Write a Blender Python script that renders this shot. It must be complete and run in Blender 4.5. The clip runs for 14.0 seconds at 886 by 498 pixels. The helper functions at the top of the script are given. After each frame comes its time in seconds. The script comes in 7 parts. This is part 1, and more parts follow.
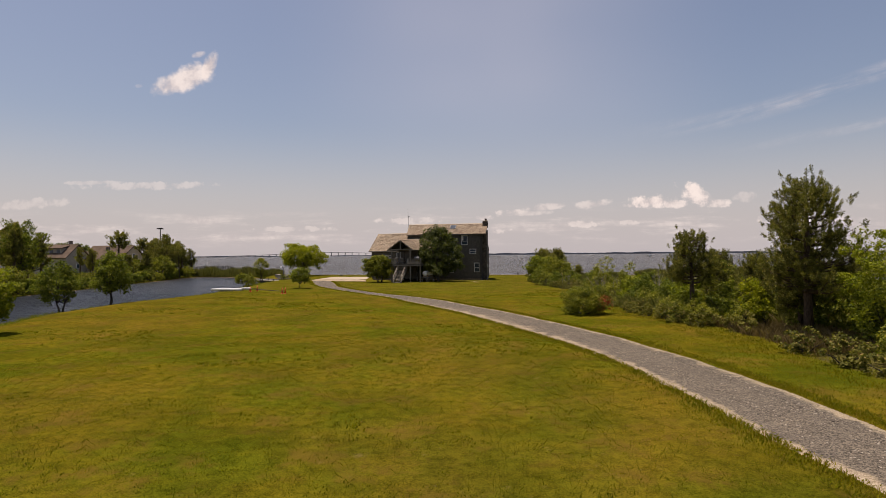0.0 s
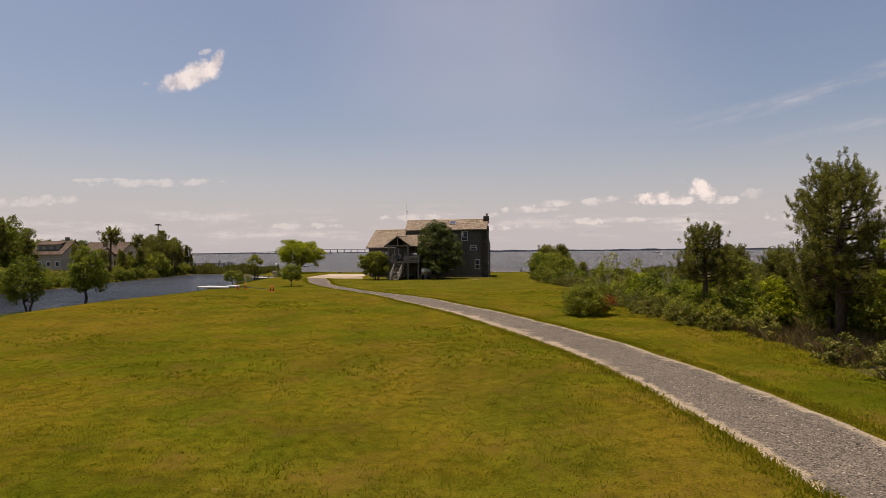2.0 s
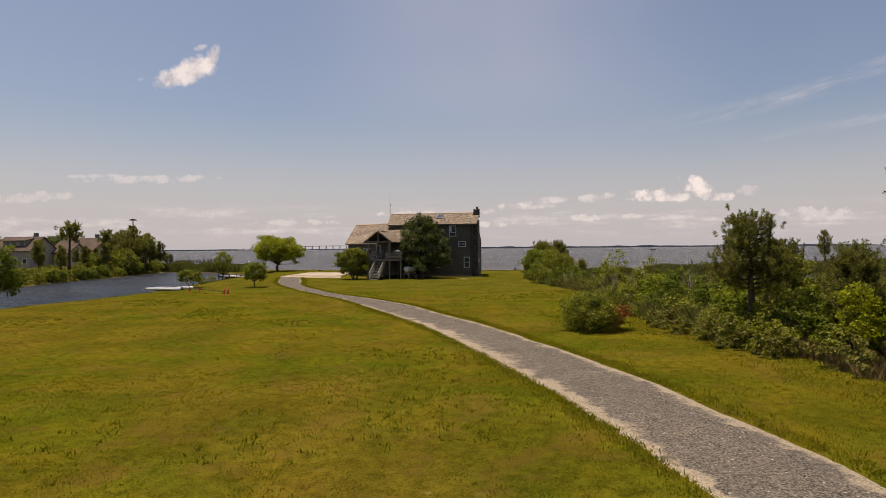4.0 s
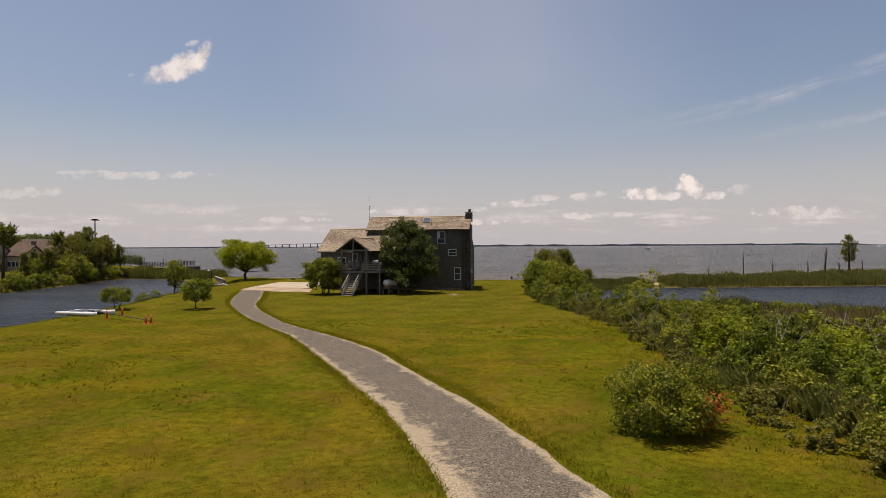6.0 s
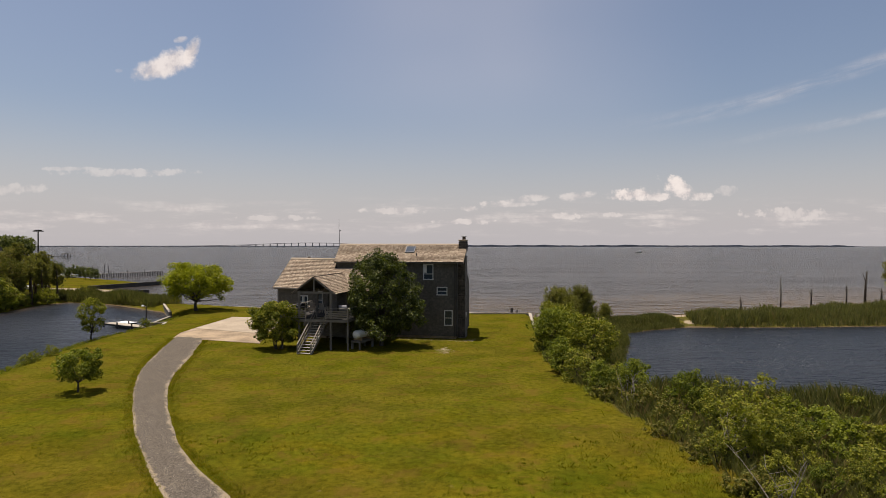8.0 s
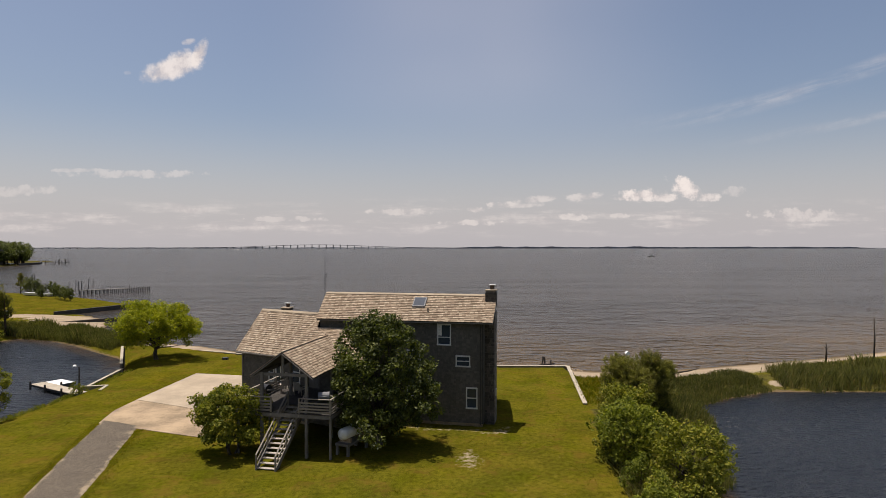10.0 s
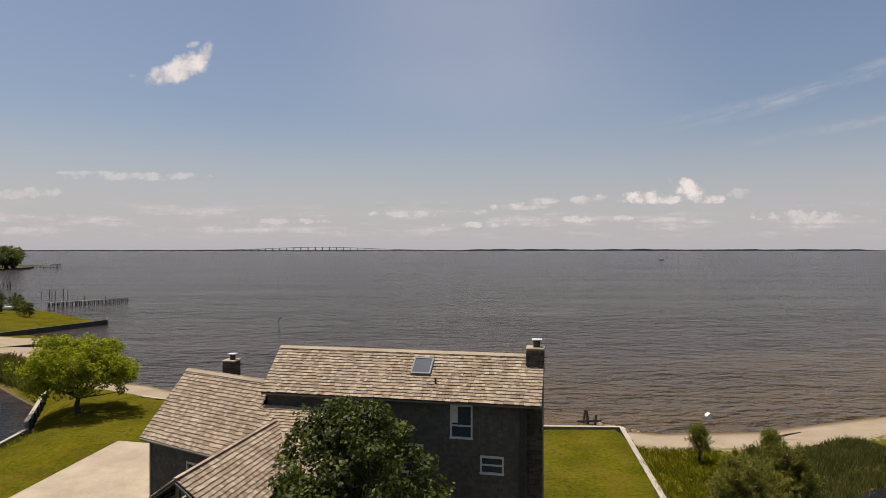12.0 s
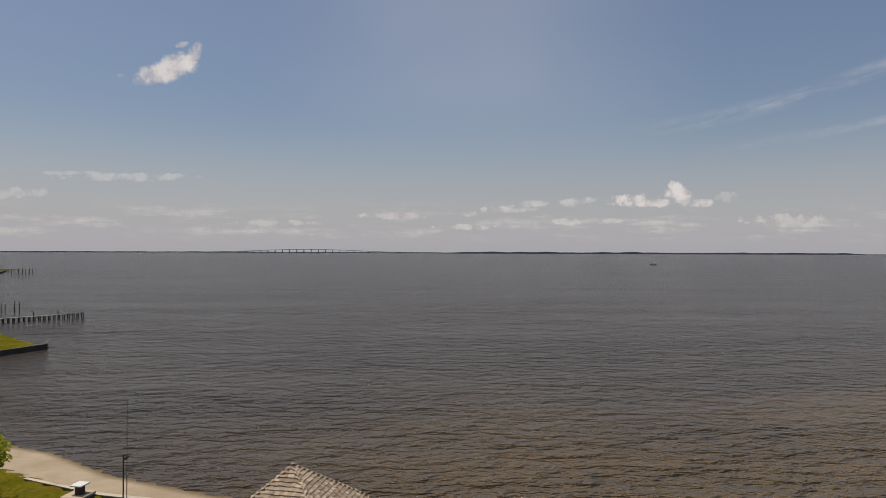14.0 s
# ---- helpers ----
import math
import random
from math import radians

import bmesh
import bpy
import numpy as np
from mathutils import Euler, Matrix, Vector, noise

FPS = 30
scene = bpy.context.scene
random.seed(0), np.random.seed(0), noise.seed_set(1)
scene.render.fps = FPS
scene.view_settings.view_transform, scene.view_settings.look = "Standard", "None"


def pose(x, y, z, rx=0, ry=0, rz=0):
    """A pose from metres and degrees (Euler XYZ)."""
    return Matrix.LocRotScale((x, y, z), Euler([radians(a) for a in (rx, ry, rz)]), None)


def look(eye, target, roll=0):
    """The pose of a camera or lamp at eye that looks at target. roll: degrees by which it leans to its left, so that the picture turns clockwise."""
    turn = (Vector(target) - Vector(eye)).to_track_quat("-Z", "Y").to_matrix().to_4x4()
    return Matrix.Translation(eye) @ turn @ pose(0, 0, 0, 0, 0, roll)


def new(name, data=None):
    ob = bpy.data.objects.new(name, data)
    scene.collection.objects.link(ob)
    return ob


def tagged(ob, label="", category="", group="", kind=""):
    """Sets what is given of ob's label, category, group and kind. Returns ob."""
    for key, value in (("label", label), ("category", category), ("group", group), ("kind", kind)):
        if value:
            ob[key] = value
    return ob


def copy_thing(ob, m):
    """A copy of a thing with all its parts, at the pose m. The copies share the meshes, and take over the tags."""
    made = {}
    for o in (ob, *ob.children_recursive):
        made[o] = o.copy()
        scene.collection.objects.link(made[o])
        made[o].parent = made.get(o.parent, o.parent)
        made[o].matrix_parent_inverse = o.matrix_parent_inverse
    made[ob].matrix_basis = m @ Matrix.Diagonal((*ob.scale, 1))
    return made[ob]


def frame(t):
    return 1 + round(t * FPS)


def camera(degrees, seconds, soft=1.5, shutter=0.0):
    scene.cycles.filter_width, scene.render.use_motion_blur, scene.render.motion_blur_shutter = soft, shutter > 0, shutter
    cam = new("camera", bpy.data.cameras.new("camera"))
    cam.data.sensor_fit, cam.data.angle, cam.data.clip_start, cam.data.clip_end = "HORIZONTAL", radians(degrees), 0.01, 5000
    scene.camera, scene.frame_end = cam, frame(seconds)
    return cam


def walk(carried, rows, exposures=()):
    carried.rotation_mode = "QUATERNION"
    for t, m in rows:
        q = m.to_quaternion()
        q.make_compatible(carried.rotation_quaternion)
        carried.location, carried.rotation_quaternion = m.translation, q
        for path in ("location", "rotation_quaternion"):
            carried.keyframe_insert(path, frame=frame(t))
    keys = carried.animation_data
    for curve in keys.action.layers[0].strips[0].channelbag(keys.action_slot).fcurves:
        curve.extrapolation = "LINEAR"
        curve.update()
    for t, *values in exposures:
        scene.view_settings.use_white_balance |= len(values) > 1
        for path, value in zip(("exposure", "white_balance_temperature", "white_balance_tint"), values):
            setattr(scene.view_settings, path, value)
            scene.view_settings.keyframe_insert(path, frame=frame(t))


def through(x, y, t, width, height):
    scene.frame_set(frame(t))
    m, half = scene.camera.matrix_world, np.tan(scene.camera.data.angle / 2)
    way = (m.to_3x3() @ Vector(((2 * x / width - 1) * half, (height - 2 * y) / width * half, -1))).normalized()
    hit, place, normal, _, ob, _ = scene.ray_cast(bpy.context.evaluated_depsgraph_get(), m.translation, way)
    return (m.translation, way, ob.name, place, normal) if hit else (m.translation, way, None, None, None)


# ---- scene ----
cam = camera(72.0, 14.0, soft=0.65)
PATH = [
    (0, (1.595, 0.777, 4.324), (1.587, 2.777, 4.342), -0.5),
    (0.5, (1.851, 1.078, 4.231), (1.834, 3.077, 4.247), -0.6),
    (1, (2.126, 1.762, 4.253), (2.104, 3.762, 4.266), -0.6),
    (1.5, (2.39, 2.87, 4.189), (2.365, 4.87, 4.199), -0.6),
    (2, (2.668, 4.361, 4.229), (2.64, 6.361, 4.237), -0.5),
    (2.5, (2.909, 6.094, 4.256), (2.88, 8.093, 4.262), -0.5),
    (3, (3.445, 8.048, 4.19), (3.416, 10.047, 4.193), -0.5),
    (5.5, (4.437, 22.403, 4.883), (4.445, 24.403, 4.873), -0.4),
    (6, (4.677, 25.586, 5.68), (4.686, 27.586, 5.669), -0.3),
    (6.5, (4.957, 28.932, 6.623), (4.992, 30.932, 6.61), -0.2),
    (7, (5.066, 33.221, 7.502), (5.116, 35.221, 7.488), -0.1),
    (9.5, (4.427, 54.001, 12.554), (4.453, 56.001, 12.543), 0.1),
    (10, (4.226, 58.321, 13.361), (4.248, 60.321, 13.351), 0.0),
    (10.5, (4.102, 62.478, 13.895), (4.121, 64.478, 13.886), 0.0),
    (11, (3.966, 66.843, 14.189), (3.983, 68.842, 14.181), 0.0),
    (11.5, (3.87, 71.077, 14.515), (3.883, 73.076, 14.51), 0.0),
    (12, (3.807, 75.383, 14.833), (3.817, 77.383, 14.83), 0.0),
    (12.5, (3.795, 79.566, 15.215), (3.804, 81.566, 15.214), 0.0),
    (13, (3.89, 83.666, 15.733), (3.906, 85.666, 15.734), 0.1),
    (13.5, (3.858, 87.1, 16.6), (3.894, 89.1, 16.604), 0.15),
    (14, (3.943, 90.493, 17.072), (3.986, 92.492, 17.076), 0.2),
]
walk(cam, [(t, look(eye, target, roll)) for t, eye, target, roll in PATH],
     exposures=[(0, 0.12, 7000, 18), (3.0, 0.12, 6950, 17), (6.5, 0.10, 6800, 14), (9.5, 0.08, 6680, 13), (11.0, 0.08, 6680, 13), (11.5, 0.03, 6600, 12), (12.0, 0.03, 6600, 12), (12.5, -0.11, 6600, 12), (13.0, -0.12, 6550, 12), (13.5, -0.16, 6450, 11), (14.0, -0.22, 6420, 10)])

# ---- light ----
SUN_WAY = Vector((-0.885 * math.cos(radians(77)), 0.466 * math.cos(radians(77)), math.sin(radians(77))))
sun = new("sun", bpy.data.lights.new("sun", "SUN"))
sun.data.energy, sun.data.angle, sun.data.color = 5.0, radians(0.55), (1.0, 0.94, 0.85)
sun.matrix_world = look(SUN_WAY * 100, (0, 0, 0))


class Nodes:
    """Short notation for node graphs."""

    def __init__(self, tree):
        self.tree = tree
        tree.nodes.clear()

    def add(self, kind):
        return self.tree.nodes.new(kind)

    def attribute(self, name):
        n = self.add("ShaderNodeAttribute")
        n.attribute_name = name
        return n

    def put(self, socket, value):
        if isinstance(value, bpy.types.NodeSocket):
            self.tree.links.new(value, socket)
        elif isinstance(value, (tuple, list)) and len(value) == 3 and socket.type == "RGBA":
            socket.default_value = (*value, 1)
        else:
            socket.default_value = value

    def math(self, op, a, b=0.0, c=0.0, clamp=False):
        n = self.add("ShaderNodeMath")
        n.operation, n.use_clamp = op, clamp
        for s, v in zip(n.inputs, (a, b, c)):
            self.put(s, v)
        return n.outputs[0]

    def mix(self, f, a, b, blend="MIX"):
        n = self.add("ShaderNodeMix")
        n.data_type, n.blend_type = "RGBA", blend
        self.put(n.inputs[0], f), self.put(n.inputs[6], a), self.put(n.inputs[7], b)
        return n.outputs[2]

    def noise(self, vec, scale, detail=3.0, rough=0.55, out=0):
        n = self.add("ShaderNodeTexNoise")
        if vec is not None:
            self.put(n.inputs["Vector"], vec)
        self.put(n.inputs["Scale"], scale), self.put(n.inputs["Detail"], detail), self.put(n.inputs["Roughness"], rough)
        return n.outputs[out]

    def ramp(self, v, lo, hi, to0=0.0, to1=1.0):
        n = self.add("ShaderNodeMapRange")
        n.interpolation_type = "SMOOTHSTEP"
        for s, x in zip(n.inputs, (v, lo, hi, to0, to1)):
            self.put(s, x)
        return n.outputs[0]

    def coords(self, scale=(1, 1, 1), rot=(0, 0, 0), which="Object"):
        tc = self.add("ShaderNodeTexCoord")
        mp = self.add("ShaderNodeMapping")
        self.tree.links.new(tc.outputs[which], mp.inputs[0])
        mp.inputs["Scale"].default_value = scale
        mp.inputs["Rotation"].default_value = rot
        return mp.outputs[0]

    def world_coords(self, scale=(1, 1, 1), rot=(0, 0, 0)):
        g = self.add("ShaderNodeNewGeometry")
        mp = self.add("ShaderNodeMapping")
        self.tree.links.new(g.outputs["Position"], mp.inputs[0])
        mp.inputs["Scale"].default_value = scale
        mp.inputs["Rotation"].default_value = rot
        return mp.outputs[0]

    def combine(self, x, y, z):
        n = self.add("ShaderNodeCombineXYZ")
        for s, v in zip(n.inputs, (x, y, z)):
            self.put(s, v)
        return n.outputs[0]

    def bump(self, height, strength, distance):
        n = self.add("ShaderNodeBump")
        self.put(n.inputs["Strength"], strength), self.put(n.inputs["Distance"], distance), self.put(n.inputs["Height"], height)
        return n.outputs["Normal"]


def make_world():
    w = bpy.data.worlds.new("sky")
    w.use_nodes = True
    scene.world = w
    n = Nodes(w.node_tree)
    sky = n.add("ShaderNodeTexSky")
    sky.sky_type, sky.sun_disc = "NISHITA", False
    sky.sun_elevation, sky.sun_rotation = radians(77), radians(-62)
    sky.air_density, sky.dust_density, sky.ozone_density = 1.0, 2.2, 1.6
    tc = n.add("ShaderNodeTexCoord")
    sep = n.add("ShaderNodeSeparateXYZ")
    n.put(sep.inputs[0], tc.outputs["Generated"])
    ahead = n.math("MAXIMUM", sep.outputs[1], 0.05)
    u = n.math("DIVIDE", sep.outputs[0], ahead)
    v = n.math("DIVIDE", sep.outputs[2], ahead)
    uv = n.combine(u, v, 0.0)
    puff = n.noise(uv, 38.0, 8.0, 0.6)
    fine = n.noise(uv, 110.0, 6.0, 0.6)

    def blob(cu, cv, ru, rv, tilt=0.0, gain=1.0, rag=1.5):
        c, s = math.cos(radians(tilt)), math.sin(radians(tilt))
        du, dv = n.math("SUBTRACT", u, cu), n.math("SUBTRACT", v, cv)
        a = n.math("ADD", n.math("MULTIPLY", du, c / ru), n.math("MULTIPLY", dv, s / ru))
        b = n.math("ADD", n.math("MULTIPLY", du, -s / rv), n.math("MULTIPLY", dv, c / rv))
        r = n.math("ADD", n.math("MULTIPLY", a, a), n.math("MULTIPLY", b, b))
        ragged = n.math("ADD", n.math("MULTIPLY", n.math("SUBTRACT", puff, 0.5), rag * 3.2), n.math("MULTIPLY", n.math("SUBTRACT", fine, 0.5), rag))
        d = n.math("ADD", n.math("SUBTRACT", 1.0, r), ragged)
        return n.math("MULTIPLY", n.ramp(d, 0.05, 0.95), gain)

    clouds = [blob(*b) for b in (
        (-0.432, 0.288, 0.062, 0.021, 14, 0.9, 0.55), (-0.388, 0.311, 0.034, 0.014, 62, 0.95, 0.6), (-0.415, 0.298, 0.036, 0.024, 20, 0.9, 0.5), (-0.404, 0.333, 0.014, 0.006, 10, 0.5, 0.8), (-0.502, 0.282, 0.008, 0.004, 0, 0.15, 0.8),
        (0.414, 0.092, 0.036, 0.018, -24, 0.95, 1.2), (0.408, 0.100, 0.018, 0.014, 0, 1.0, 1.0), (0.336, 0.083, 0.048, 0.012, 4, 0.95, 1.3), (0.445, 0.080, 0.024, 0.008, 0, 0.75, 1.1), (0.375, 0.080, 0.03, 0.008, 0, 0.8, 1.1),
        (0.243, 0.080, 0.034, 0.008, 8, 0.5, 1.0), (0.168, 0.077, 0.044, 0.007, 6, 0.5, 1.0), (0.492, 0.090, 0.02, 0.010, 0, 0.3, 1.2), (0.13, 0.066, 0.05, 0.005, 3, 0.4, 1.0),
        (0.105, 0.068, 0.026, 0.006, 0, 0.55, 1.5), (0.222, 0.048, 0.034, 0.006, 0, 0.55, 1.5), (0.064, 0.060, 0.018, 0.006, 0, 0.5, 1.3), (0.30, 0.050, 0.022, 0.005, 0, 0.5, 1.5),
        (0.060, 0.038, 0.060, 0.005, 0, 0.5, 1.6), (-0.05, 0.056, 0.070, 0.006, 0, 0.45, 1.8), (0.60, 0.052, 0.08, 0.012, 0, 0.45, 1.8), (-0.25, 0.044, 0.07, 0.005, 0, 0.35, 1.8),
        (-0.48, 0.117, 0.12, 0.007, 0, 0.35, 1.6), (-0.70, 0.088, 0.09, 0.010, 3, 0.3, 1.4), (-0.58, 0.123, 0.06, 0.004, 0, 0.3, 1.2),
    )]
    # broken cloud low over the horizon
    low = n.noise(n.combine(n.math("MULTIPLY", u, 9.0), n.math("MULTIPLY", v, 55.0), 3.0), 1.0, 7.0, 0.62)
    band = n.math("MULTIPLY", n.ramp(v, 0.01, 0.03), n.ramp(v, 0.085, 0.05))
    clouds.append(n.math("MULTIPLY", n.math("MULTIPLY", n.ramp(low, 0.45, 0.72), band), 0.5))
    # thin cirrus streaks high on one side
    wisp = n.noise(n.combine(n.math("MULTIPLY", n.math("ADD", u, n.math("MULTIPLY", v, 1.6)), 5.0), n.math("MULTIPLY", n.math("SUBTRACT", v, n.math("MULTIPLY", u, 0.28)), 60.0), 7.0), 1.0, 6.0, 0.6)
    for u0, v0, slope, bend, wide, gain in ((0.36, 0.203, 0.13, 0.36, 0.02, 0.3), (0.52, 0.176, 0.17, 0.05, 0.013, 0.24)):
        du = n.math("SUBTRACT", u, u0)
        line = n.math("ADD", v0, n.math("ADD", n.math("MULTIPLY", du, slope), n.math("MULTIPLY", n.math("MULTIPLY", du, du), bend)))
        off = n.math("ABSOLUTE", n.math("SUBTRACT", v, line))
        m = n.math("MULTIPLY", n.ramp(off, wide, 0.0), n.ramp(u, u0 - 0.12, u0 + 0.25))
        clouds.append(n.math("MULTIPLY", n.math("MULTIPLY", m, n.ramp(wisp, 0.3, 0.7)), gain))
    # a faint high veil over the middle of the view
    film = n.noise(n.combine(n.math("MULTIPLY", u, 2.2), n.math("MULTIPLY", v, 3.4), 11.0), 1.0, 2.0, 0.5)
    mid_u = n.ramp(n.math("ABSOLUTE", n.math("SUBTRACT", u, 0.10)), 0.42, 0.0)
    veil = n.math("MULTIPLY", n.math("MULTIPLY", mid_u, n.ramp(v, 0.08, 0.3)), n.ramp(film, 0.25, 0.7, 0.14, 0.26))
    cover = clouds[0]
    for c in clouds[1:]:
        cover = n.math("MAXIMUM", cover, c)
    # a little haze towards the horizon, as over warm water
    tone = n.add("ShaderNodeHueSaturation")
    n.put(tone.inputs["Saturation"], SKY_SAT), n.put(tone.inputs["Value"], 1.0), n.put(tone.inputs["Color"], sky.outputs[0])
    haze = n.ramp(sep.outputs[2], 0.22, 0.0, 0.0, 0.82)
    clear = n.mix(haze, n.mix(1.0, tone.outputs[0], SKY_TINT, "MULTIPLY"), HAZE)
    clear = n.mix(n.math("MULTIPLY", veil, n.ramp(sep.outputs[1], 0.0, 0.2)), clear, VEIL)
    shade = n.mix(n.ramp(puff, 0.35, 0.62), CLOUD_DARK, CLOUD_LIGHT)
    colour = n.mix(n.math("MULTIPLY", cover, n.ramp(sep.outputs[1], 0.0, 0.2)), clear, shade)
    bg = n.add("ShaderNodeBackground")
    n.put(bg.inputs[0], colour), n.put(bg.inputs[1], 0.10)
    n.put(n.add("ShaderNodeOutputWorld").inputs[0], bg.outputs[0])


SKY_SAT, SKY_TINT = 1.0, (1.0, 0.96, 0.94)
HAZE, VEIL = (5.25, 5.1, 5.3), (6.6, 6.3, 6.5)
CLOUD_DARK, CLOUD_LIGHT = (5.8, 5.35, 5.3), (8.2, 7.6, 7.2)
make_world()


# ---- materials ----
def material(name):
    m = bpy.data.materials.new(name)
    m.use_nodes = True
    n = Nodes(m.node_tree)
    out = n.add("ShaderNodeOutputMaterial")
    return m, n, out


def principled(n, out, colour, rough=0.8, normal=None, metal=0.0, spec=0.5):
    p = n.add("ShaderNodeBsdfPrincipled")
    n.put(p.inputs["Base Color"], colour), n.put(p.inputs["Roughness"], rough), n.put(p.inputs["Metallic"], metal)
    n.put(p.inputs["Specular IOR Level"], spec)
    if normal is not None:
        n.put(p.inputs["Normal"], normal)
    n.put(out.inputs[0], p.outputs[0])
    return p


def mat_plain(name, colour, rough=0.7, metal=0.0, vary=0.25, scale=6.0, bump=0.3, spec=0.5):
    """A surface with two scales of variation."""
    m, n, out = material(name)
    c = n.coords()
    big, small = n.noise(c, scale * 0.2, 3), n.noise(c, scale * 4, 4)
    dark = tuple(x * (1 - vary) for x in colour)
    lite = tuple(min(1, x * (1 + vary)) for x in colour)
    col = n.mix(n.ramp(n.math("ADD", n.math("MULTIPLY", big, 0.6), n.math("MULTIPLY", small, 0.4)), 0.3, 0.7), dark, lite)
    principled(n, out, col, rough, n.bump(small, bump, 0.02), metal, spec)
    return m


def mat_grass():
    m, n, out = material("lawn_grass")
    c = n.world_coords()
    broad, mid = n.noise(c, 0.06, 4, 0.6), n.noise(c, 0.35, 5, 0.65)
    tuft, blade = n.noise(c, 3.0, 4, 0.6), n.noise(c, 20.0, 5, 0.75)
    drift = n.noise(c, 0.16, 4, 0.6)
    green = n.mix(n.ramp(n.math("ADD", n.math("MULTIPLY", mid, 0.5), n.math("MULTIPLY", drift, 0.5)), 0.40, 0.62), GRASS_GREEN, GRASS_YELLOW)
    place = n.add("ShaderNodeSeparateXYZ")
    n.put(place.inputs[0], c)
    lush = n.math("ADD", n.ramp(place.outputs[1], 45.0, 92.0), n.math("MULTIPLY", n.math("SUBTRACT", broad, 0.5), 1.6))
    dry = n.mix(n.ramp(broad, 0.42, 0.62), green, n.mix(0.45, green, GRASS_DRY))
    dry = n.mix(n.math("MULTIPLY", n.ramp(lush, 0.2, 1.0), 0.75), dry, n.mix(n.ramp(mid, 0.4, 0.7), GRASS_LUSH, GRASS_GREEN))
    grass = n.mix(1.0, dry, n.mix(n.ramp(n.math("ADD", n.math("MULTIPLY", tuft, 0.35), n.math("MULTIPLY", blade, 0.65)), 0.36, 0.62), (0.48, 0.5, 0.44), (1.36, 1.33, 1.3)), "MULTIPLY")
    worn = n.noise(c, 0.5, 7, 0.72)
    grass = n.mix(n.math("MULTIPLY", n.ramp(worn, 0.50, 0.64), 0.62), grass, (0.108, 0.068, 0.013))
    straw = n.noise(c, 2.3, 5, 0.7)
    grass = n.mix(n.math("MULTIPLY", n.ramp(straw, 0.62, 0.74), n.ramp(broad, 0.4, 0.6, 0.15, 0.8)), grass, (0.20, 0.145, 0.05))
    shade_patch = n.noise(c, 0.3, 3, 0.5)
    grass = n.mix(1.0, grass, n.mix(n.ramp(shade_patch, 0.36, 0.62), (0.80, 0.84, 0.8), (1.1, 1.08, 1.05)), "MULTIPLY")
    at = n.attribute("cover")
    sep = n.add("ShaderNodeSeparateXYZ")
    n.put(sep.inputs[0], at.outputs["Vector"])
    grain = n.noise(c, 30.0, 3, 0.6)
    sand = n.mix(n.ramp(n.math("ADD", n.math("MULTIPLY", mid, 0.5), n.math("MULTIPLY", grain, 0.5)), 0.3, 0.7), (0.24, 0.185, 0.12), (0.37, 0.30, 0.22))
    wet = n.mix(n.ramp(sep.outputs[1], 0.2, 0.8), sand, (0.13, 0.095, 0.055))
    edge = n.math("ADD", sep.outputs[0], n.math("MULTIPLY", n.math("SUBTRACT", tuft, 0.5), 0.7))
    col = n.mix(n.ramp(edge, 0.38, 0.62), grass, wet)
    scrub = n.math("ADD", sep.outputs[2], n.math("MULTIPLY", n.math("SUBTRACT", mid, 0.5), 0.8))
    col = n.mix(n.ramp(scrub, 0.4, 0.7), col, n.mix(n.ramp(tuft, 0.35, 0.65), (0.045, 0.038, 0.014), (0.095, 0.085, 0.02)))
    principled(n, out, col, 0.95, n.bump(n.math("ADD", n.math("MULTIPLY", tuft, 0.5), blade), 0.7, 0.05), 0, 0.0)
    return m


GRASS_LUSH = (0.092, 0.081, 0.010)
GRASS_GREEN, GRASS_YELLOW, GRASS_DRY = (0.068, 0.075, 0.0045), (0.105, 0.082, 0.006), (0.122, 0.076, 0.011)


def mat_water(name, deep, shallow, wave_scale, strength, rough, swell):
    m, n, out = material(name)
    c = n.world_coords((0.9, 1.8, 1), (0, 0, radians(16)))
    c2 = n.world_coords((1, 1.7, 1), (0, 0, radians(-22)))
    at = n.attribute("shore")
    streak = n.noise(n.world_coords((0.010, 0.05, 1)), 1.0, 5, 0.6)
    patch = n.noise(n.world_coords((0.03, 0.045, 1)), 1.0, 4, 0.6)
    near = n.math("ADD", at.outputs["Fac"], n.math("MULTIPLY", n.math("SUBTRACT", patch, 0.5), 0.5))
    col = n.mix(n.ramp(near, 0.15, 1.0), n.mix(n.ramp(streak, 0.35, 0.65), deep, tuple(x * 1.35 for x in deep)), shallow)
    w1, w2, w3 = n.noise(c, wave_scale, 3, 0.55), n.noise(c2, wave_scale * 3.1, 3, 0.6), n.noise(c, wave_scale * 0.25, 3, 0.55)
    h = n.math("ADD", n.math("ADD", n.math("MULTIPLY", w1, 1.0), n.math("MULTIPLY", w2, 0.42)), n.math("MULTIPLY", w3, 1.4))
    gust = n.ramp(streak, 0.3, 0.7, 0.7, 1.2)
    b = n.add("ShaderNodeBump")
    n.put(b.inputs["Strength"], n.math("MULTIPLY", gust, strength)), n.put(b.inputs["Distance"], swell / (wave_scale + 0.5)), n.put(b.inputs["Height"], h)
    p = principled(n, out, col, rough, b.outputs[0])
    p.inputs["IOR"].default_value = 1.33
    return m


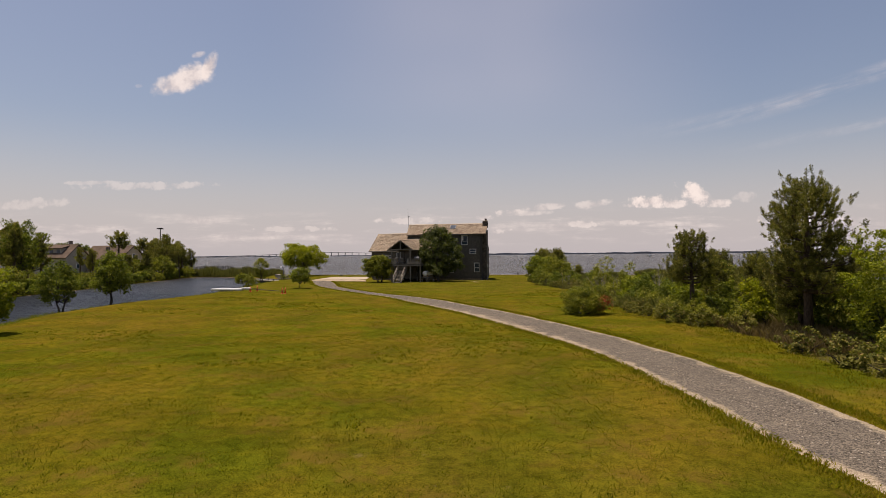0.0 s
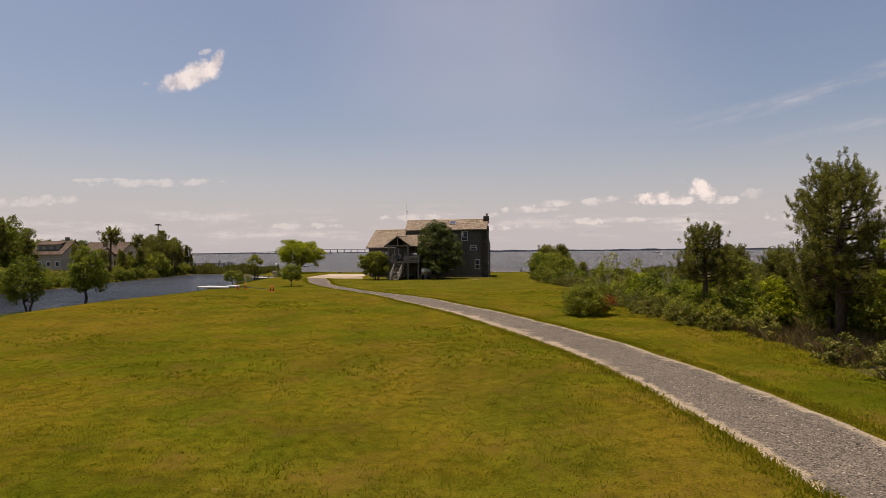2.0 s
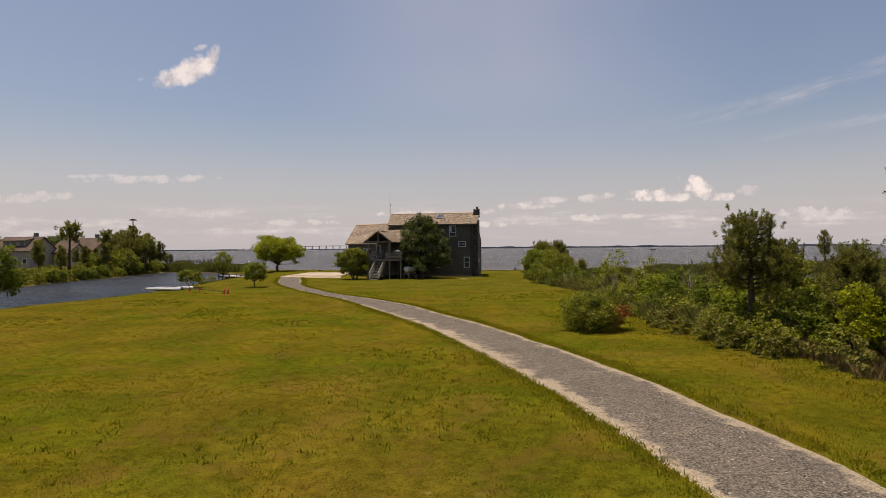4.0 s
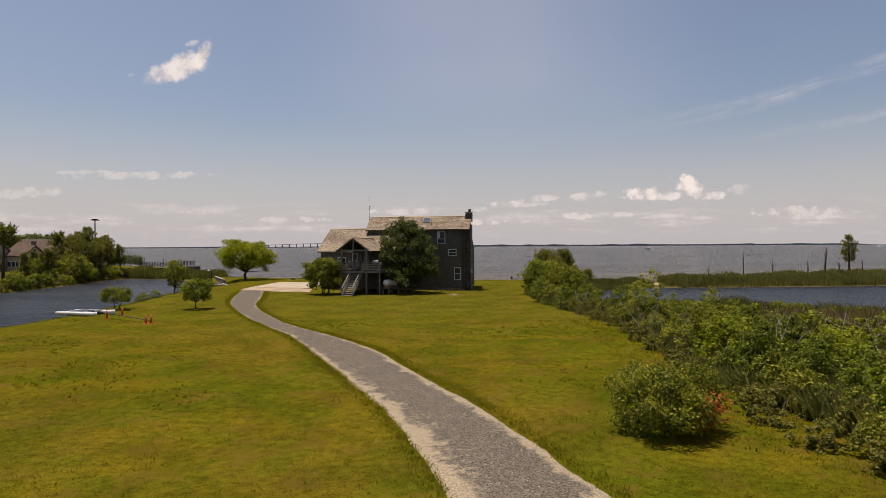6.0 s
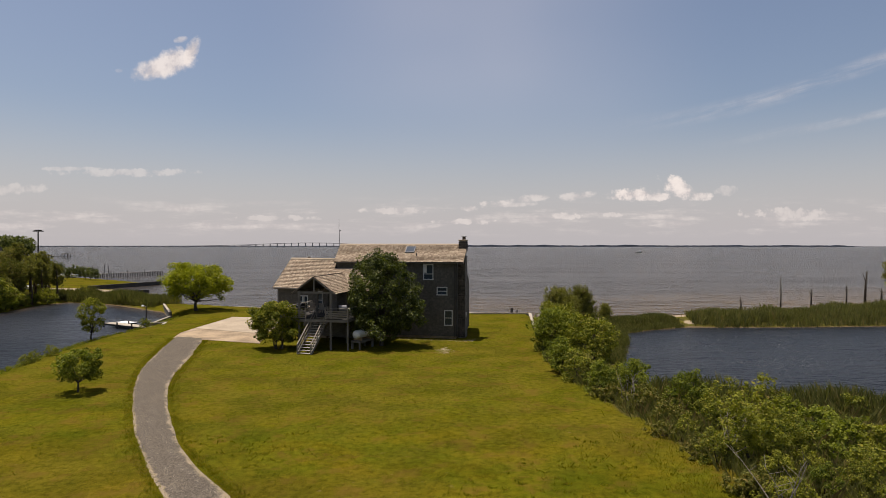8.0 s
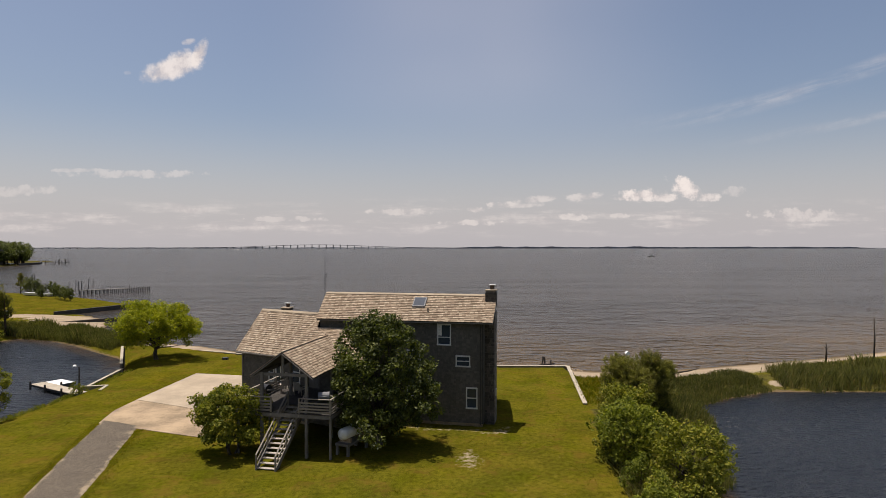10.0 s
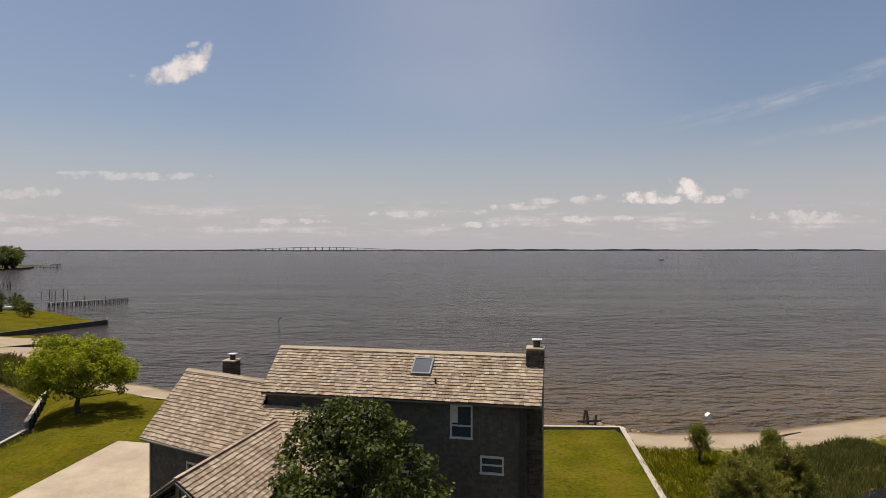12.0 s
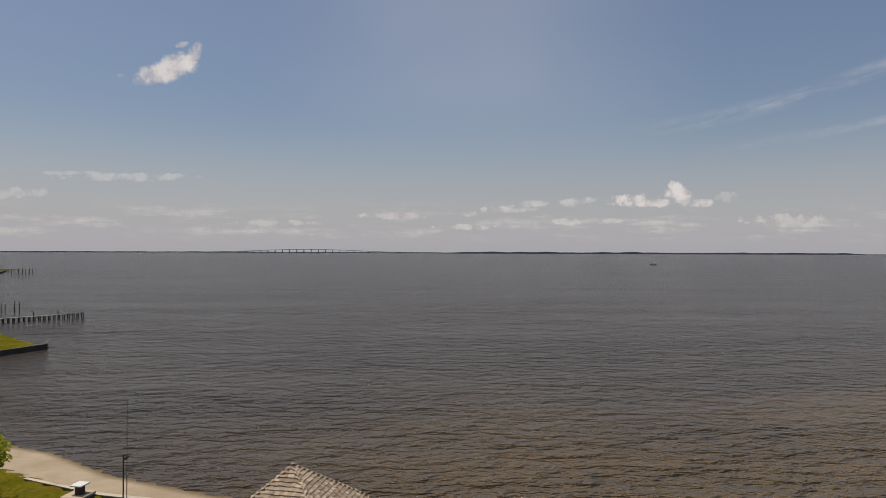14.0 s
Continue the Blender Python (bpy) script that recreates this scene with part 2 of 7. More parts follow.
def mat_leaf(name, dark, light, yellow=None, through=0.35, gloss=0.09):
    m, n, out = material(name)
    g = n.add("ShaderNodeNewGeometry")
    o = n.add("ShaderNodeObjectInfo")
    c = n.coords()
    clump = n.ramp(n.noise(c, 1.6, 3, 0.55), 0.3, 0.7)
    t = n.math("ADD", n.math("MULTIPLY", g.outputs["Random Per Island"], 0.6), n.math("MULTIPLY", clump, 0.5))
    t = n.math("ADD", t, n.math("MULTIPLY", n.math("SUBTRACT", o.outputs["Random"], 0.5), 0.3))
    col = n.mix(n.ramp(t, 0.2, 0.9), dark, light)
    if yellow:
        col = n.mix(n.ramp(g.outputs["Random Per Island"], 0.86, 0.95), col, yellow)
    d = n.add("ShaderNodeBsdfPrincipled")
    n.put(d.inputs["Base Color"], col), n.put(d.inputs["Roughness"], 0.6), n.put(d.inputs["Specular IOR Level"], gloss)
    tr = n.add("ShaderNodeBsdfTranslucent")
    n.put(tr.inputs[0], n.mix(1.0, col, (1.15, 1.25, 0.5), "MULTIPLY"))
    mx = n.add("ShaderNodeMixShader")
    mx.inputs[0].default_value = through
    n.put(mx.inputs[1], d.outputs[0]), n.put(mx.inputs[2], tr.outputs[0])
    n.put(out.inputs[0], mx.outputs[0])
    return m


def mat_bark(name, colour):
    m, n, out = material(name)
    c = n.coords((1, 1, 0.25))
    g = n.noise(c, 14, 5, 0.65)
    col = n.mix(n.ramp(g, 0.3, 0.7), tuple(x * 0.5 for x in colour), tuple(x * 1.4 for x in colour))
    principled(n, out, col, 0.95, n.bump(g, 0.8, 0.03), 0, 0.2)
    return m


def mat_shingle(name, tones, rough=0.9):
    """Weathered cedar, every piece a tone of its own."""
    m, n, out = material(name)
    g, o = n.add("ShaderNodeNewGeometry"), n.add("ShaderNodeObjectInfo")
    pick = n.math("FRACT", n.math("ADD", g.outputs["Random Per Island"], n.math("MULTIPLY", o.outputs["Random"], 7.31)))
    c = n.world_coords()
    grain, stain = n.noise(c, 9.0, 5, 0.65), n.noise(c, 0.5, 4, 0.6)
    col = n.mix(n.ramp(pick, 0.0, 0.55), tones[0], tones[1])
    col = n.mix(n.ramp(pick, 0.55, 1.0), col, tones[2])
    col = n.mix(1.0, col, n.mix(n.ramp(n.math("ADD", n.math("MULTIPLY", grain, 0.55), n.math("MULTIPLY", stain, 0.45)), 0.32, 0.68), (0.82, 0.81, 0.8), (1.12, 1.1, 1.08)), "MULTIPLY")
    principled(n, out, col, rough, n.bump(grain, 0.5, 0.01), 0, 0.2)
    return m


def mat_gravel():
    m, n, out = material("gravel_road")
    c = n.world_coords()
    v = n.add("ShaderNodeTexVoronoi")
    n.put(v.inputs["Vector"], c), n.put(v.inputs["Scale"], 30.0)
    sp = n.add("ShaderNodeSeparateColor")
    n.put(sp.inputs[0], v.outputs["Color"])
    mid, fine = n.noise(c, 0.8, 5, 0.65), n.noise(c, 22, 4, 0.7)
    stone = n.mix(sp.outputs[0], (0.03, 0.025, 0.019), (0.235, 0.192, 0.142))
    at = n.attribute("edge")
    patchy = n.noise(c, 3.5, 5, 0.7)
    pale = n.math("ADD", at.outputs["Fac"], n.math("ADD", n.math("MULTIPLY", n.math("SUBTRACT", mid, 0.5), 1.5), n.math("MULTIPLY", n.math("SUBTRACT", patchy, 0.5), 1.0)))
    sandy = n.mix(n.ramp(fine, 0.3, 0.7), (0.18, 0.135, 0.08), (0.43, 0.35, 0.245))
    col = n.mix(n.ramp(pale, 0.42, 0.72), n.mix(n.ramp(mid, 0.3, 0.7), n.mix(0.3, stone, (0.06, 0.053, 0.045)), stone), sandy)
    principled(n, out, col, 0.95, n.bump(n.math("ADD", v.outputs["Distance"], n.math("MULTIPLY", fine, 0.5)), 0.8, 0.04), 0, 0.2)
    return m


def mat_concrete(name, tone, low=0.78, high=1.12):
    m, n, out = material(name)
    c = n.world_coords()
    stain, fine = n.noise(c, 0.35, 5, 0.65), n.noise(c, 12, 5, 0.7)
    t = n.math("ADD", n.math("MULTIPLY", stain, 0.6), n.math("MULTIPLY", fine, 0.4))
    col = n.mix(n.ramp(t, 0.36, 0.64), tuple(x * low for x in tone), tuple(min(1, x * high) for x in tone))
    principled(n, out, col, 0.9, n.bump(fine, 0.3, 0.01), 0, 0.3)
    return m


def mat_stone():
    m, n, out = material("chimney_stone")
    c = n.coords()
    v = n.add("ShaderNodeTexVoronoi")
    n.put(v.inputs["Vector"], c), n.put(v.inputs["Scale"], 3.2)
    sp = n.add("ShaderNodeSeparateColor")
    n.put(sp.inputs[0], v.outputs["Color"])
    fine = n.noise(c, 20, 4, 0.6)
    col = n.mix(sp.outputs[0], (0.07, 0.06, 0.048), (0.22, 0.185, 0.15))
    col = n.mix(1.0, col, n.mix(n.ramp(fine, 0.3, 0.7), (0.7, 0.7, 0.7), (1.15, 1.15, 1.15)), "MULTIPLY")
    principled(n, out, col, 0.9, n.bump(n.math("ADD", v.outputs["Distance"], n.math("MULTIPLY", fine, 0.4)), 0.8, 0.06))
    return m


def mat_glass(name, tint=(0.03, 0.04, 0.05)):
    m, n, out = material(name)
    c = n.coords()
    principled(n, out, n.mix(n.noise(c, 1.5), tint, tuple(x * 1.6 for x in tint)), 0.04, n.bump(n.noise(c, 2.0, 1), 0.05, 0.02), 0, 0.45)
    return m


M_GRASS = mat_grass()
M_BAY = mat_water("bay_water", (0.054, 0.044, 0.034), (0.15, 0.096, 0.043), 0.38, 1.0, 0.2, 4.6)
M_POND = mat_water("pond_water", (0.008, 0.0115, 0.018), (0.060, 0.036, 0.016), 1.2, 0.9, 0.33, 2.6)
M_BLADE = mat_leaf("grass_blades", (0.115, 0.122, 0.008), (0.21, 0.175, 0.012), (0.25, 0.175, 0.03), 0.5, 0.02)
M_LEAF = mat_leaf("leaf_green", (0.068, 0.088, 0.013), (0.21, 0.225, 0.028), None, 0.42)
M_LEAF_DARK = mat_leaf("leaf_dark_green", (0.034, 0.046, 0.010), (0.145, 0.16, 0.028), None, 0.35, 0.28)
M_LEAF_BRIGHT = mat_leaf("leaf_yellow_green", (0.11, 0.135, 0.012), (0.27, 0.28, 0.025), None, 0.45)
M_LEAF_SPREAD = mat_leaf("leaf_spreading_tree", (0.16, 0.18, 0.010), (0.36, 0.35, 0.021), None, 0.45)
M_LEAF_SHRUB = mat_leaf("leaf_shrub", (0.08, 0.096, 0.014), (0.25, 0.245, 0.032), (0.31, 0.27, 0.045), 0.42)
M_LEAF_OLIVE = mat_leaf("leaf_olive", (0.075, 0.08, 0.017), (0.19, 0.175, 0.04), (0.26, 0.19, 0.06), 0.4)
M_NEEDLE = mat_leaf("pine_needles", (0.075, 0.078, 0.02), (0.25, 0.235, 0.058), (0.31, 0.245, 0.07), 0.42, 0.14)
M_FLOWER = mat_leaf("red_flowers", (0.30, 0.05, 0.025), (0.45, 0.11, 0.05), None, 0.3)
M_REED = mat_leaf("reed_blades", (0.10, 0.105, 0.034), (0.23, 0.215, 0.072), (0.31, 0.24, 0.10), 0.4)
M_DRY = mat_leaf("dry_grass", (0.12, 0.085, 0.04), (0.28, 0.20, 0.09), None, 0.3)
M_BARK = mat_bark("bark_dark", (0.055, 0.045, 0.036))
M_BARK_PINE = mat_bark("bark_pine", (0.085, 0.06, 0.042))
M_ROOF = mat_shingle("cedar_roof_shingle", ((0.215, 0.161, 0.113), (0.298, 0.234, 0.166), (0.4, 0.327, 0.24)))
M_SIDING = mat_shingle("cedar_wall_shingle", ((0.086, 0.079, 0.065), (0.1, 0.092, 0.076), (0.12, 0.11, 0.091)))
M_TRIM = mat_plain("grey_weathered_timber", (0.145, 0.13, 0.11), 0.85, 0, 0.3, 5)
M_RAIL = mat_plain("bleached_rail_timber", (0.22, 0.19, 0.15), 0.85, 0, 0.25, 5)
M_WHITE = mat_plain("white_paint", (0.78, 0.77, 0.74), 0.5, 0, 0.08, 5, 0.1)
M_FRAME = mat_plain("window_frame_paint", (0.5, 0.5, 0.47), 0.5, 0, 0.1, 5, 0.1)
# near-black timber; on soffit and room panels its tone stands in for shade
M_DARK = mat_plain("dark_shadowed_timber", (0.04, 0.036, 0.03), 0.9, 0, 0.3, 5)
M_GLASS = mat_glass("window_glass")
M_SKYGLASS = mat_glass("skylight_glass", (0.035, 0.046, 0.06))
M_CURTAIN = mat_plain("pale_curtain", (0.62, 0.60, 0.55), 0.9, 0, 0.15, 8)
M_METAL = mat_plain("galvanised_metal", (0.42, 0.42, 0.42), 0.45, 0.7, 0.2, 6, 0.1)
M_BLACK = mat_plain("black_metal", (0.03, 0.03, 0.032), 0.5, 0.3, 0.2, 6, 0.1)
M_GRAVEL = mat_gravel()
M_CONCRETE = mat_concrete("pale_concrete", (0.36, 0.29, 0.205))
M_CONCRETE_SANDY = mat_concrete("sandy_concrete", (0.29, 0.215, 0.135), 0.55, 1.35)
M_STONE = mat_stone()
M_GRAVELSTONE = mat_shingle("gravel_stone", ((0.07, 0.06, 0.05), (0.20, 0.175, 0.14), (0.42, 0.37, 0.30)))
M_STONEPIECE = mat_shingle("chimney_stone_piece", ((0.055, 0.048, 0.04), (0.072, 0.063, 0.052), (0.105, 0.09, 0.074)))
M_WALLTIMBER = mat_plain("seawall_timber", (0.20, 0.17, 0.125), 0.9, 0, 0.35, 4)
M_WALLCAP = mat_plain("seawall_cap_boards", (0.36, 0.31, 0.235), 0.85, 0, 0.2, 4)
M_PILE = mat_plain("tarred_piling", (0.055, 0.047, 0.04), 0.9, 0, 0.35, 4)
M_TANK = mat_plain("white_tank_enamel", (0.74, 0.74, 0.72), 0.35, 0, 0.08, 3, 0.05)
M_HULL = mat_plain("white_gelcoat", (0.72, 0.72, 0.70), 0.35, 0, 0.1, 3, 0.05)
M_ORANGE = mat_plain("orange_plastic", (0.5, 0.075, 0.018), 0.6, 0, 0.12, 6)
M_FARROOF = mat_plain("far_roof_shingle", (0.10, 0.073, 0.055), 0.9, 0, 0.3, 3, 0.3, 0.05)
M_FARWALL = mat_plain("far_house_siding", (0.40, 0.33, 0.24), 0.85, 0, 0.12, 3)
M_FARGREY = mat_plain("far_grey_siding", (0.30, 0.27, 0.23), 0.85, 0, 0.12, 3)
M_BRIDGE = mat_plain("bridge_concrete", (0.105, 0.11, 0.12), 0.9, 0, 0.15, 0.2)
# pale blue-grey for woods: the haze of distance is in the base colour
M_FARSHORE = mat_plain("far_shore_hazed", (0.2, 0.21, 0.23), 0.95, 0, 0.3, 0.05)
# dark boards, toned down further to put the covered porch's shade into them
M_DECKBOARD = mat_plain("dark_shaded_deck_boards", (0.034, 0.029, 0.024), 0.9, 0, 0.3, 5)
M_GRILLGREY = mat_plain("grey_grill_cover", (0.16, 0.16, 0.165), 0.7, 0, 0.15, 5)
M_STEPS = mat_plain("bleached_step_boards", (0.37, 0.325, 0.265), 0.85, 0, 0.2, 5)


# ---- building helpers ----
class Geo:
    """Collects faces for one mesh."""

    def __init__(self):
        self.v, self.f = [], []

    def poly(self, pts):
        i = len(self.v)
        self.v += [tuple(p) for p in pts]
        self.f.append(tuple(range(i, i + len(pts))))

    def box(self, lo, hi, m=None):
        i = len(self.v)
        c = [(x, y, z) for z in (lo[2], hi[2]) for y in (lo[1], hi[1]) for x in (lo[0], hi[0])]
        self.v += [tuple(m @ Vector(p)) if m else p for p in c]
        self.f += [tuple(i + k for k in q) for q in ((0, 2, 3, 1), (4, 5, 7, 6), (0, 1, 5, 4), (2, 6, 7, 3), (0, 4, 6, 2), (1, 3, 7, 5))]
        return self

    def beam(self, a, b, w, h, up=(0, 0, 1)):
        """A square-cut timber from a to b, w wide and h deep."""
        a, b = Vector(a), Vector(b)
        d = (b - a).normalized()
        s = d.cross(Vector(up))
        s = s.normalized() if s.length > 1e-4 else Vector((1, 0, 0))
        t = s.cross(d).normalized()
        i = len(self.v)
        for p in (a, b):
            for x, y in ((-1, -1), (1, -1), (1, 1), (-1, 1)):
                self.v.append(tuple(p + s * (x * w / 2) + t * (y * h / 2)))
        self.f += [tuple(i + k for k in q) for q in ((0, 3, 2, 1), (4, 5, 6, 7), (0, 1, 5, 4), (1, 2, 6, 5), (2, 3, 7, 6), (3, 0, 4, 7))]
        return self

    def tube(self, pts, radii, sides=8, cap=True):
        """A round tapered limb along points."""
        pts = [Vector(p) for p in pts]
        rings = []
        for k, p in enumerate(pts):
            d = (pts[min(k + 1, len(pts) - 1)] - pts[max(k - 1, 0)]).normalized()
            s = d.cross(Vector((0.3, 0.9, 0.1)))
            s = s.normalized() if s.length > 1e-3 else Vector((1, 0, 0))
            t = d.cross(s)
            i = len(self.v)
            for j in range(sides):
                a = 2 * math.pi * j / sides
                self.v.append(tuple(p + (s * math.cos(a) + t * math.sin(a)) * radii[k]))
            rings.append(i)
        for i0, i1 in zip(rings, rings[1:]):
            for j in range(sides):
                self.f.append((i0 + j, i0 + (j + 1) % sides, i1 + (j + 1) % sides, i1 + j))
        if cap:
            self.f.append(tuple(rings[0] + j for j in reversed(range(sides))))
            self.f.append(tuple(rings[-1] + j for j in range(sides)))
        return self

    def prism(self, outline, lo, hi, axis=2):
        """An outline of (a, b) pairs pulled along an axis."""
        def at(p, h):
            return {2: (p[0], p[1], h), 1: (p[0], h, p[1]), 0: (h, p[0], p[1])}[axis]
        i, k = len(self.v), len(outline)
        self.v += [at(p, lo) for p in outline] + [at(p, hi) for p in outline]
        self.f.append(tuple(i + j for j in reversed(range(k))))
        self.f.append(tuple(i + k + j for j in range(k)))
        for j in range(k):
            self.f.append((i + j, i + (j + 1) % k, i + k + (j + 1) % k, i + k + j))
        return self

    def mesh(self, name, mat, smooth=False, bevel=0.0):
        me = bpy.data.meshes.new(name)
        me.from_pydata(self.v, [], self.f)
        bm = bmesh.new()
        bm.from_mesh(me)
        if bevel:
            bmesh.ops.bevel(bm, geom=list(bm.edges), offset=bevel, segments=1, affect="EDGES", clamp_overlap=True)
        bmesh.ops.recalc_face_normals(bm, faces=bm.faces)
        bm.to_mesh(me)
        bm.free()
        me.materials.append(mat)
        if smooth:
            me.polygons.foreach_set("use_smooth", [True] * len(me.polygons))
        me.update()
        return me


def part(name, geo, mat, parent, label="", smooth=False, bevel=0.0):
    ob = new(name, geo.mesh(name, mat, smooth, bevel) if isinstance(geo, Geo) else geo)
    ob.parent = parent
    return tagged(ob, label)


def thing(name, m, label, category, group="", kind=""):
    ob = new(name)
    ob.empty_display_size = 0.2
    ob.matrix_world = m
    return tagged(ob, label, category, group, kind)


def solid(name, geo, mat, label, category, group="", kind="", m=None, smooth=False, bevel=0.0):
    ob = new(name, geo.mesh(name, mat, smooth, bevel))
    if m is not None:
        ob.matrix_world = m
    return tagged(ob, label, category, group, kind)


def fast_mesh(name, verts, quads, mat, smooth=False):
    """A mesh from numpy arrays of corners and four-cornered faces."""
    me = bpy.data.meshes.new(name)
    nv, nf = len(verts), len(quads)
    me.vertices.add(nv)
    me.vertices.foreach_set("co", np.asarray(verts, np.float32).ravel())
    me.loops.add(nf * 4)
    me.loops.foreach_set("vertex_index", np.asarray(quads, np.int32).ravel())
    me.polygons.add(nf)
    me.polygons.foreach_set("loop_start", np.arange(nf, dtype=np.int32) * 4)
    me.polygons.foreach_set("loop_total", np.full(nf, 4, np.int32))
    if smooth:
        me.polygons.foreach_set("use_smooth", np.ones(nf, bool))
    me.materials.append(mat)
    me.update(calc_edges=True)
    return me


# ---- the lie of the land ----
WATER_Z = -0.8
BAY_SHORE = [(-5000, 2500), (-900, 900), (-374, 659), (-330, 578), (-302, 533), (-290, 450), (-320, 400), (-240, 320), (-150, 255), (-105, 236), (-87, 222),
             (-67, 204.6), (-64.3, 200.4), (-71, 186), (-67, 184), (-58.5, 175.5), (-50, 160), (-44, 153), (-38, 149), (-34, 147), (-29, 145), (-21, 139.5), (-11, 135.2),
             (0, 132.6), (9, 130.6), (15, 129.2), (19, 128), (22, 126.8), (27, 127), (31, 127.4), (41.6, 131), (54.5, 135.2), (70, 142), (90, 152), (130, 158), (220, 160), (500, 150), (5000, 100)]
LAND = BAY_SHORE + [(5000, -3000), (-5000, -3000)]
LAKE = [(-27.5, -60), (-27, 20), (-30, 40), (-32.6, 50), (-32.2, 60), (-30.2, 67), (-29.0, 74), (-29.0, 85), (-30.2, 95), (-31.3, 106), (-30.6, 112), (-30.4, 117), (-31, 127),
        (-35.5, 135), (-40, 138.8), (-47.4, 145.4), (-54, 150), (-59.3, 151.5), (-61, 147), (-59.4, 134.5), (-58, 124), (-58, 110), (-55.5, 94), (-55, 82), (-56, 60), (-60, 40), (-62, -60)]
POND = [(19, 84), (21, 94), (25, 104), (27, 111.3), (30.6, 114), (36.6, 117), (49.5, 116.6), (70, 118), (110, 121), (170, 120), (170, 75), (70, 69), (45, 72), (39, 74), (30, 78), (23, 81)]
LAWN_EDGE = [(-37.3, 141.2), (-31.7, 139.8), (-26, 136.8), (-19, 133.4), (11.3, 126.0), (18.8, 125.7), (16.8, 109.6)]
LAWN = [(-29, -60), (-29, 30), (-30.6, 127), (-35.6, 134.6)] + LAWN_EDGE + [(15.8, 100), (14.6, 90), (16.3, 75), (17.4, 66), (16.2, 52), (17.2, 42), (17.2, 28), (17, 10), (18, -60)]


def inside(px, py, poly):
    r = np.zeros(px.shape, bool)
    for (x0, y0), (x1, y1) in zip(poly, poly[1:] + poly[:1]):
        cut = (y0 > py) != (y1 > py)
        r ^= cut & (px < (x1 - x0) * (py - y0) / (y1 - y0 + 1e-12) + x0)
    return r


def away(px, py, line):
    """Distance to a polyline."""
    d = np.full(px.shape, 1e9)
    for (x0, y0), (x1, y1) in zip(line, line[1:]):
        dx, dy = x1 - x0, y1 - y0
        t = np.clip(((px - x0) * dx + (py - y0) * dy) / (dx * dx + dy * dy), 0, 1)
        d = np.minimum(d, np.hypot(px - x0 - t * dx, py - y0 - t * dy))
    return d


def shore_distance(px, py):
    """Metres to the bay's and the inner waters' edge, positive on land."""
    bay = away(px, py, BAY_SHORE) * np.where(inside(px, py, LAND), 1, -1)
    inner = np.minimum(away(px, py, LAKE + LAKE[:1]) * np.where(inside(px, py, LAKE), -1, 1),
                       away(px, py, POND + POND[:1]) * np.where(inside(px, py, POND), -1, 1))
    return bay, inner


def ground_height(px, py):
    px, py = np.asarray(px, float), np.asarray(py, float)
    bay, inner = shore_distance(px, py)
    lawn = inside(px, py, LAWN)
    def ease(t):
        t = np.clip(t, 0, 1)
        return t * t * (3 - 2 * t)
    z_in = np.where(inner > 0, WATER_Z + 0.8 * ease(inner / 3.6 + 0.06), WATER_Z + np.maximum(inner * 0.25, -1.4))
    z_bay = np.where(bay > 0, WATER_Z + 0.7 * ease(bay / 9.0), WATER_Z + np.maximum(bay * 0.12, -1.6))
    z = np.minimum(z_in, np.where(lawn, np.where(bay > 0, 0.0, z_bay), z_bay))
    roll = 0.10 * np.sin(px * 0.11 + 1.3) * np.sin(py * 0.083) + 0.05 * np.sin(px * 0.31 + py * 0.23)
    calm = np.clip((np.minimum(inner, bay) - 4) / 6, 0, 1) * np.clip((np.hypot(px + 5, py - 108) - 22) / 15, 0, 1)
    return z + roll * calm


def ground_z(x, y):
    return float(ground_height(np.array([x]), np.array([y]))[0])


def steps(*spans):
    """Grid lines: (from, to, step) spans one after another."""
    out = []
    for a, b, s in spans:
        out += list(np.arange(a, b - 1e-6, s))
    return np.array(out + [spans[-1][1]])


def sheet(name, xs, ys, height, mat, smooth=True):
    gx, gy = np.meshgrid(xs, ys)
    gz = height(gx.ravel(), gy.ravel())
    co = np.stack([gx.ravel(), gy.ravel(), gz], 1)
    w, h = len(xs), len(ys)
    i = (np.arange(h - 1)[:, None] * w + np.arange(w - 1)[None]).ravel()
    me = fast_mesh(name, co, np.stack([i, i + 1, i + w + 1, i + w], 1), mat, smooth)
    return me, co


gxs = steps((-4900, -900, 400), (-900, -300, 60), (-300, -110, 10), (-110, -62, 3), (-62, 45, 0.9), (45, 120, 3), (120, 300, 12), (300, 900, 60), (900, 4900, 400))
gys = steps((-3000, -400, 300), (-400, -60, 30), (-60, 0, 6), (0, 155, 0.9), (155, 260, 3), (260, 700, 10), (700, 1500, 80), (1500, 4700, 400))
me, co = sheet("ground", gxs, gys, ground_height, M_GRASS)
bay_d, in_d = shore_distance(co[:, 0], co[:, 1])
on_lawn = inside(co[:, 0], co[:, 1], LAWN)
# marsh soil round the pond
marsh = (away(co[:, 0], co[:, 1], POND[:10]) < 7) & ~on_lawn & (co[:, 1] < 122)
near_sand = away(co[:, 0], co[:, 1], [(-76, 178), (-70, 174), (-58, 168), (-50, 158), (-40, 149)])
sand = np.where(on_lawn, 0, np.clip(1.15 - bay_d / np.where(co[:, 0] > 45, 4.0, 9.0), 0, 1)) * (bay_d < 14) * (np.hypot(co[:, 0] + 60, co[:, 1] - 160) < 180)
sand = np.maximum(sand, np.clip(1.3 - near_sand / 7, 0, 1) * (bay_d < 12) * (co[:, 0] < -44) * (co[:, 1] < 188))
sand = np.maximum(sand, np.clip(1.5 - np.hypot((co[:, 0] - 38.2) / 1.4, co[:, 1] - 118.7) / 0.7, 0, 1))
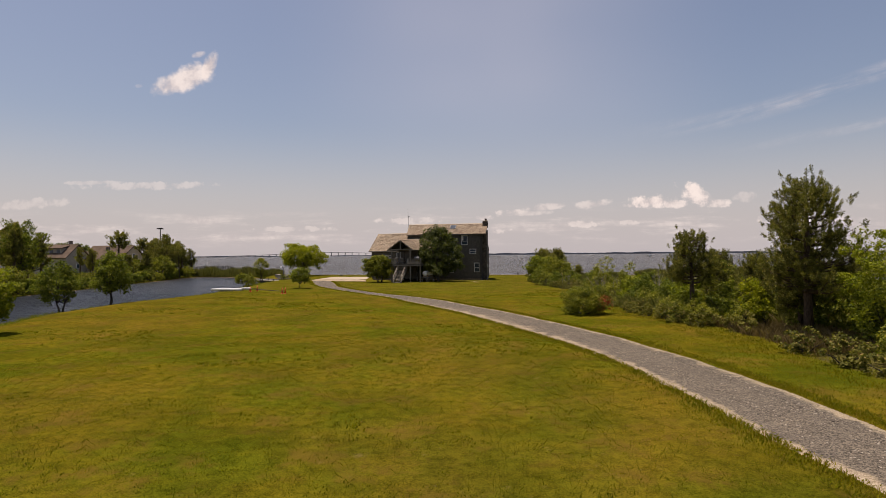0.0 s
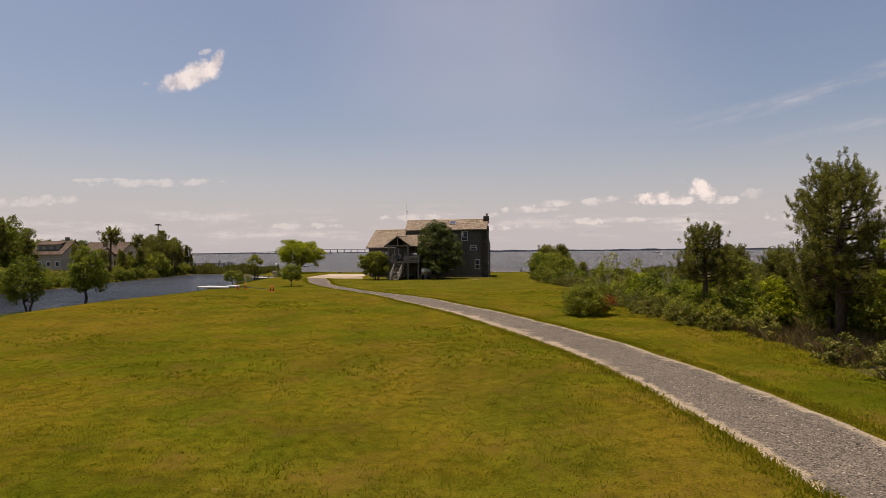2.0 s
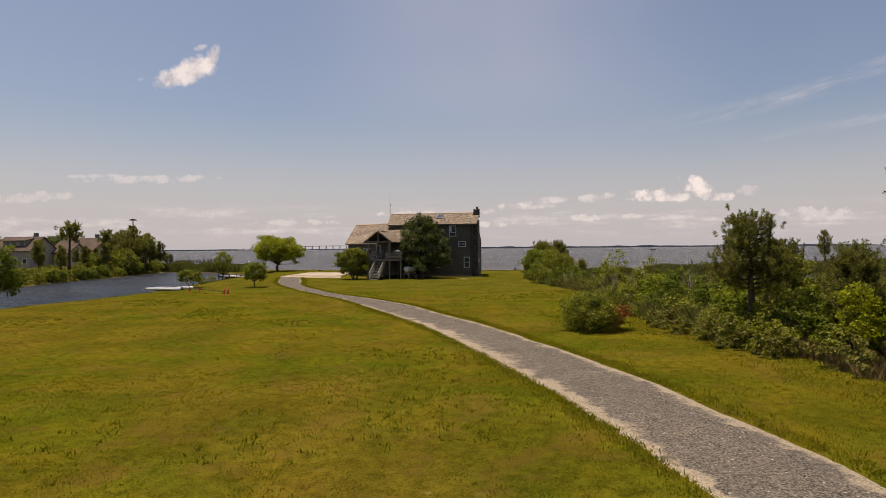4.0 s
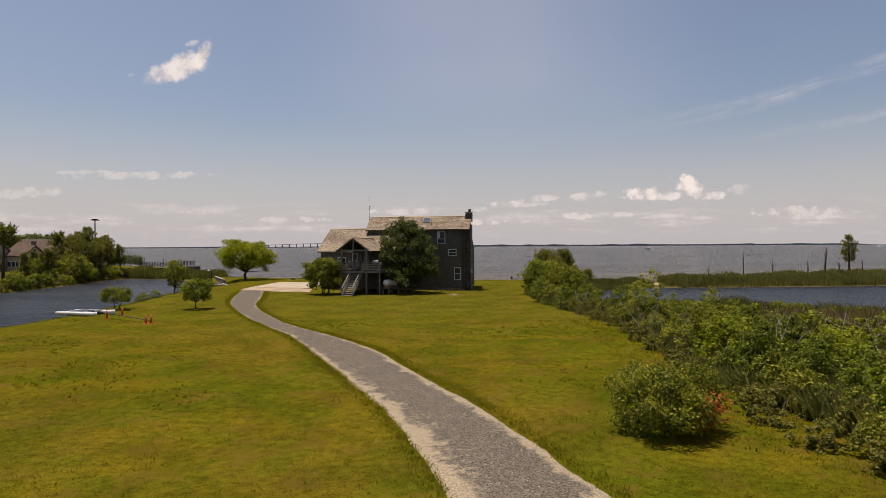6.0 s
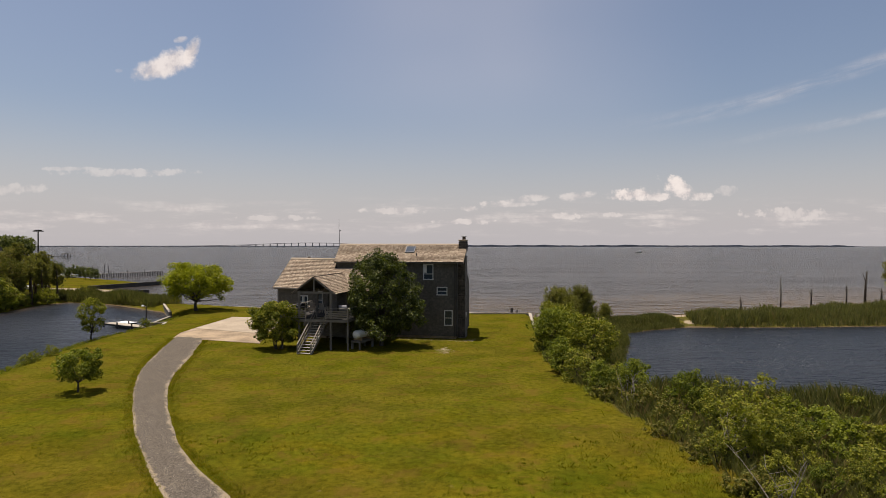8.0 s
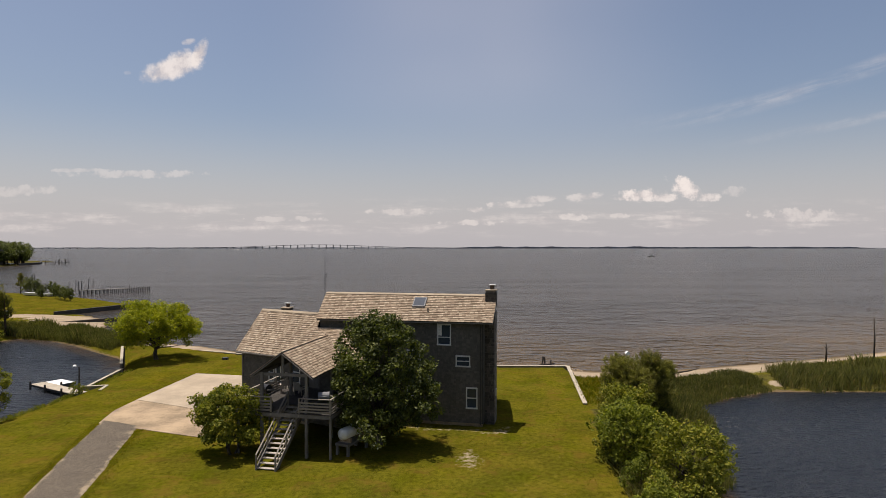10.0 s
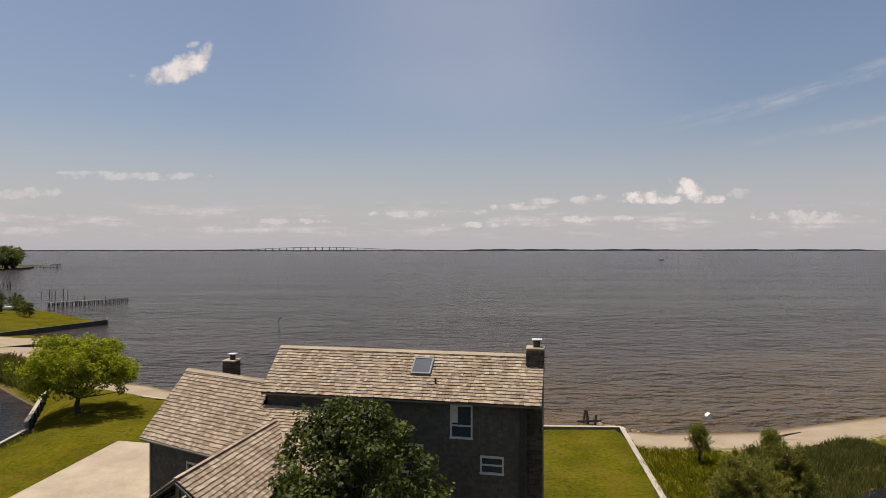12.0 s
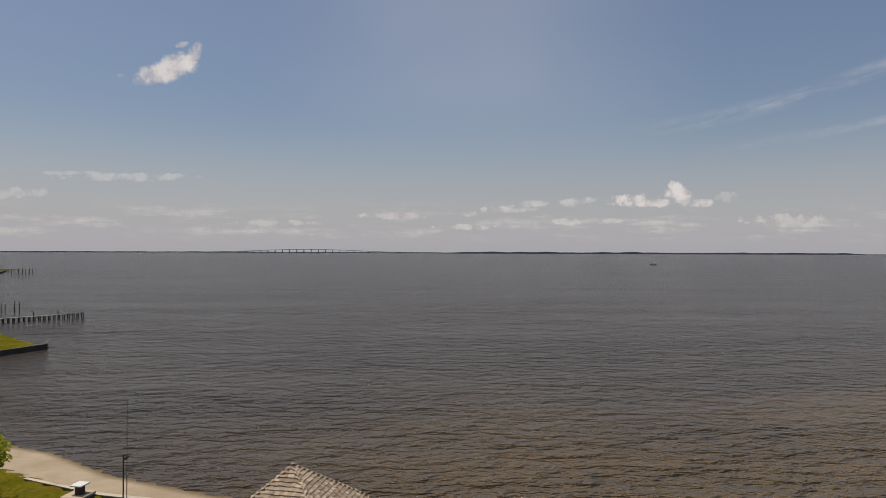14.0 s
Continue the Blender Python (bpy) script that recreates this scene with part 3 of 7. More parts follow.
sand = np.maximum(sand, np.clip(0.75 - in_d / 1.2, 0, 1) * (in_d < 2))
sand = np.maximum(sand, 0.49 * np.clip(1.5 - np.hypot((co[:, 0] - 6.3) / 1.2, (co[:, 1] - 96.4) / 2.6), 0, 1))
sand = np.maximum(sand, 0.46 * np.clip(1.4 - away(co[:, 0], co[:, 1], [(0.5, 103.6), (8.8, 101.9), (9.6, 103.2)]) / 0.9, 0, 1))
sand = np.where((co[:, 0] < -61) & (co[:, 1] > 181), np.clip(0.4 - bay_d, 0, 1), sand)
wet = np.clip(1.0 - np.minimum(bay_d, in_d) / 1.6, 0, 1)
scrub = np.where(on_lawn, 0, 1) * (1 - np.clip(sand * 2, 0, 1)) * np.clip((np.minimum(bay_d, in_d) - 0.4) / 2, 0, 1)
scrub *= np.where((co[:, 0] < -60) & (co[:, 1] > 168) & (co[:, 1] < 260), 0.15, 1)
scrub *= np.where((co[:, 0] > 13) & (co[:, 0] < 24) & (co[:, 1] > 108) & (co[:, 1] < 127), 0.2, 1)
scrub = np.where(marsh, np.maximum(scrub, 0.9 * (1 - np.clip(sand, 0, 1))), scrub)
at = me.attributes.new("cover", "FLOAT_VECTOR", "POINT")
at.data.foreach_set("vector", np.stack([sand, wet, scrub], 1).astype(np.float32).ravel())
tagged(new("ground", me), "mown yellow-green lawn with sandy beach edges and scrub", "ground", kind="structure")

wxs = steps((-4900, -900, 400), (-900, -300, 50), (-300, -100, 8), (-100, 80, 2), (80, 200, 6), (200, 900, 50), (900, 4900, 400))
wys = steps((-400, 0, 100), (0, 200, 2), (200, 300, 6), (300, 900, 50), (900, 4700, 400))
me, co = sheet("water", wxs, wys, lambda x, y: np.full(len(x), WATER_Z), M_BAY)
bay_d, in_d = shore_distance(co[:, 0], co[:, 1])
shallow = (0.6 * np.clip(1 + bay_d / 36, 0, 1) + 0.4 * np.clip(1 + bay_d / 130, 0, 1)) * (in_d > 0) * np.clip((co[:, 0] + 45) / 60, 0.25, 1)
shallow = np.maximum(shallow, np.clip(0.9 + in_d / 3.5, 0, 1) * (in_d < 0.5) * (co[:, 1] > 126) * (co[:, 0] < 0))
at = me.attributes.new("shore", "FLOAT", "POINT")
at.data.foreach_set("value", shallow.astype(np.float32))
me.materials.append(M_POND)
mid_x, mid_y = (wxs[:-1] + wxs[1:]) / 2, (wys[:-1] + wys[1:]) / 2
cx, cy = (a.ravel() for a in np.meshgrid(mid_x, mid_y))
calm_water = shore_distance(cx, cy)[1] < 4
me.polygons.foreach_set("material_index", calm_water.astype(np.int32))
tagged(new("water", me), "rippled grey-brown bay water under a hazy sky", "water", kind="structure")


# ---- gravel road and concrete pad ----
ROAD_LEFT = [(9.6, -40), (9.6, -10), (9.4, 8), (9.1, 14.6), (8.75, 18.5), (8.2, 24.8), (7.1, 30.6), (5.35, 37.9), (2.9, 46.5), (0.5, 52.4), (-1.55, 57), (-4.8, 64.2), (-10.4, 73.6), (-16.1, 86), (-19, 95.8), (-21, 104.2), (-21.2, 105)]
ROAD_RIGHT = [(12.2, -40), (12.2, -10), (12.1, 8), (12.0, 15.4), (11.9, 19.1), (11.6, 24.3), (10.5, 32.1), (8.8, 38.5), (6.2, 46.8), (3.3, 53.7), (1.05, 59.3), (-2.15, 64.2), (-7.1, 71.2), (-12.55, 83), (-15.2, 93.4), (-17.5, 102.6), (-17.6, 103.4)]


def catmull(pts, t):
    k = min(int(t), len(pts) - 2)
    f = t - k
    p0, p1, p2, p3 = (np.array(pts[min(max(j, 0), len(pts) - 1)], float) for j in (k - 1, k, k + 1, k + 2))
    return 0.5 * (2 * p1 + (p2 - p0) * f + (2 * p0 - 5 * p1 + 4 * p2 - p3) * f * f + (3 * p1 - p0 - 3 * p2 + p3) * f ** 3)


def build_road():
    rows, cols = 600, 15
    co, edge = [], []
    for i in range(rows):
        t = i / (rows - 1) * (len(ROAD_LEFT) - 1.001)
        a, b = catmull(ROAD_LEFT, t), catmull(ROAD_RIGHT, t)
        d = (b - a) / np.linalg.norm(b - a)
        ja = noise.noise(Vector((a[0] * 0.5, a[1] * 0.5, 0))) * 0.16 + noise.noise(Vector((a[0] * 4, a[1] * 4, 5))) * 0.05
        jb = noise.noise(Vector((b[0] * 0.5, b[1] * 0.5, 9))) * 0.14 + noise.noise(Vector((b[0] * 4, b[1] * 4, 7))) * 0.05
        far = min(1.0, max(0.0, (a[1] - 62) / 22))
        a2, b2 = a - d * (0.16 + ja), b + d * (0.04 + jb)
        band = 0.13 + 0.12 * math.exp(-((a[1] - 41) / 13) ** 2)
        for j in range(cols):
            f = j / (cols - 1)
            p = a2 + (b2 - a2) * f
            rut = 0.035 * (math.exp(-((f - 0.3) / 0.1) ** 2) + math.exp(-((f - 0.72) / 0.1) ** 2))
            co.append((p[0], p[1], 0.05 * math.sin(math.pi * f) - rut * 0.6 + (0.012 if 0 < j < cols - 1 else -0.05)))
            edge.append(max(0.95 * math.exp(-(f / band) ** 2) + 0.2 * math.exp(-((f - 0.34) / 0.14) ** 2), math.exp(-((1 - f) / 0.19) ** 2) * 0.9) * (1 - 0.1 * far) - 0.14 * far)
    co = np.array(co)
    co[:, 2] += ground_height(co[:, 0], co[:, 1]) + 0.02
    i = (np.arange(rows - 1)[:, None] * cols + np.arange(cols - 1)[None]).ravel()
    me = fast_mesh("road", co, np.stack([i, i + 1, i + cols + 1, i + cols], 1), M_GRAVEL, True)
    at = me.attributes.new("edge", "FLOAT", "POINT")
    at.data.foreach_set("value", np.array(edge, np.float32))
    tagged(new("road", me), "curving grey gravel driveway with pale sandy edges", "road", kind="structure")


build_road()


def loose_gravel(n=6000):
    """Loose stones strewn over the drive."""
    r = np.random.default_rng(14)
    t = r.uniform(1.5, 12.5, n)
    f = r.uniform(0.07, 0.93, n)
    a = np.array([catmull(ROAD_LEFT, q) for q in t])
    b = np.array([catmull(ROAD_RIGHT, q) for q in t])
    p = a + (b - a) * f[:, None]
    z = ground_height(p[:, 0], p[:, 1]) + 0.02 + 0.05 * np.sin(np.pi * np.clip(f, 0, 1))
    size = r.uniform(0.009, 0.022, n) * np.where((f < 0.1) | (f > 0.88), 1.3, 1.0)
    cube = np.array([(x, y, k) for k in (-1, 1) for y in (-1, 1) for x in (-1, 1)], float)
    v = cube[None] * r.uniform(0.6, 1.1, (n, 8, 3)) * size[:, None, None] * np.array([1, 1, 0.7])
    v += np.concatenate([p, z[:, None]], 1)[:, None]
    q = np.array([(0, 2, 3, 1), (4, 5, 7, 6), (0, 1, 5, 4), (2, 6, 7, 3), (0, 4, 6, 2), (1, 3, 7, 5)])
    faces = (q[None] + (np.arange(n) * 8)[:, None, None]).reshape(-1, 4)
    ob = new("loose_gravel", fast_mesh("loose_gravel", v.reshape(-1, 3), faces, M_GRAVELSTONE))
    tagged(ob, "loose grey and pale gravel stones on the driveway", "gravel", kind="stuff")


loose_gravel()


def slab(name, pts, z, mat, label):
    g = Geo()
    g.prism(pts, -0.15, z)
    solid(name, g, mat, label, "pavement", kind="structure")


slab("pavement_1", [(-20.9, 122.3), (-21.75, 111.4), (-14.0, 107.6), (-12.6, 109.0), (-13.2, 120.6)], 0.045, M_CONCRETE, "pale smooth concrete parking pad beside the house")
slab("pavement_2", [(-21.76, 111.37), (-21.9, 108), (-21.2, 104.4), (-11.4, 100.6), (-12.4, 106.85), (-13.99, 107.57)], 0.03, M_CONCRETE_SANDY, "worn sandy concrete apron where the driveway ends")


# ---- seawall, bulkheads and beach timber ----
def bulkhead(name, line, top, thick, depth, label, post_every=2.2, cap=None):
    ob = thing(name, pose(0, 0, 0), label, "seawall", kind="structure")
    for (x0, y0), (x1, y1) in zip(line, line[1:]):
        n = max(1, int(math.hypot(x1 - x0, y1 - y0) / 3.0))
        for k in range(n):
            a = Vector((x0 + (x1 - x0) * k / n, y0 + (y1 - y0) * k / n, 0))
            b = Vector((x0 + (x1 - x0) * (k + 1) / n, y0 + (y1 - y0) * (k + 1) / n, 0))
            gap = (b - a).normalized() * 0.012
            part("plank", Geo().beam(a + gap + Vector((0, 0, top - depth / 2)), b - gap + Vector((0, 0, top - depth / 2)), thick * 0.6, depth), M_PILE if cap else M_WALLTIMBER, ob)
            part("cap_board", Geo().beam(a + gap + Vector((0, 0, top + 0.035)), b - gap + Vector((0, 0, top + 0.03)), thick, 0.06), cap or M_WALLCAP, ob, "dark tarred cap board" if cap else "sun-bleached cap board")
        d = math.hypot(x1 - x0, y1 - y0)
        for k in range(max(1, int(d / post_every))):
            f = (k + 0.5) * post_every / d
            if f < 1:
                out = Vector((y0 - y1, x1 - x0, 0)).normalized() * (thick * 0.3 + 0.12)
                p = Vector((x0 + (x1 - x0) * f, y0 + (y1 - y0) * f, 0)) + out
                part("post", Geo().tube([(p.x, p.y, top - depth - 0.4), (p.x, p.y, top - 0.03)], [0.12, 0.11], 8), M_PILE, ob)
    return ob


bulkhead("seawall", [(-19, 133.4), (11.3, 126.0), (18.8, 125.7), (16.8, 109.6)], 0.02, 0.38, 1.0, "straight timber seawall with pale cap round the lawn")
bulkhead("seawall", [(-26, 136.4), (-19, 133.4)], 0.02, 0.3, 0.8, "low timber seawall along the beach lawn")
bulkhead("seawall", [(-37.0, 138.8), (-31.0, 126.8)], 0.16, 0.32, 1.3, "weathered timber bulkhead beside the inlet")
bulkhead("seawall", [(-30.8, 126.6), (-29.6, 116.6)], -0.35, 0.3, 0.9, "low timber bulkhead along the canal lawn")
bulkhead("seawall", [(-29.5, 116.4), (-27.3, 117.0), (-26.9, 115.0)], 0.0, 0.28, 0.8, "short timber retaining wall at the dock")
bulkhead("seawall", [(-72.5, 181.5), (-64.4, 200.6), (-66.6, 204.6)], 0.1, 0.5, 1.2, "dark timber bulkhead round the grassy point", 3.0, M_PILE)
bulkhead("seawall", [(-64.0, 166.4), (-55.6, 174.6)], -0.2, 0.45, 0.9, "dark timber groyne across the sandy inlet", 3.0, M_PILE)
bulkhead("seawall", [(-299, 505), (-302.5, 533), (-326, 572)], 0.6, 1.0, 1.8, "dark far seawall on a distant point", 8.0, M_PILE)


# ---- the beach house ----
# local x runs to the house's right, y to its back, from the front right corner of the tall block
HOUSE = pose(8.08, 103.09, 0, 0, 0, -12.3)
house = thing("beach_house", HOUSE, "three-storey cedar-shingled beach house with weathered shingle roofs", "house")
EAVE_Z, RIDGE_Z, RIDGE_Y = 7.75, 9.55, 2.2
MAIN_L, RECESS = -13.2, -8.5
WING_EAVE, WING_RIDGE, WING_RIDGE_Y = 5.0, 8.02, 2.99


def courses(g, x0, x1, z0, z1, y, out=-1, rise=0.16, axis="x"):
    """Lapped shingle courses on a wall face, each leaning out at its foot."""
    z = z0
    rnd = random.Random(int(abs(x0 * 31 + z0 * 17 + y * 7)))
    while z < z1 - 0.02:
        h = min(rise, z1 - z)
        x = x0
        while x < x1 - 0.01:
            w = min(rnd.uniform(0.12, 0.3), x1 - x)
            if x1 - x - w < 0.08:
                w = x1 - x
            d = 0.022 + rnd.uniform(0, 0.008)
            a, b = x + 0.003, x + w - 0.003
            if axis == "x":
                pts = [(a, y + out * d, z), (b, y + out * d, z), (b, y + out * 0.006, z + h), (a, y + out * 0.006, z + h), (b, y, z), (a, y, z)]
            else:
                pts = [(y + out * d, a, z), (y + out * d, b, z), (y + out * 0.006, b, z + h), (y + out * 0.006, a, z + h), (y, b, z), (y, a, z)]
            i = len(g.v)
            g.v += pts
            g.f += [(i, i + 1, i + 2, i + 3), (i, i + 5, i + 4, i + 1)]
            x += w
        z += rise


def wall_with_holes(name, x0, x1, z0, z1, y, thick, holes, shingle_stuff=True, back=1):
    """A wall along x, with openings through it, and its shingles."""
    xs = sorted({x0, x1, *[h[0] for h in holes], *[h[1] for h in holes]})
    zs = sorted({z0, z1, *[h[2] for h in holes], *[h[3] for h in holes]})
    core, skin = Geo(), Geo()
    for a, b in zip(xs, xs[1:]):
        for c, d in zip(zs, zs[1:]):
            if any(h[0] <= a and b <= h[1] and h[2] <= c and d <= h[3] for h in holes):
                continue
            core.box((a, y, c), (b, y + thick * back, d))
            courses(skin, a, b, c, d, y, -back)
    w = part(name, core, M_DARK, house, "dark weathered wall")
    bm = bmesh.new()
    bm.from_mesh(w.data)
    bmesh.ops.remove_doubles(bm, verts=bm.verts, dist=0.0005)
    bm.to_mesh(w.data)
    bm.free()
    s = part("shingle_cladding", skin, M_SIDING, w, "grey-brown cedar shingles")
    tagged(s, kind="stuff")
    return w


def window(x0, x1, z0, z1, y, curtain=False, depth=0.09, split=0.5):
    fr = Geo()
    t = 0.05
    for a, b in (((x0 - 0.03, z0), (x0 + t, z1)), ((x1 - t, z0), (x1 + 0.03, z1))):
        fr.box((a[0], y - 0.045, a[1]), (b[0], y + depth, b[1]))
    fr.box((x0 - 0.03, y - 0.047, z1 - t), (x1 + 0.03, y + depth, z1 + 0.06))
    win = part("window", fr, M_FRAME, house, "white-framed sash window")
    part("sill", Geo().box((x0 - 0.05, y - 0.08, z0 - 0.04), (x1 + 0.05, y + depth, z0 + t * 0.9)), M_FRAME, win)
    for k in range(2):
        c, d = (z0 + t + (z1 - z0 - 2 * t) * (0, split, 1)[q] for q in (k, k + 1))
        part("pane", Geo().box((x0 + t, y + 0.035 + 0.02 * k, c), (x1 - t, y + 0.041 + 0.02 * k, d)), M_GLASS, win)
        if k:
            part("meeting_rail", Geo().box((x0 + t, y - 0.01, c - 0.035), (x1 - t, y + 0.05, c + 0.035)), M_FRAME, win)
    if curtain:
        g = Geo()
        for j in range(5):
            xa = x0 + t + j * 0.055
            g.box((xa, y + 0.025 - 0.012 * (j % 2), z0 + (z1 - z0) * 0.45), (xa + 0.05, y + 0.031 - 0.012 * (j % 2), z1 - t))
        part("blind", g, M_CURTAIN, win, "pale blind half drawn at one side")
    return win


WINDOWS = [(-3.85, -2.85, 5.98, 7.5, True), (-2.44, -1.4, 4.42, 5.18, False), (-1.66, -0.86, 1.35, 2.84, False), (-6.2, -5.2, 4.2, 5.5, False), (-6.2, -5.2, 1.3, 2.8, False)]
wall_with_holes("wall_front", RECESS, -0.4, 0.25, EAVE_Z, 0.0, 0.18, [w[:4] for w in WINDOWS])
for x0, x1, z0, z1, cur in WINDOWS:
    window(x0, x1, z0, z1, 0.0, cur, split=0.36 if cur else 0.5)
    # panel added behind the pane, its dark colour giving the unlit room
    part("room_backing", Geo().box((x0 - 0.3, 1.2, z0 - 0.3), (x1 + 0.3, 1.3, z1 + 0.3)), M_DARK, house, "added near-black panel for the dim room behind")
wall_with_holes("wall_upper", MAIN_L, RECESS - 0.001, 5.0, EAVE_Z - 0.02, 0.0, 0.15, [])
part("soffit", Geo().box((MAIN_L + 0.02, -0.4, EAVE_Z - 0.05), (0.3, -0.03, EAVE_Z - 0.01)), M_DARK, house, "shadowed eave boards")
# the lower wing swings forward from the tall block; x runs along its eave, y into it
WING = Matrix.Translation((-20.24, -0.27, 0)) @ Matrix.Rotation(radians(-18), 4, "Z")
WING_WIN = [(3.3, 3.85, 2.9, 4.2), (4.0, 4.55, 2.9, 4.2), (5.7, 6.5, 3.0, 4.7)]
wall_with_holes("wall_wing", 0.4, 10.6, 0.25, WING_EAVE + 0.2, 0.3, 0.18, WING_WIN + [(7.3, 8.4, 2.85, 4.95)]).matrix_local = WING
for w in WING_WIN:
    window(*w, 0.3).matrix_local = WING
    part("room_backing", Geo().box((w[0] - 0.3, 1.5, w[2] - 0.3), (w[1] + 0.3, 1.6, w[3] + 0.3)), M_DARK, house, "added near-black panel for the dim room behind").matrix_local = WING
door = part("door", Geo().box((7.32, 0.36, 2.86), (8.38, 0.41, 4.93)), M_TRIM, house, "weathered panelled porch door")
door.matrix_local = WING
part("door_knob", Geo().tube([(8.25, 0.36, 3.85), (8.25, 0.29, 3.85)], [0.03, 0.035], 8), M_METAL, door)
for k in range(3):
    part("door_panel", Geo().box((7.45, 0.335, 3.0 + k * 0.63), (8.25, 0.36, 3.5 + k * 0.63)), M_TRIM, door)
part("return_wall", Geo().box((-9.72, -3.0, 0.25), (-9.56, -0.02, 5.0)), M_SIDING, house)

# side, back and gable walls
def gable(name, x, thick, pts, label):
    g = Geo()
    g.prism(pts, x, x + thick, 0)
    return part(name, g, M_DARK, house, label)


BACK_Y, BACK_Z = 8.2, 5.3
right = gable("wall_right", -0.56, 0.16, [(0.185, 0.25), (BACK_Y, 0.25), (BACK_Y, BACK_Z), (RIDGE_Y, RIDGE_Z - 0.12), (0.0, EAVE_Z + 0.18), (0.185, 5)], "dark shingled gable wall")
skin = Geo()
for k in range(52):
    z = 0.25 + k * 0.16
    ya = 0.0 if z < EAVE_Z else (z - EAVE_Z) / ((RIDGE_Z - EAVE_Z) / (RIDGE_Y + 0.45)) - 0.35
    yb = BACK_Y if z < BACK_Z else BACK_Y - (z - BACK_Z) / (RIDGE_Z - BACK_Z) * (BACK_Y - RIDGE_Y)
    if yb - ya > 0.3:
        courses(skin, ya, yb, z, z + 0.16, -0.4, 1, 0.16, "y")
tagged(part("shingle_cladding", skin, M_SIDING, right, "grey-brown cedar shingles"), kind="stuff")
gable("wall_left", MAIN_L, 0.16, [(0.155, 0.25), (BACK_Y, 0.25), (BACK_Y, BACK_Z), (RIDGE_Y, RIDGE_Z - 0.12), (0.155, EAVE_Z + 0.2)], "dark shingled gable wall")
gable("wall_wing_left", 0.4, 0.16, [(0.485, 0.25), (6.0, 0.25), (6.0, WING_EAVE), (WING_RIDGE_Y, WING_RIDGE - 0.15), (0.3, WING_EAVE + 0.2), (0.485, 4)], "dark shingled gable wall").matrix_local = WING
part("wall_back", Geo().box((MAIN_L, BACK_Y - 0.16, 0.25), (-0.56, BACK_Y, BACK_Z)), M_SIDING, house)
part("wall_wing_back", Geo().box((0.56, 5.84, 0.25), (6.0, 6.0, WING_EAVE)), M_SIDING, house).matrix_local = WING
part("foundation", Geo().box((MAIN_L + 0.1, 0.08, -0.2), (-0.48, BACK_Y - 0.1, 0.26)), M_CONCRETE_SANDY, house, "low block foundation")
part("foundation", Geo().box((0.5, 0.38, -0.2), (7.0, 5.9, 0.255)), M_CONCRETE_SANDY, house, "low block foundation").matrix_local = WING
part("corner_board", Geo().box((-0.5, -0.05, 0.25), (-0.38, -0.025, EAVE_Z)), M_DARK, house)
part("corner_board", Geo().box((0.37, 0.25, 0.25), (0.52, 0.275, WING_EAVE)), M_TRIM, house).matrix_local = WING
part("downpipe", Geo().tube([(-0.6, -0.09, 0.2), (-0.6, -0.09, 7.4), (-0.6, -0.35, 7.66)], [0.035] * 3, 8), M_DARK, house, "dark rainwater pipe")
part("meter_box", Geo().box((0.34, 1.0, 2.1), (0.45, 1.4, 2.6)), M_METAL, house)


# ---- roofs ----
SHINGLE_WIDTHS = (0.13, 0.16, 0.19, 0.23, 0.27)
EXPOSURE = 0.2


def shingle_mesh(w):
    g = Geo()
    L, t = 0.33, 0.034
    pts = [(0.004, 0, 0), (w - 0.004, 0, 0), (w - 0.004, 0, t), (0.004, 0, t), (0.004, L, 0), (w - 0.004, L, 0), (w - 0.004, L, 0.004), (0.004, L, 0.004)]
    g.v += pts
    g.f += [(0, 1, 2, 3), (3, 2, 6, 7), (0, 3, 7, 4), (1, 5, 6, 2), (4, 7, 6, 5)]
    return g


SHINGLES = [shingle_mesh(w).mesh("shingle", M_ROOF) for w in SHINGLE_WIDTHS]


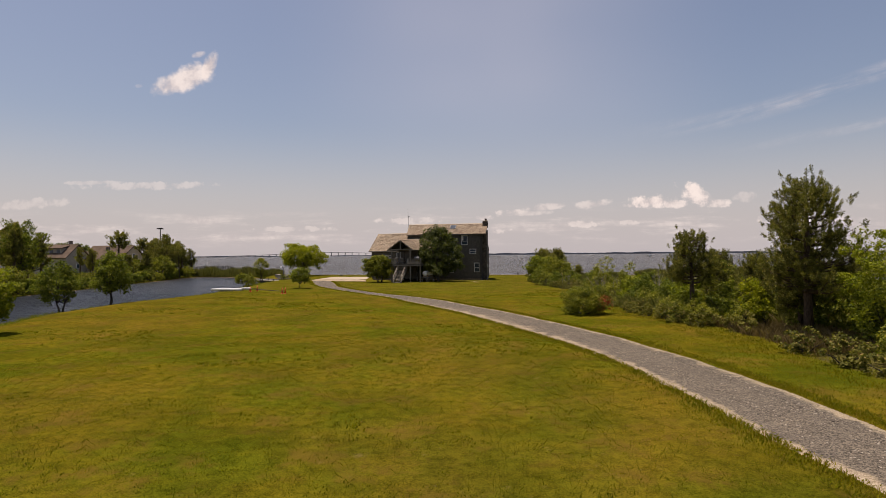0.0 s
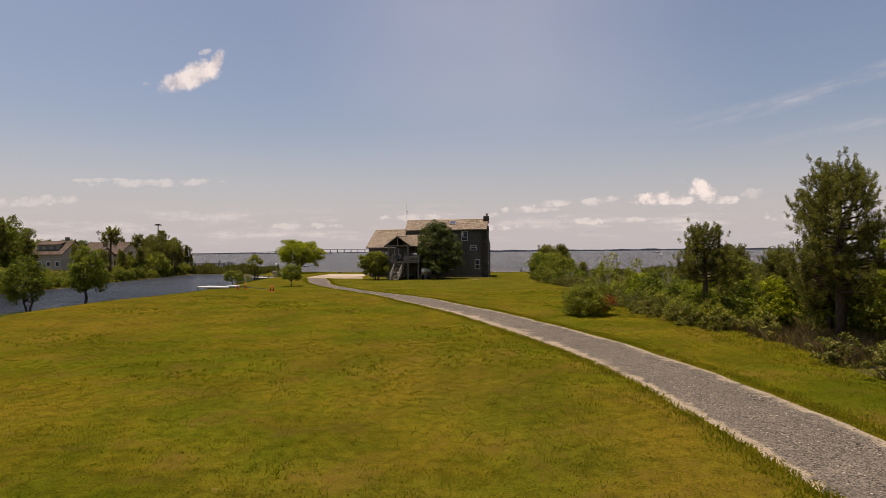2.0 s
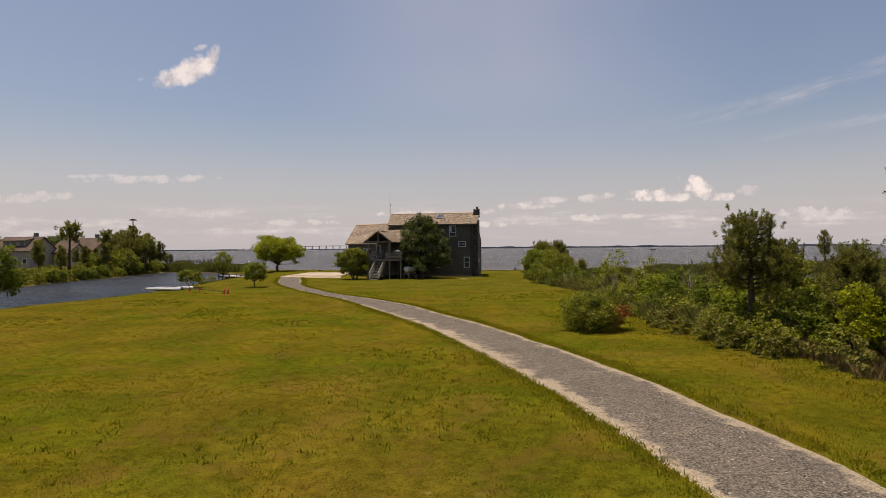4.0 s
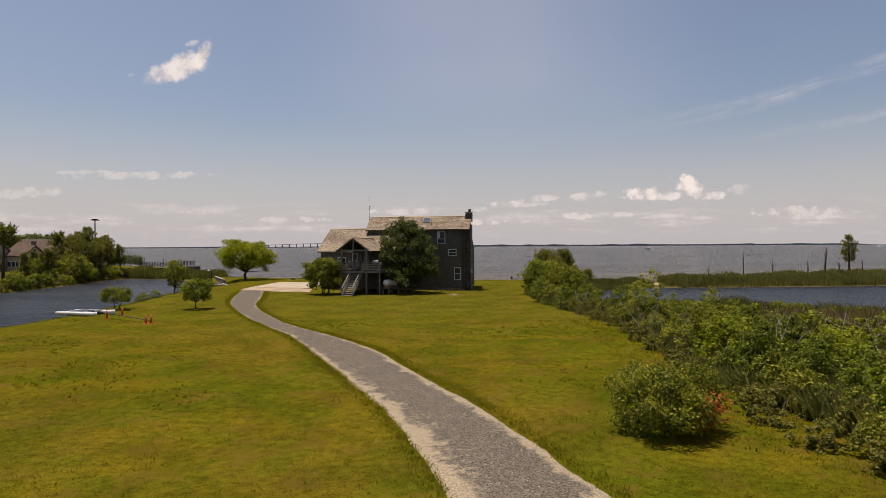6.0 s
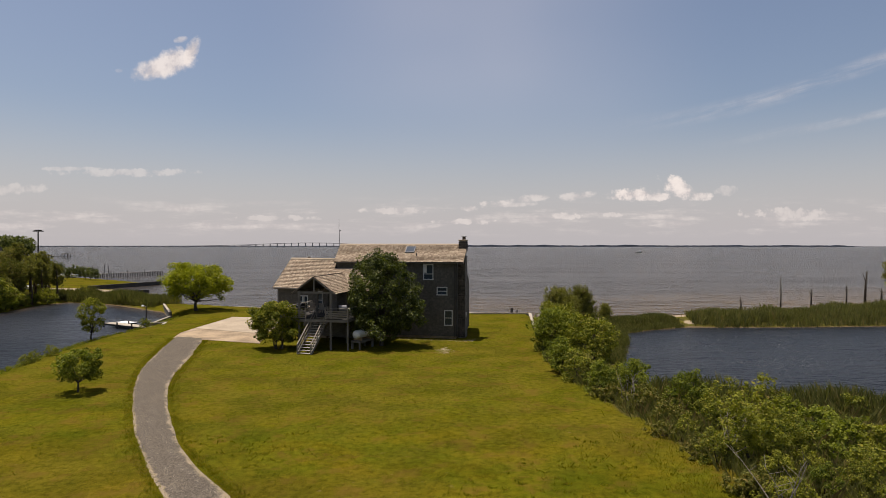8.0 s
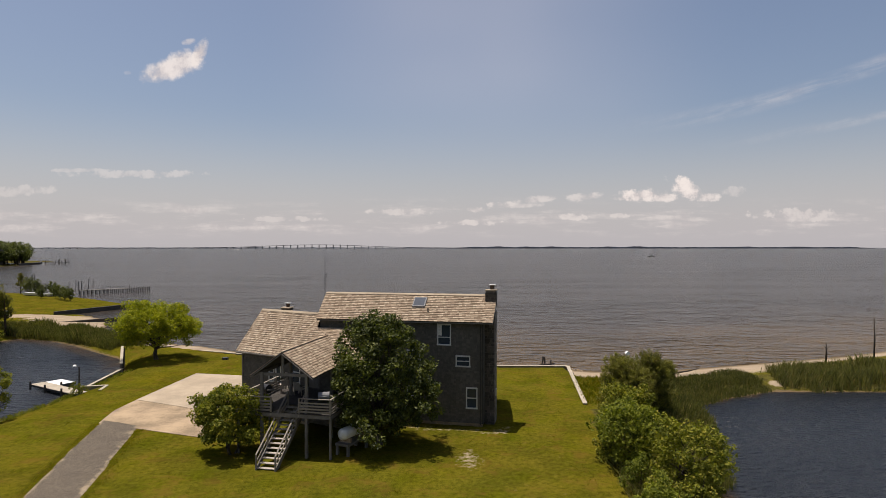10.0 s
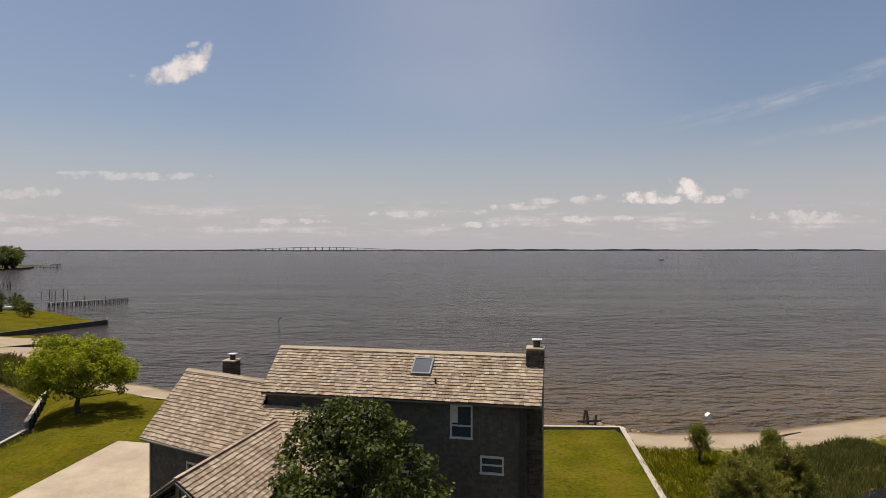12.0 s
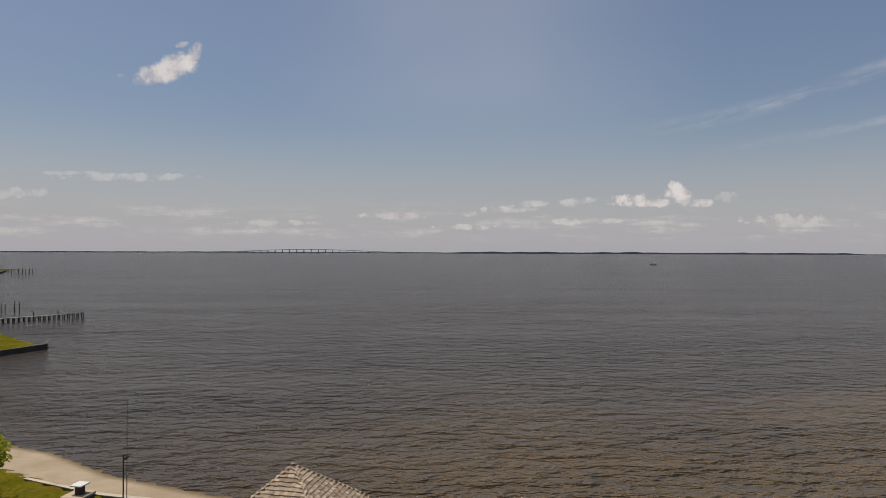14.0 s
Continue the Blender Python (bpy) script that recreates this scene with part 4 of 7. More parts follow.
def roof_plane(name, p, along, upslope, length, run, label, single=None, cut=None, thick=0.09, limit=300):
    """A boarded slope from its lower left corner p, and shingles laid in courses. single: the span along it whose pieces stand alone."""
    along, upslope = Vector(along).normalized(), Vector(upslope).normalized()
    nrm = along.cross(upslope).normalized()
    m = Matrix((along, upslope, nrm)).transposed().to_4x4()
    m.translation = Vector(p)
    base = Geo()
    if cut:
        base.prism(cut, -thick, 0)
    else:
        base.box((0, 0, -thick), (length, run, 0))
    roof = part(name, base, M_DARK, house, label)
    roof.matrix_local = m
    roof.data.materials[0] = M_DARK
    rnd = random.Random(len(name) * 7 + int(length * 13))
    rest, alone = Geo(), []
    rows = int(run / EXPOSURE)
    poly = cut or [(0, 0), (length, 0), (length, run), (0, run)]
    px = np.array([c[0] for c in poly])
    for r in range(rows + 1):
        y = r * EXPOSURE - 0.03
        if y > run - 0.12:
            break
        # how far the course reaches within the outline
        ym = max(0.001, min(run - 0.001, y + 0.1))
        hits = []
        for (xa, ya), (xb, yb) in zip(poly, poly[1:] + poly[:1]):
            if (ya > ym) != (yb > ym):
                hits.append(xa + (xb - xa) * (ym - ya) / (yb - ya))
        if len(hits) < 2:
            continue
        x, end = min(hits) - 0.02, max(hits) + 0.02
        while x < end - 0.05:
            k = rnd.randrange(5)
            w = SHINGLE_WIDTHS[k]
            trimmed = x + w > end - 0.04
            if trimmed:
                w = end - x
            if w > 0.03:
                lift = 0.002 + rnd.uniform(0, 0.012)
                dy = rnd.uniform(-0.02, 0.02)
                tilt = 0.10 + rnd.uniform(-0.006, 0.012)
                sm = Matrix.Translation((x, y + dy, lift + 0.034)) @ Matrix.Rotation(-tilt, 4, "X") @ Matrix.Rotation(rnd.uniform(-0.012, 0.012), 4, "Z")
                if single and not trimmed and single[0] <= x <= single[1] and len(alone) < limit:
                    alone.append((k, sm))
                else:
                    src = shingle_mesh(w)
                    i = len(rest.v)
                    rest.v += [tuple(sm @ Vector(q)) for q in src.v]
                    rest.f += [tuple(i + j for j in q) for q in src.f]
            x += w
    if rest.v:
        tagged(part("shingle_bed", rest, M_ROOF, roof), kind="stuff")
    for k, sm in alone:
        LATER.append((SHINGLES[k], roof, sm))
    return roof


LATER = []
slope_len = math.hypot(RIDGE_Y + 0.45, RIDGE_Z - EAVE_Z)
up_main = (0, RIDGE_Y + 0.45, RIDGE_Z - EAVE_Z)
main_front = roof_plane("roof_slope", (-13.3, -0.45, EAVE_Z), (1, 0, 0), up_main, 13.65, slope_len, "weathered cedar shingle roof slope", (6.9, 13.6), [(0, 0), (13.65, 0), (13.65, slope_len), (-0.28, slope_len)])
roof_plane("roof_slope", (-0.55, BACK_Y + 0.4, BACK_Z - 0.28), (-1, 0, 0), (0, RIDGE_Y - BACK_Y - 0.4, RIDGE_Z - BACK_Z + 0.28), 13.0, math.hypot(RIDGE_Y - BACK_Y - 0.4, RIDGE_Z - BACK_Z + 0.28), "weathered cedar shingle roof slope")
w_along, w_in = WING.to_3x3() @ Vector((1, 0, 0)), WING.to_3x3() @ Vector((0, 1, 0))
wing_rise = WING_RIDGE - WING_EAVE
wing_run = math.hypot(WING_RIDGE_Y, wing_rise)
roof_plane("roof_slope", WING @ Vector((0, 0, WING_EAVE)), w_along, w_in * WING_RIDGE_Y + Vector((0, 0, wing_rise)), 13.0, wing_run, "weathered cedar shingle roof slope", (0.0, 4.5),
           [(0, 0), (13.0, 0), (6.66, wing_run * 0.656), (6.33, wing_run), (-0.15, wing_run)])
roof_plane("roof_slope", WING @ Vector((6.0, 6.15, WING_EAVE - 0.15)), -w_along, -w_in * (6.15 - WING_RIDGE_Y) + Vector((0, 0, wing_rise + 0.15)), 6.15, math.hypot(6.15 - WING_RIDGE_Y, wing_rise + 0.15), "weathered cedar shingle roof slope")
# the low slope in front of the tall block, hipped into the wing
roof_plane("roof_slope", (-13.3, -4.3, 5.05), (1, 0, 0), (0, 1, 0.5), 5.5, 4.293, "weathered cedar shingle roof slope", None, [(5.5, 0), (5.5, 4.293), (0, 4.293)])
# porch gable
PX, PZ, PE, PF = -12.05, 6.6, 5.07, -8.85
half = 2.12
pl = math.hypot(half, PZ - PE)
meet, top = -4.25, -1.04
roof_plane("porch_roof_slope", (PX + half, PF, PE), (0, 1, 0), (-half, 0, PZ - PE), meet - PF, pl, "weathered cedar shingle porch roof", (0.0, 4.5), [(0, 0), (meet - PF, 0), (top - PF, pl), (0, pl)])
meet, top = -2.2, -1.2
roof_plane("porch_roof_slope", (PX - half, meet, PE), (0, -1, 0), (half, 0, PZ - PE), meet - PF, pl, "weathered cedar shingle porch roof", None, [(0, 0), (meet - PF, 0), (meet - PF, pl), (meet - top, pl)])
for side in (-1, 1):
    for x in np.arange(-13.56, -0.55, 0.5):
        p, up = Vector((x, RIDGE_Y + side * 0.128, RIDGE_Z + 0.018)), (0, side * 0.56, 0.83)
        part("ridge_board", Geo().beam(p, p + Vector((0.495, 0, 0.003)), 0.2, 0.02, up), M_CONCRETE, house)
    for x in np.arange(-0.15, 6.0, 0.5):
        p, up = Vector((x, WING_RIDGE_Y + side * 0.13, WING_RIDGE - 0.004)), (0, side * 0.69, 0.72)
        part("ridge_board", Geo().beam(p, p + Vector((0.495, 0, 0.003)), 0.2, 0.02, up), M_CONCRETE, house).matrix_local = WING
for y in np.arange(PF, -1.5, 0.62):
    part("ridge_board", Geo().beam((PX, y, PZ + 0.075), (PX, y + 0.6, PZ + 0.08), 0.16, 0.016), M_ROOF, house)
part("valley_flashing", Geo().beam((PX + 0.03, -1.06, PZ + 0.09), (PX + 1.1, -2.62, PZ - 0.7), 0.09, 0.02), M_CONCRETE, house, "pale bent metal valley strip")
part("fascia", Geo().beam((-13.3, -0.43, EAVE_Z - 0.09), (0.35, -0.43, EAVE_Z - 0.07), 0.04, 0.08), M_TRIM, house)
part("fascia", Geo().beam((0, 0.02, WING_EAVE - 0.1), (6.4, 0.02, WING_EAVE - 0.1), 0.04, 0.15), M_TRIM, house).matrix_local = WING
part("gutter", Geo().tube([(0, -0.06, WING_EAVE - 0.06), (6.4, -0.06, WING_EAVE - 0.06)], [0.06, 0.06], 8), M_TRIM, house).matrix_local = WING
part("barge_board", Geo().beam((0.33, -0.45, EAVE_Z - 0.1), (0.33, RIDGE_Y, RIDGE_Z - 0.1), 0.05, 0.16), M_TRIM, house)
part("barge_board", Geo().beam((-13.28, -0.45, EAVE_Z - 0.1), (-13.54, RIDGE_Y, RIDGE_Z - 0.1), 0.05, 0.16), M_TRIM, house)
part("barge_board", Geo().beam((0.0, 0.0, WING_EAVE - 0.1), (-0.13, WING_RIDGE_Y, WING_RIDGE - 0.1), 0.05, 0.16), M_TRIM, house).matrix_local = WING

# skylight and vent pipe on the tall roof
tm = main_front.matrix_basis.copy()
sky_part = part("skylight", Geo().box((7.28, 1.55, 0.0), (7.36, 2.65, 0.17)).box((8.2, 1.55, 0.0), (8.28, 2.65, 0.17)).box((7.36, 1.55, 0.0), (8.2, 1.63, 0.17)).box((7.36, 2.57, 0.0), (8.2, 2.65, 0.17)), M_GRILLGREY, house, "grey-framed roof skylight")
sky_part.matrix_local = tm
part("pane", Geo().box((7.36, 1.63, 0.13), (8.2, 2.57, 0.15)), M_SKYGLASS, sky_part)
pipe_at = tm @ Vector((8.63, 1.0, 0))
part("vent_pipe", Geo().tube([pipe_at, pipe_at + Vector((0, 0, 0.34))], [0.05, 0.05], 10), M_BLACK, house, "short dark vent pipe")

# chimneys
def chimney(x0, x1, y0, y1, z0, z1, label):
    ch = part("chimney", Geo().box((x0, y0, z0), (x1, y1, z1 - 0.5)), M_STONE, house, label, bevel=0.03)
    part("crown", Geo().box((x0 - 0.05, y0 - 0.05, z1 - 0.5), (x1 + 0.05, y1 + 0.05, z1 - 0.38)), M_CONCRETE, ch, "pale mortar crown", bevel=0.03)
    rnd = random.Random(int(abs(x0) * 10))
    z = max(z0, z1 - 1.75)
    while z < z1 - 0.62:
        h = rnd.uniform(0.11, 0.19)
        for a0, a1, fixed, along_x, sign in ((x0, x1, y0, True, -1), (x0, x1, y1, True, 1), (y0, y1, x0, False, -1), (y0, y1, x1, False, 1)):
            a = a0
            while a < a1 - 0.03:
                w = min(rnd.uniform(0.14, 0.34), a1 - a)
                d = rnd.uniform(0.015, 0.045)
                lo, hi = min(fixed, fixed + sign * d), max(fixed, fixed + sign * d)
                box = ((a + 0.012, lo, z + 0.012), (a + w - 0.012, hi, z + h)) if along_x else ((lo, a + 0.012, z + 0.012), (hi, a + w - 0.012, z + h))
                part("stone", Geo().box(*box), M_STONEPIECE, ch)
                a += w
        z += h + 0.012
    cx, cy = x0 + (x1 - x0) * 0.6, (y0 + y1) / 2
    part("flue", Geo().tube([(cx, cy, z1 - 0.4), (cx, cy, z1 - 0.06)], [0.17, 0.17], 12), M_FARROOF, ch, "clay flue")
    part("flue_cap", Geo().box((cx - 0.24, cy - 0.24, z1 - 0.05), (cx + 0.24, cy + 0.24, z1)), M_FRAME, ch, "flat pale rain cap", bevel=0.01)


chimney(-0.44, 0.34, 1.5, 2.3, 8.8, 10.42, "stone-faced chimney head")
rb, g = random.Random(9), Geo()
z = 0.05
while z < 8.2:
    h, a = rb.uniform(0.14, 0.26), -0.4
    while a < 0.31:
        w = min(rb.uniform(0.16, 0.4), 0.34 - a)
        g.box((a + 0.012, 0.75 - rb.uniform(0.015, 0.05), z + 0.012), (a + w - 0.012, 0.76, z + h))
        a += w
    z += h + 0.01
tagged(part("breast_stone_face", g, M_STONEPIECE, house, "rough stone facing"), kind="stuff")
part("chimney_breast", Geo().box((-0.4, 0.75, 0.0), (0.34, 2.2, 8.4)), M_STONE, house, "tall stone chimney breast", bevel=0.03)
chimney(-19.68, -18.92, 6.45, 7.2, 0.0, 8.2, "stone-faced chimney behind the lower roof")

# mast at the left gable of the tall block
mast = part("antenna_mast", Geo().tube([(-13.75, RIDGE_Y + 0.1, 7.9), (-13.75, RIDGE_Y + 0.1, 11.15)], [0.022, 0.018], 8), M_BLACK, house, "thin dark antenna mast")
part("whip", Geo().tube([(-13.95, RIDGE_Y + 0.5, 8.2), (-13.95, RIDGE_Y + 0.5, 12.6)], [0.014, 0.008], 6), M_BLACK, mast)
part("sensor", Geo().tube([(-13.75, RIDGE_Y + 0.1, 11.0), (-13.6, RIDGE_Y + 0.1, 11.1)], [0.02, 0.05], 6), M_BLACK, mast)

# turret on the bay side with a four-sided roof
TX, TY, TH = -12.85, 11.7, 2.6
part("turret_wall", Geo().box((TX - 1.5, BACK_Y, 0.0), (TX + 1.5, TY + 1.5, 5.6)), M_SIDING, house, "shingled bay-side turret")
for q in range(4):
    a = math.radians(90 * q)
    c = Vector((TX, TY, 0))
    along = Vector((math.cos(a), math.sin(a), 0))
    inw = Vector((-math.sin(a), math.cos(a), 0))
    run = math.hypot(TH, 2.18)
    p0 = c - along * TH - inw * TH + Vector((0, 0, 5.49))
    roof_plane("turret_roof_slope", p0, along, inw * TH + Vector((0, 0, 2.18)), 2 * TH, run, "four-sided shingle turret roof", None, [(0, 0), (2 * TH, 0), (TH, run)])
part("finial", Geo().tube([(TX, TY, 7.6), (TX, TY, 7.76)], [0.08, 0.02], 8), M_METAL, house)

# porch deck with stair
DECK_Z = 2.82
PORCH_X0, PORCH_X1, PORCH_Y = -15.2, -8.7, -8.95
deck = part("deck_frame", Geo().box((PORCH_X0, PORCH_Y + 0.02, DECK_Z - 0.28), (PORCH_X1, PORCH_Y + 0.08, DECK_Z - 0.04)).box((PORCH_X0, PORCH_Y, DECK_Z - 0.28), (PORCH_X0 + 0.06, -0.02, DECK_Z - 0.04))
            .box((PORCH_X1 - 0.06, PORCH_Y, DECK_Z - 0.28), (PORCH_X1, -0.02, DECK_Z - 0.04)).box((PORCH_X0, -4.5, DECK_Z - 0.25), (PORCH_X1, -4.4, DECK_Z - 0.045)), M_TRIM, house, "grey timber deck framing")
STAIR_X0, STAIR_X1, STAIR_TOP = -12.7, -10.9, -7.0
y = PORCH_Y
while y < -0.1:
    if y < STAIR_TOP:
        part("deck_board", Geo().box((PORCH_X0, y, DECK_Z - 0.04), (STAIR_X0, y + 0.142, DECK_Z)), M_DECKBOARD, deck)
        part("deck_board", Geo().box((STAIR_X1, y, DECK_Z - 0.04), (PORCH_X1, y + 0.142, DECK_Z)), M_DECKBOARD, deck)
    else:
        part("deck_board", Geo().box((PORCH_X0, y, DECK_Z - 0.04), (PORCH_X1, y + 0.142, DECK_Z)), M_DECKBOARD, deck)
    y += 0.15
for x, top_z in ((-10.4, PE + 0.25), (-13.45, PE + 0.25)):
    for yy in (PORCH_Y + 0.2, -4.6):
        part("post", Geo().box((x - 0.09, yy - 0.09, -0.2), (x + 0.09, yy + 0.09, top_z)), M_TRIM, deck, bevel=0.01)
for x in (PORCH_X0 + 0.1, PORCH_X1 - 0.1):
    for yy in (PORCH_Y + 0.2, -4.6):
        part("post", Geo().box((x - 0.07, yy - 0.07, -0.2), (x + 0.07, yy + 0.07, DECK_Z - 0.04)), M_TRIM, deck)
part("porch_beam", Geo().beam((-10.4, PF + 0.2, PE + 0.12), (-10.4, -0.1, PE + 0.12), 0.12, 0.2), M_TRIM, deck)
part("porch_beam", Geo().beam((-13.7, PF + 0.2, PE + 0.12), (-13.7, -0.1, PE + 0.12), 0.12, 0.2), M_TRIM, deck)
part("tie_beam", Geo().beam((PX - half + 0.25, PF + 0.2, PE + 0.1), (PX + half - 0.25, PF + 0.2, PE + 0.1), 0.12, 0.18), M_TRIM, deck)
part("king_post", Geo().beam((PX, PF + 0.2, PE + 0.18), (PX, PF + 0.2, PZ - 0.15), 0.14, 0.14, (0, 1, 0)), M_TRIM, deck)
for s in (-1, 1):
    part("rafter", Geo().beam((PX + s * half, PF + 0.03, PE - 0.08), (PX, PF + 0.03, PZ - 0.08), 0.06, 0.18, (0, 1, 0)), M_TRIM, deck)


def railing(a, b, parent, z, height=0.95, rails=4):
    a, b = Vector(a), Vector(b)
    n = max(1, int((b - a).length / 1.5))
    rail = part("railing", Geo().beam(a + Vector((0, 0, z + height)), b + Vector((0, 0, z + height)), 0.13, 0.04), M_RAIL, parent, "bleached timber railing")
    for k in range(rails):
        h = z + 0.12 + k * (height - 0.2) / rails
        part("slat", Geo().beam(a + Vector((0, 0, h)), b + Vector((0, 0, h)), 0.03, 0.1), M_RAIL, rail)
    for k in range(n + 1):
        p = a + (b - a) * (k / n)
        part("rail_post", Geo().box((p.x - 0.045, p.y - 0.045, z - 0.2), (p.x + 0.045, p.y + 0.045, z + height)), M_RAIL, rail)


railing((PORCH_X0 + 0.05, PORCH_Y + 0.05, 0), (STAIR_X0 - 0.05, PORCH_Y + 0.05, 0), house, DECK_Z)
railing((STAIR_X1 + 0.05, PORCH_Y + 0.05, 0), (PORCH_X1 - 0.05, PORCH_Y + 0.05, 0), house, DECK_Z)
railing((PORCH_X1 - 0.05, PORCH_Y + 0.1, 0), (PORCH_X1 - 0.05, -3.6, 0), house, DECK_Z)
railing((PORCH_X0 + 0.05, PORCH_Y + 0.1, 0), (PORCH_X0 + 0.05, -1.75, 0), house, DECK_Z)
stair = part("stair", Geo().beam((-12.5, STAIR_TOP, DECK_Z - 0.15), (-12.5, -11.25, -0.02), 0.06, 0.28).beam((-11.25, STAIR_TOP, DECK_Z - 0.15), (-11.25, -11.25, -0.02), 0.06, 0.28), M_TRIM, house, "steep timber porch stair")
for k in range(14):
    f = (k + 0.5) / 14
    yy, zz = -11.25 + f * (STAIR_TOP + 11.25), f * DECK_Z
    part("tread", Geo().box((-12.47, yy - 0.13, zz - 0.04), (-11.28, yy + 0.13, zz)), M_STEPS, stair, "bleached tread")
for x in (-12.5, -11.25):
    hr = part("handrail", Geo().beam((x, STAIR_TOP, DECK_Z + 0.85), (x, -11.25, 0.9), 0.09, 0.05), M_RAIL, stair, "bleached handrail")
    part("lower_rail", Geo().beam((x, STAIR_TOP, DECK_Z + 0.4), (x, -11.25, 0.45), 0.04, 0.09), M_RAIL, stair)
    for k in range(4):
        f = k / 3
        yy, zz = -11.25 + f * (STAIR_TOP + 11.25), f * DECK_Z
        part("stair_post", Geo().box((x - 0.045, yy - 0.045, zz - 0.2), (x + 0.045, yy + 0.045, zz + 0.9)), M_RAIL, stair)


# ---- things on and beside the porch ----
def propane_tank():
    t = thing("propane_tank", HOUSE @ pose(-8.05, -6.9, 0, 0, 0, 74), "white horizontal propane tank on a timber cradle", "tank")
    r, L = 0.38, 1.9
    xs = [-L / 2 - 0.28, -L / 2 - 0.24, -L / 2 - 0.14, -L / 2, L / 2, L / 2 + 0.14, L / 2 + 0.24, L / 2 + 0.28]
    rs = [0.04, 0.2, 0.34, r, r, 0.34, 0.2, 0.04]
    part("shell", Geo().tube([(x, 0, 1.35) for x in xs], rs, 24), M_TANK, t, "", True)
    part("dome", Geo().tube([(0.1, 0, 1.75), (0.1, 0, 1.98), (0.1, 0, 2.02)], [0.2, 0.2, 0.1], 14), M_TANK, t)
    for x in (-0.7, 0.7):
        part("saddle", Geo().box((x - 0.1, -0.42, 0.78), (x + 0.1, 0.42, 1.06)), M_CONCRETE_SANDY, t, "block saddle", bevel=0.02)
    part("cradle", Geo().box((-1.15, -0.5, 0.62), (1.15, 0.5, 0.78)), M_TRIM, t, bevel=0.01)
    for x in (-1.0, 1.0):
        for yy in (-0.42, 0.42):
            part("leg", Geo().box((x - 0.08, yy - 0.08, -0.1), (x + 0.08, yy + 0.08, 0.62)), M_TRIM, t)


def grill(m, colour, label):
    g = thing("barbecue_grill", m, label, "grill")
    part("firebox", Geo().tube([(-0.35, 0, 0.85), (0.35, 0, 0.85)], [0.24, 0.24], 14), colour, g)
    part("lid", Geo().tube([(-0.36, 0, 0.92), (0.36, 0, 0.92)], [0.27, 0.27], 14), colour, g)
    part("lid_handle", Geo().beam((-0.2, -0.29, 0.95), (0.2, -0.29, 0.95), 0.03, 0.03), M_METAL, g)
    part("side_shelf", Geo().box((0.38, -0.2, 0.86), (0.7, 0.2, 0.9)), M_TRIM, g)
    for x in (-0.3, 0.3):
        for yy in (-0.16, 0.16):
            part("leg", Geo().tube([(x, yy, 0), (x, yy, 0.8)], [0.02, 0.02], 6), M_BLACK, g)


def deck_chair(m, label):
    c = thing("deck_chair", m, label, "chair", "chairs on the porch")
    for k in range(5):
        part("seat_slat", Geo().box((-0.26, -0.25 + k * 0.11, 0.38 - k * 0.02), (0.26, -0.16 + k * 0.11, 0.41 - k * 0.02)), M_STEPS, c)
    for k in range(5):
        part("back_slat", Geo().beam((-0.22 + k * 0.11, 0.27, 0.34), (-0.22 + k * 0.11, 0.5, 1.0), 0.09, 0.02, (0, 1, 0)), M_STEPS, c)
    for s in (-1, 1):
        part("armrest", Geo().box((s * 0.33 - 0.06, -0.32, 0.58), (s * 0.33 + 0.06, 0.35, 0.61)), M_STEPS, c)
        part("leg", Geo().box((s * 0.3 - 0.03, -0.3, 0), (s * 0.3 + 0.03, -0.22, 0.58)), M_STEPS, c)
        part("leg", Geo().box((s * 0.3 - 0.03, 0.22, 0), (s * 0.3 + 0.03, 0.3, 0.58)), M_STEPS, c)


propane_tank()
grill(HOUSE @ pose(-9.6, -7.9, DECK_Z, 0, 0, 20), M_GRILLGREY, "covered silver barbecue grill on the porch deck")
grill(HOUSE @ pose(-14.3, -6.6, DECK_Z, 0, 0, -30), M_BLACK, "black barbecue grill at the porch corner")
deck_chair(HOUSE @ pose(-14.2, -3.9, DECK_Z, 0, 0, 200), "pale weathered slatted deck chair on the shaded porch")
deck_chair(HOUSE @ pose(-12.9, -4.3, DECK_Z, 0, 0, 170), "pale weathered slatted deck chair on the shaded porch")


# ---- plants ----
def leaf_cloud(rng, centres, radii, per, size, flat=0.75, up=0.25, aspect=0.55):
    """Many small leaves round clump centres: corners and faces."""
    n = len(centres) * per
    c = np.repeat(np.asarray(centres, float), per, 0)
    r = np.repeat(np.asarray(radii, float), per)
    d = rng.normal(size=(n, 3))
    d /= np.linalg.norm(d, axis=1, keepdims=True)
    rad = r * rng.uniform(0.25, 1.0, n) ** 0.5
    p = c + d * rad[:, None] * np.array([1, 1, flat])
    nrm = d * 0.6 + rng.normal(size=(n, 3)) * 0.7 + np.array([0, 0, up * 2])
    nrm /= np.linalg.norm(nrm, axis=1, keepdims=True)
    a = np.cross(nrm, rng.normal(size=(n, 3)))
    a /= np.linalg.norm(a, axis=1, keepdims=True) + 1e-9
    b = np.cross(nrm, a)
    s = (size * rng.uniform(0.6, 1.35, n))[:, None]
    v = np.stack([p - a * s, p - b * s * aspect + nrm * s * 0.1, p + a * s, p + b * s * aspect + nrm * s * 0.1], 1).reshape(-1, 3)
    return v, np.arange(n * 4).reshape(-1, 4)


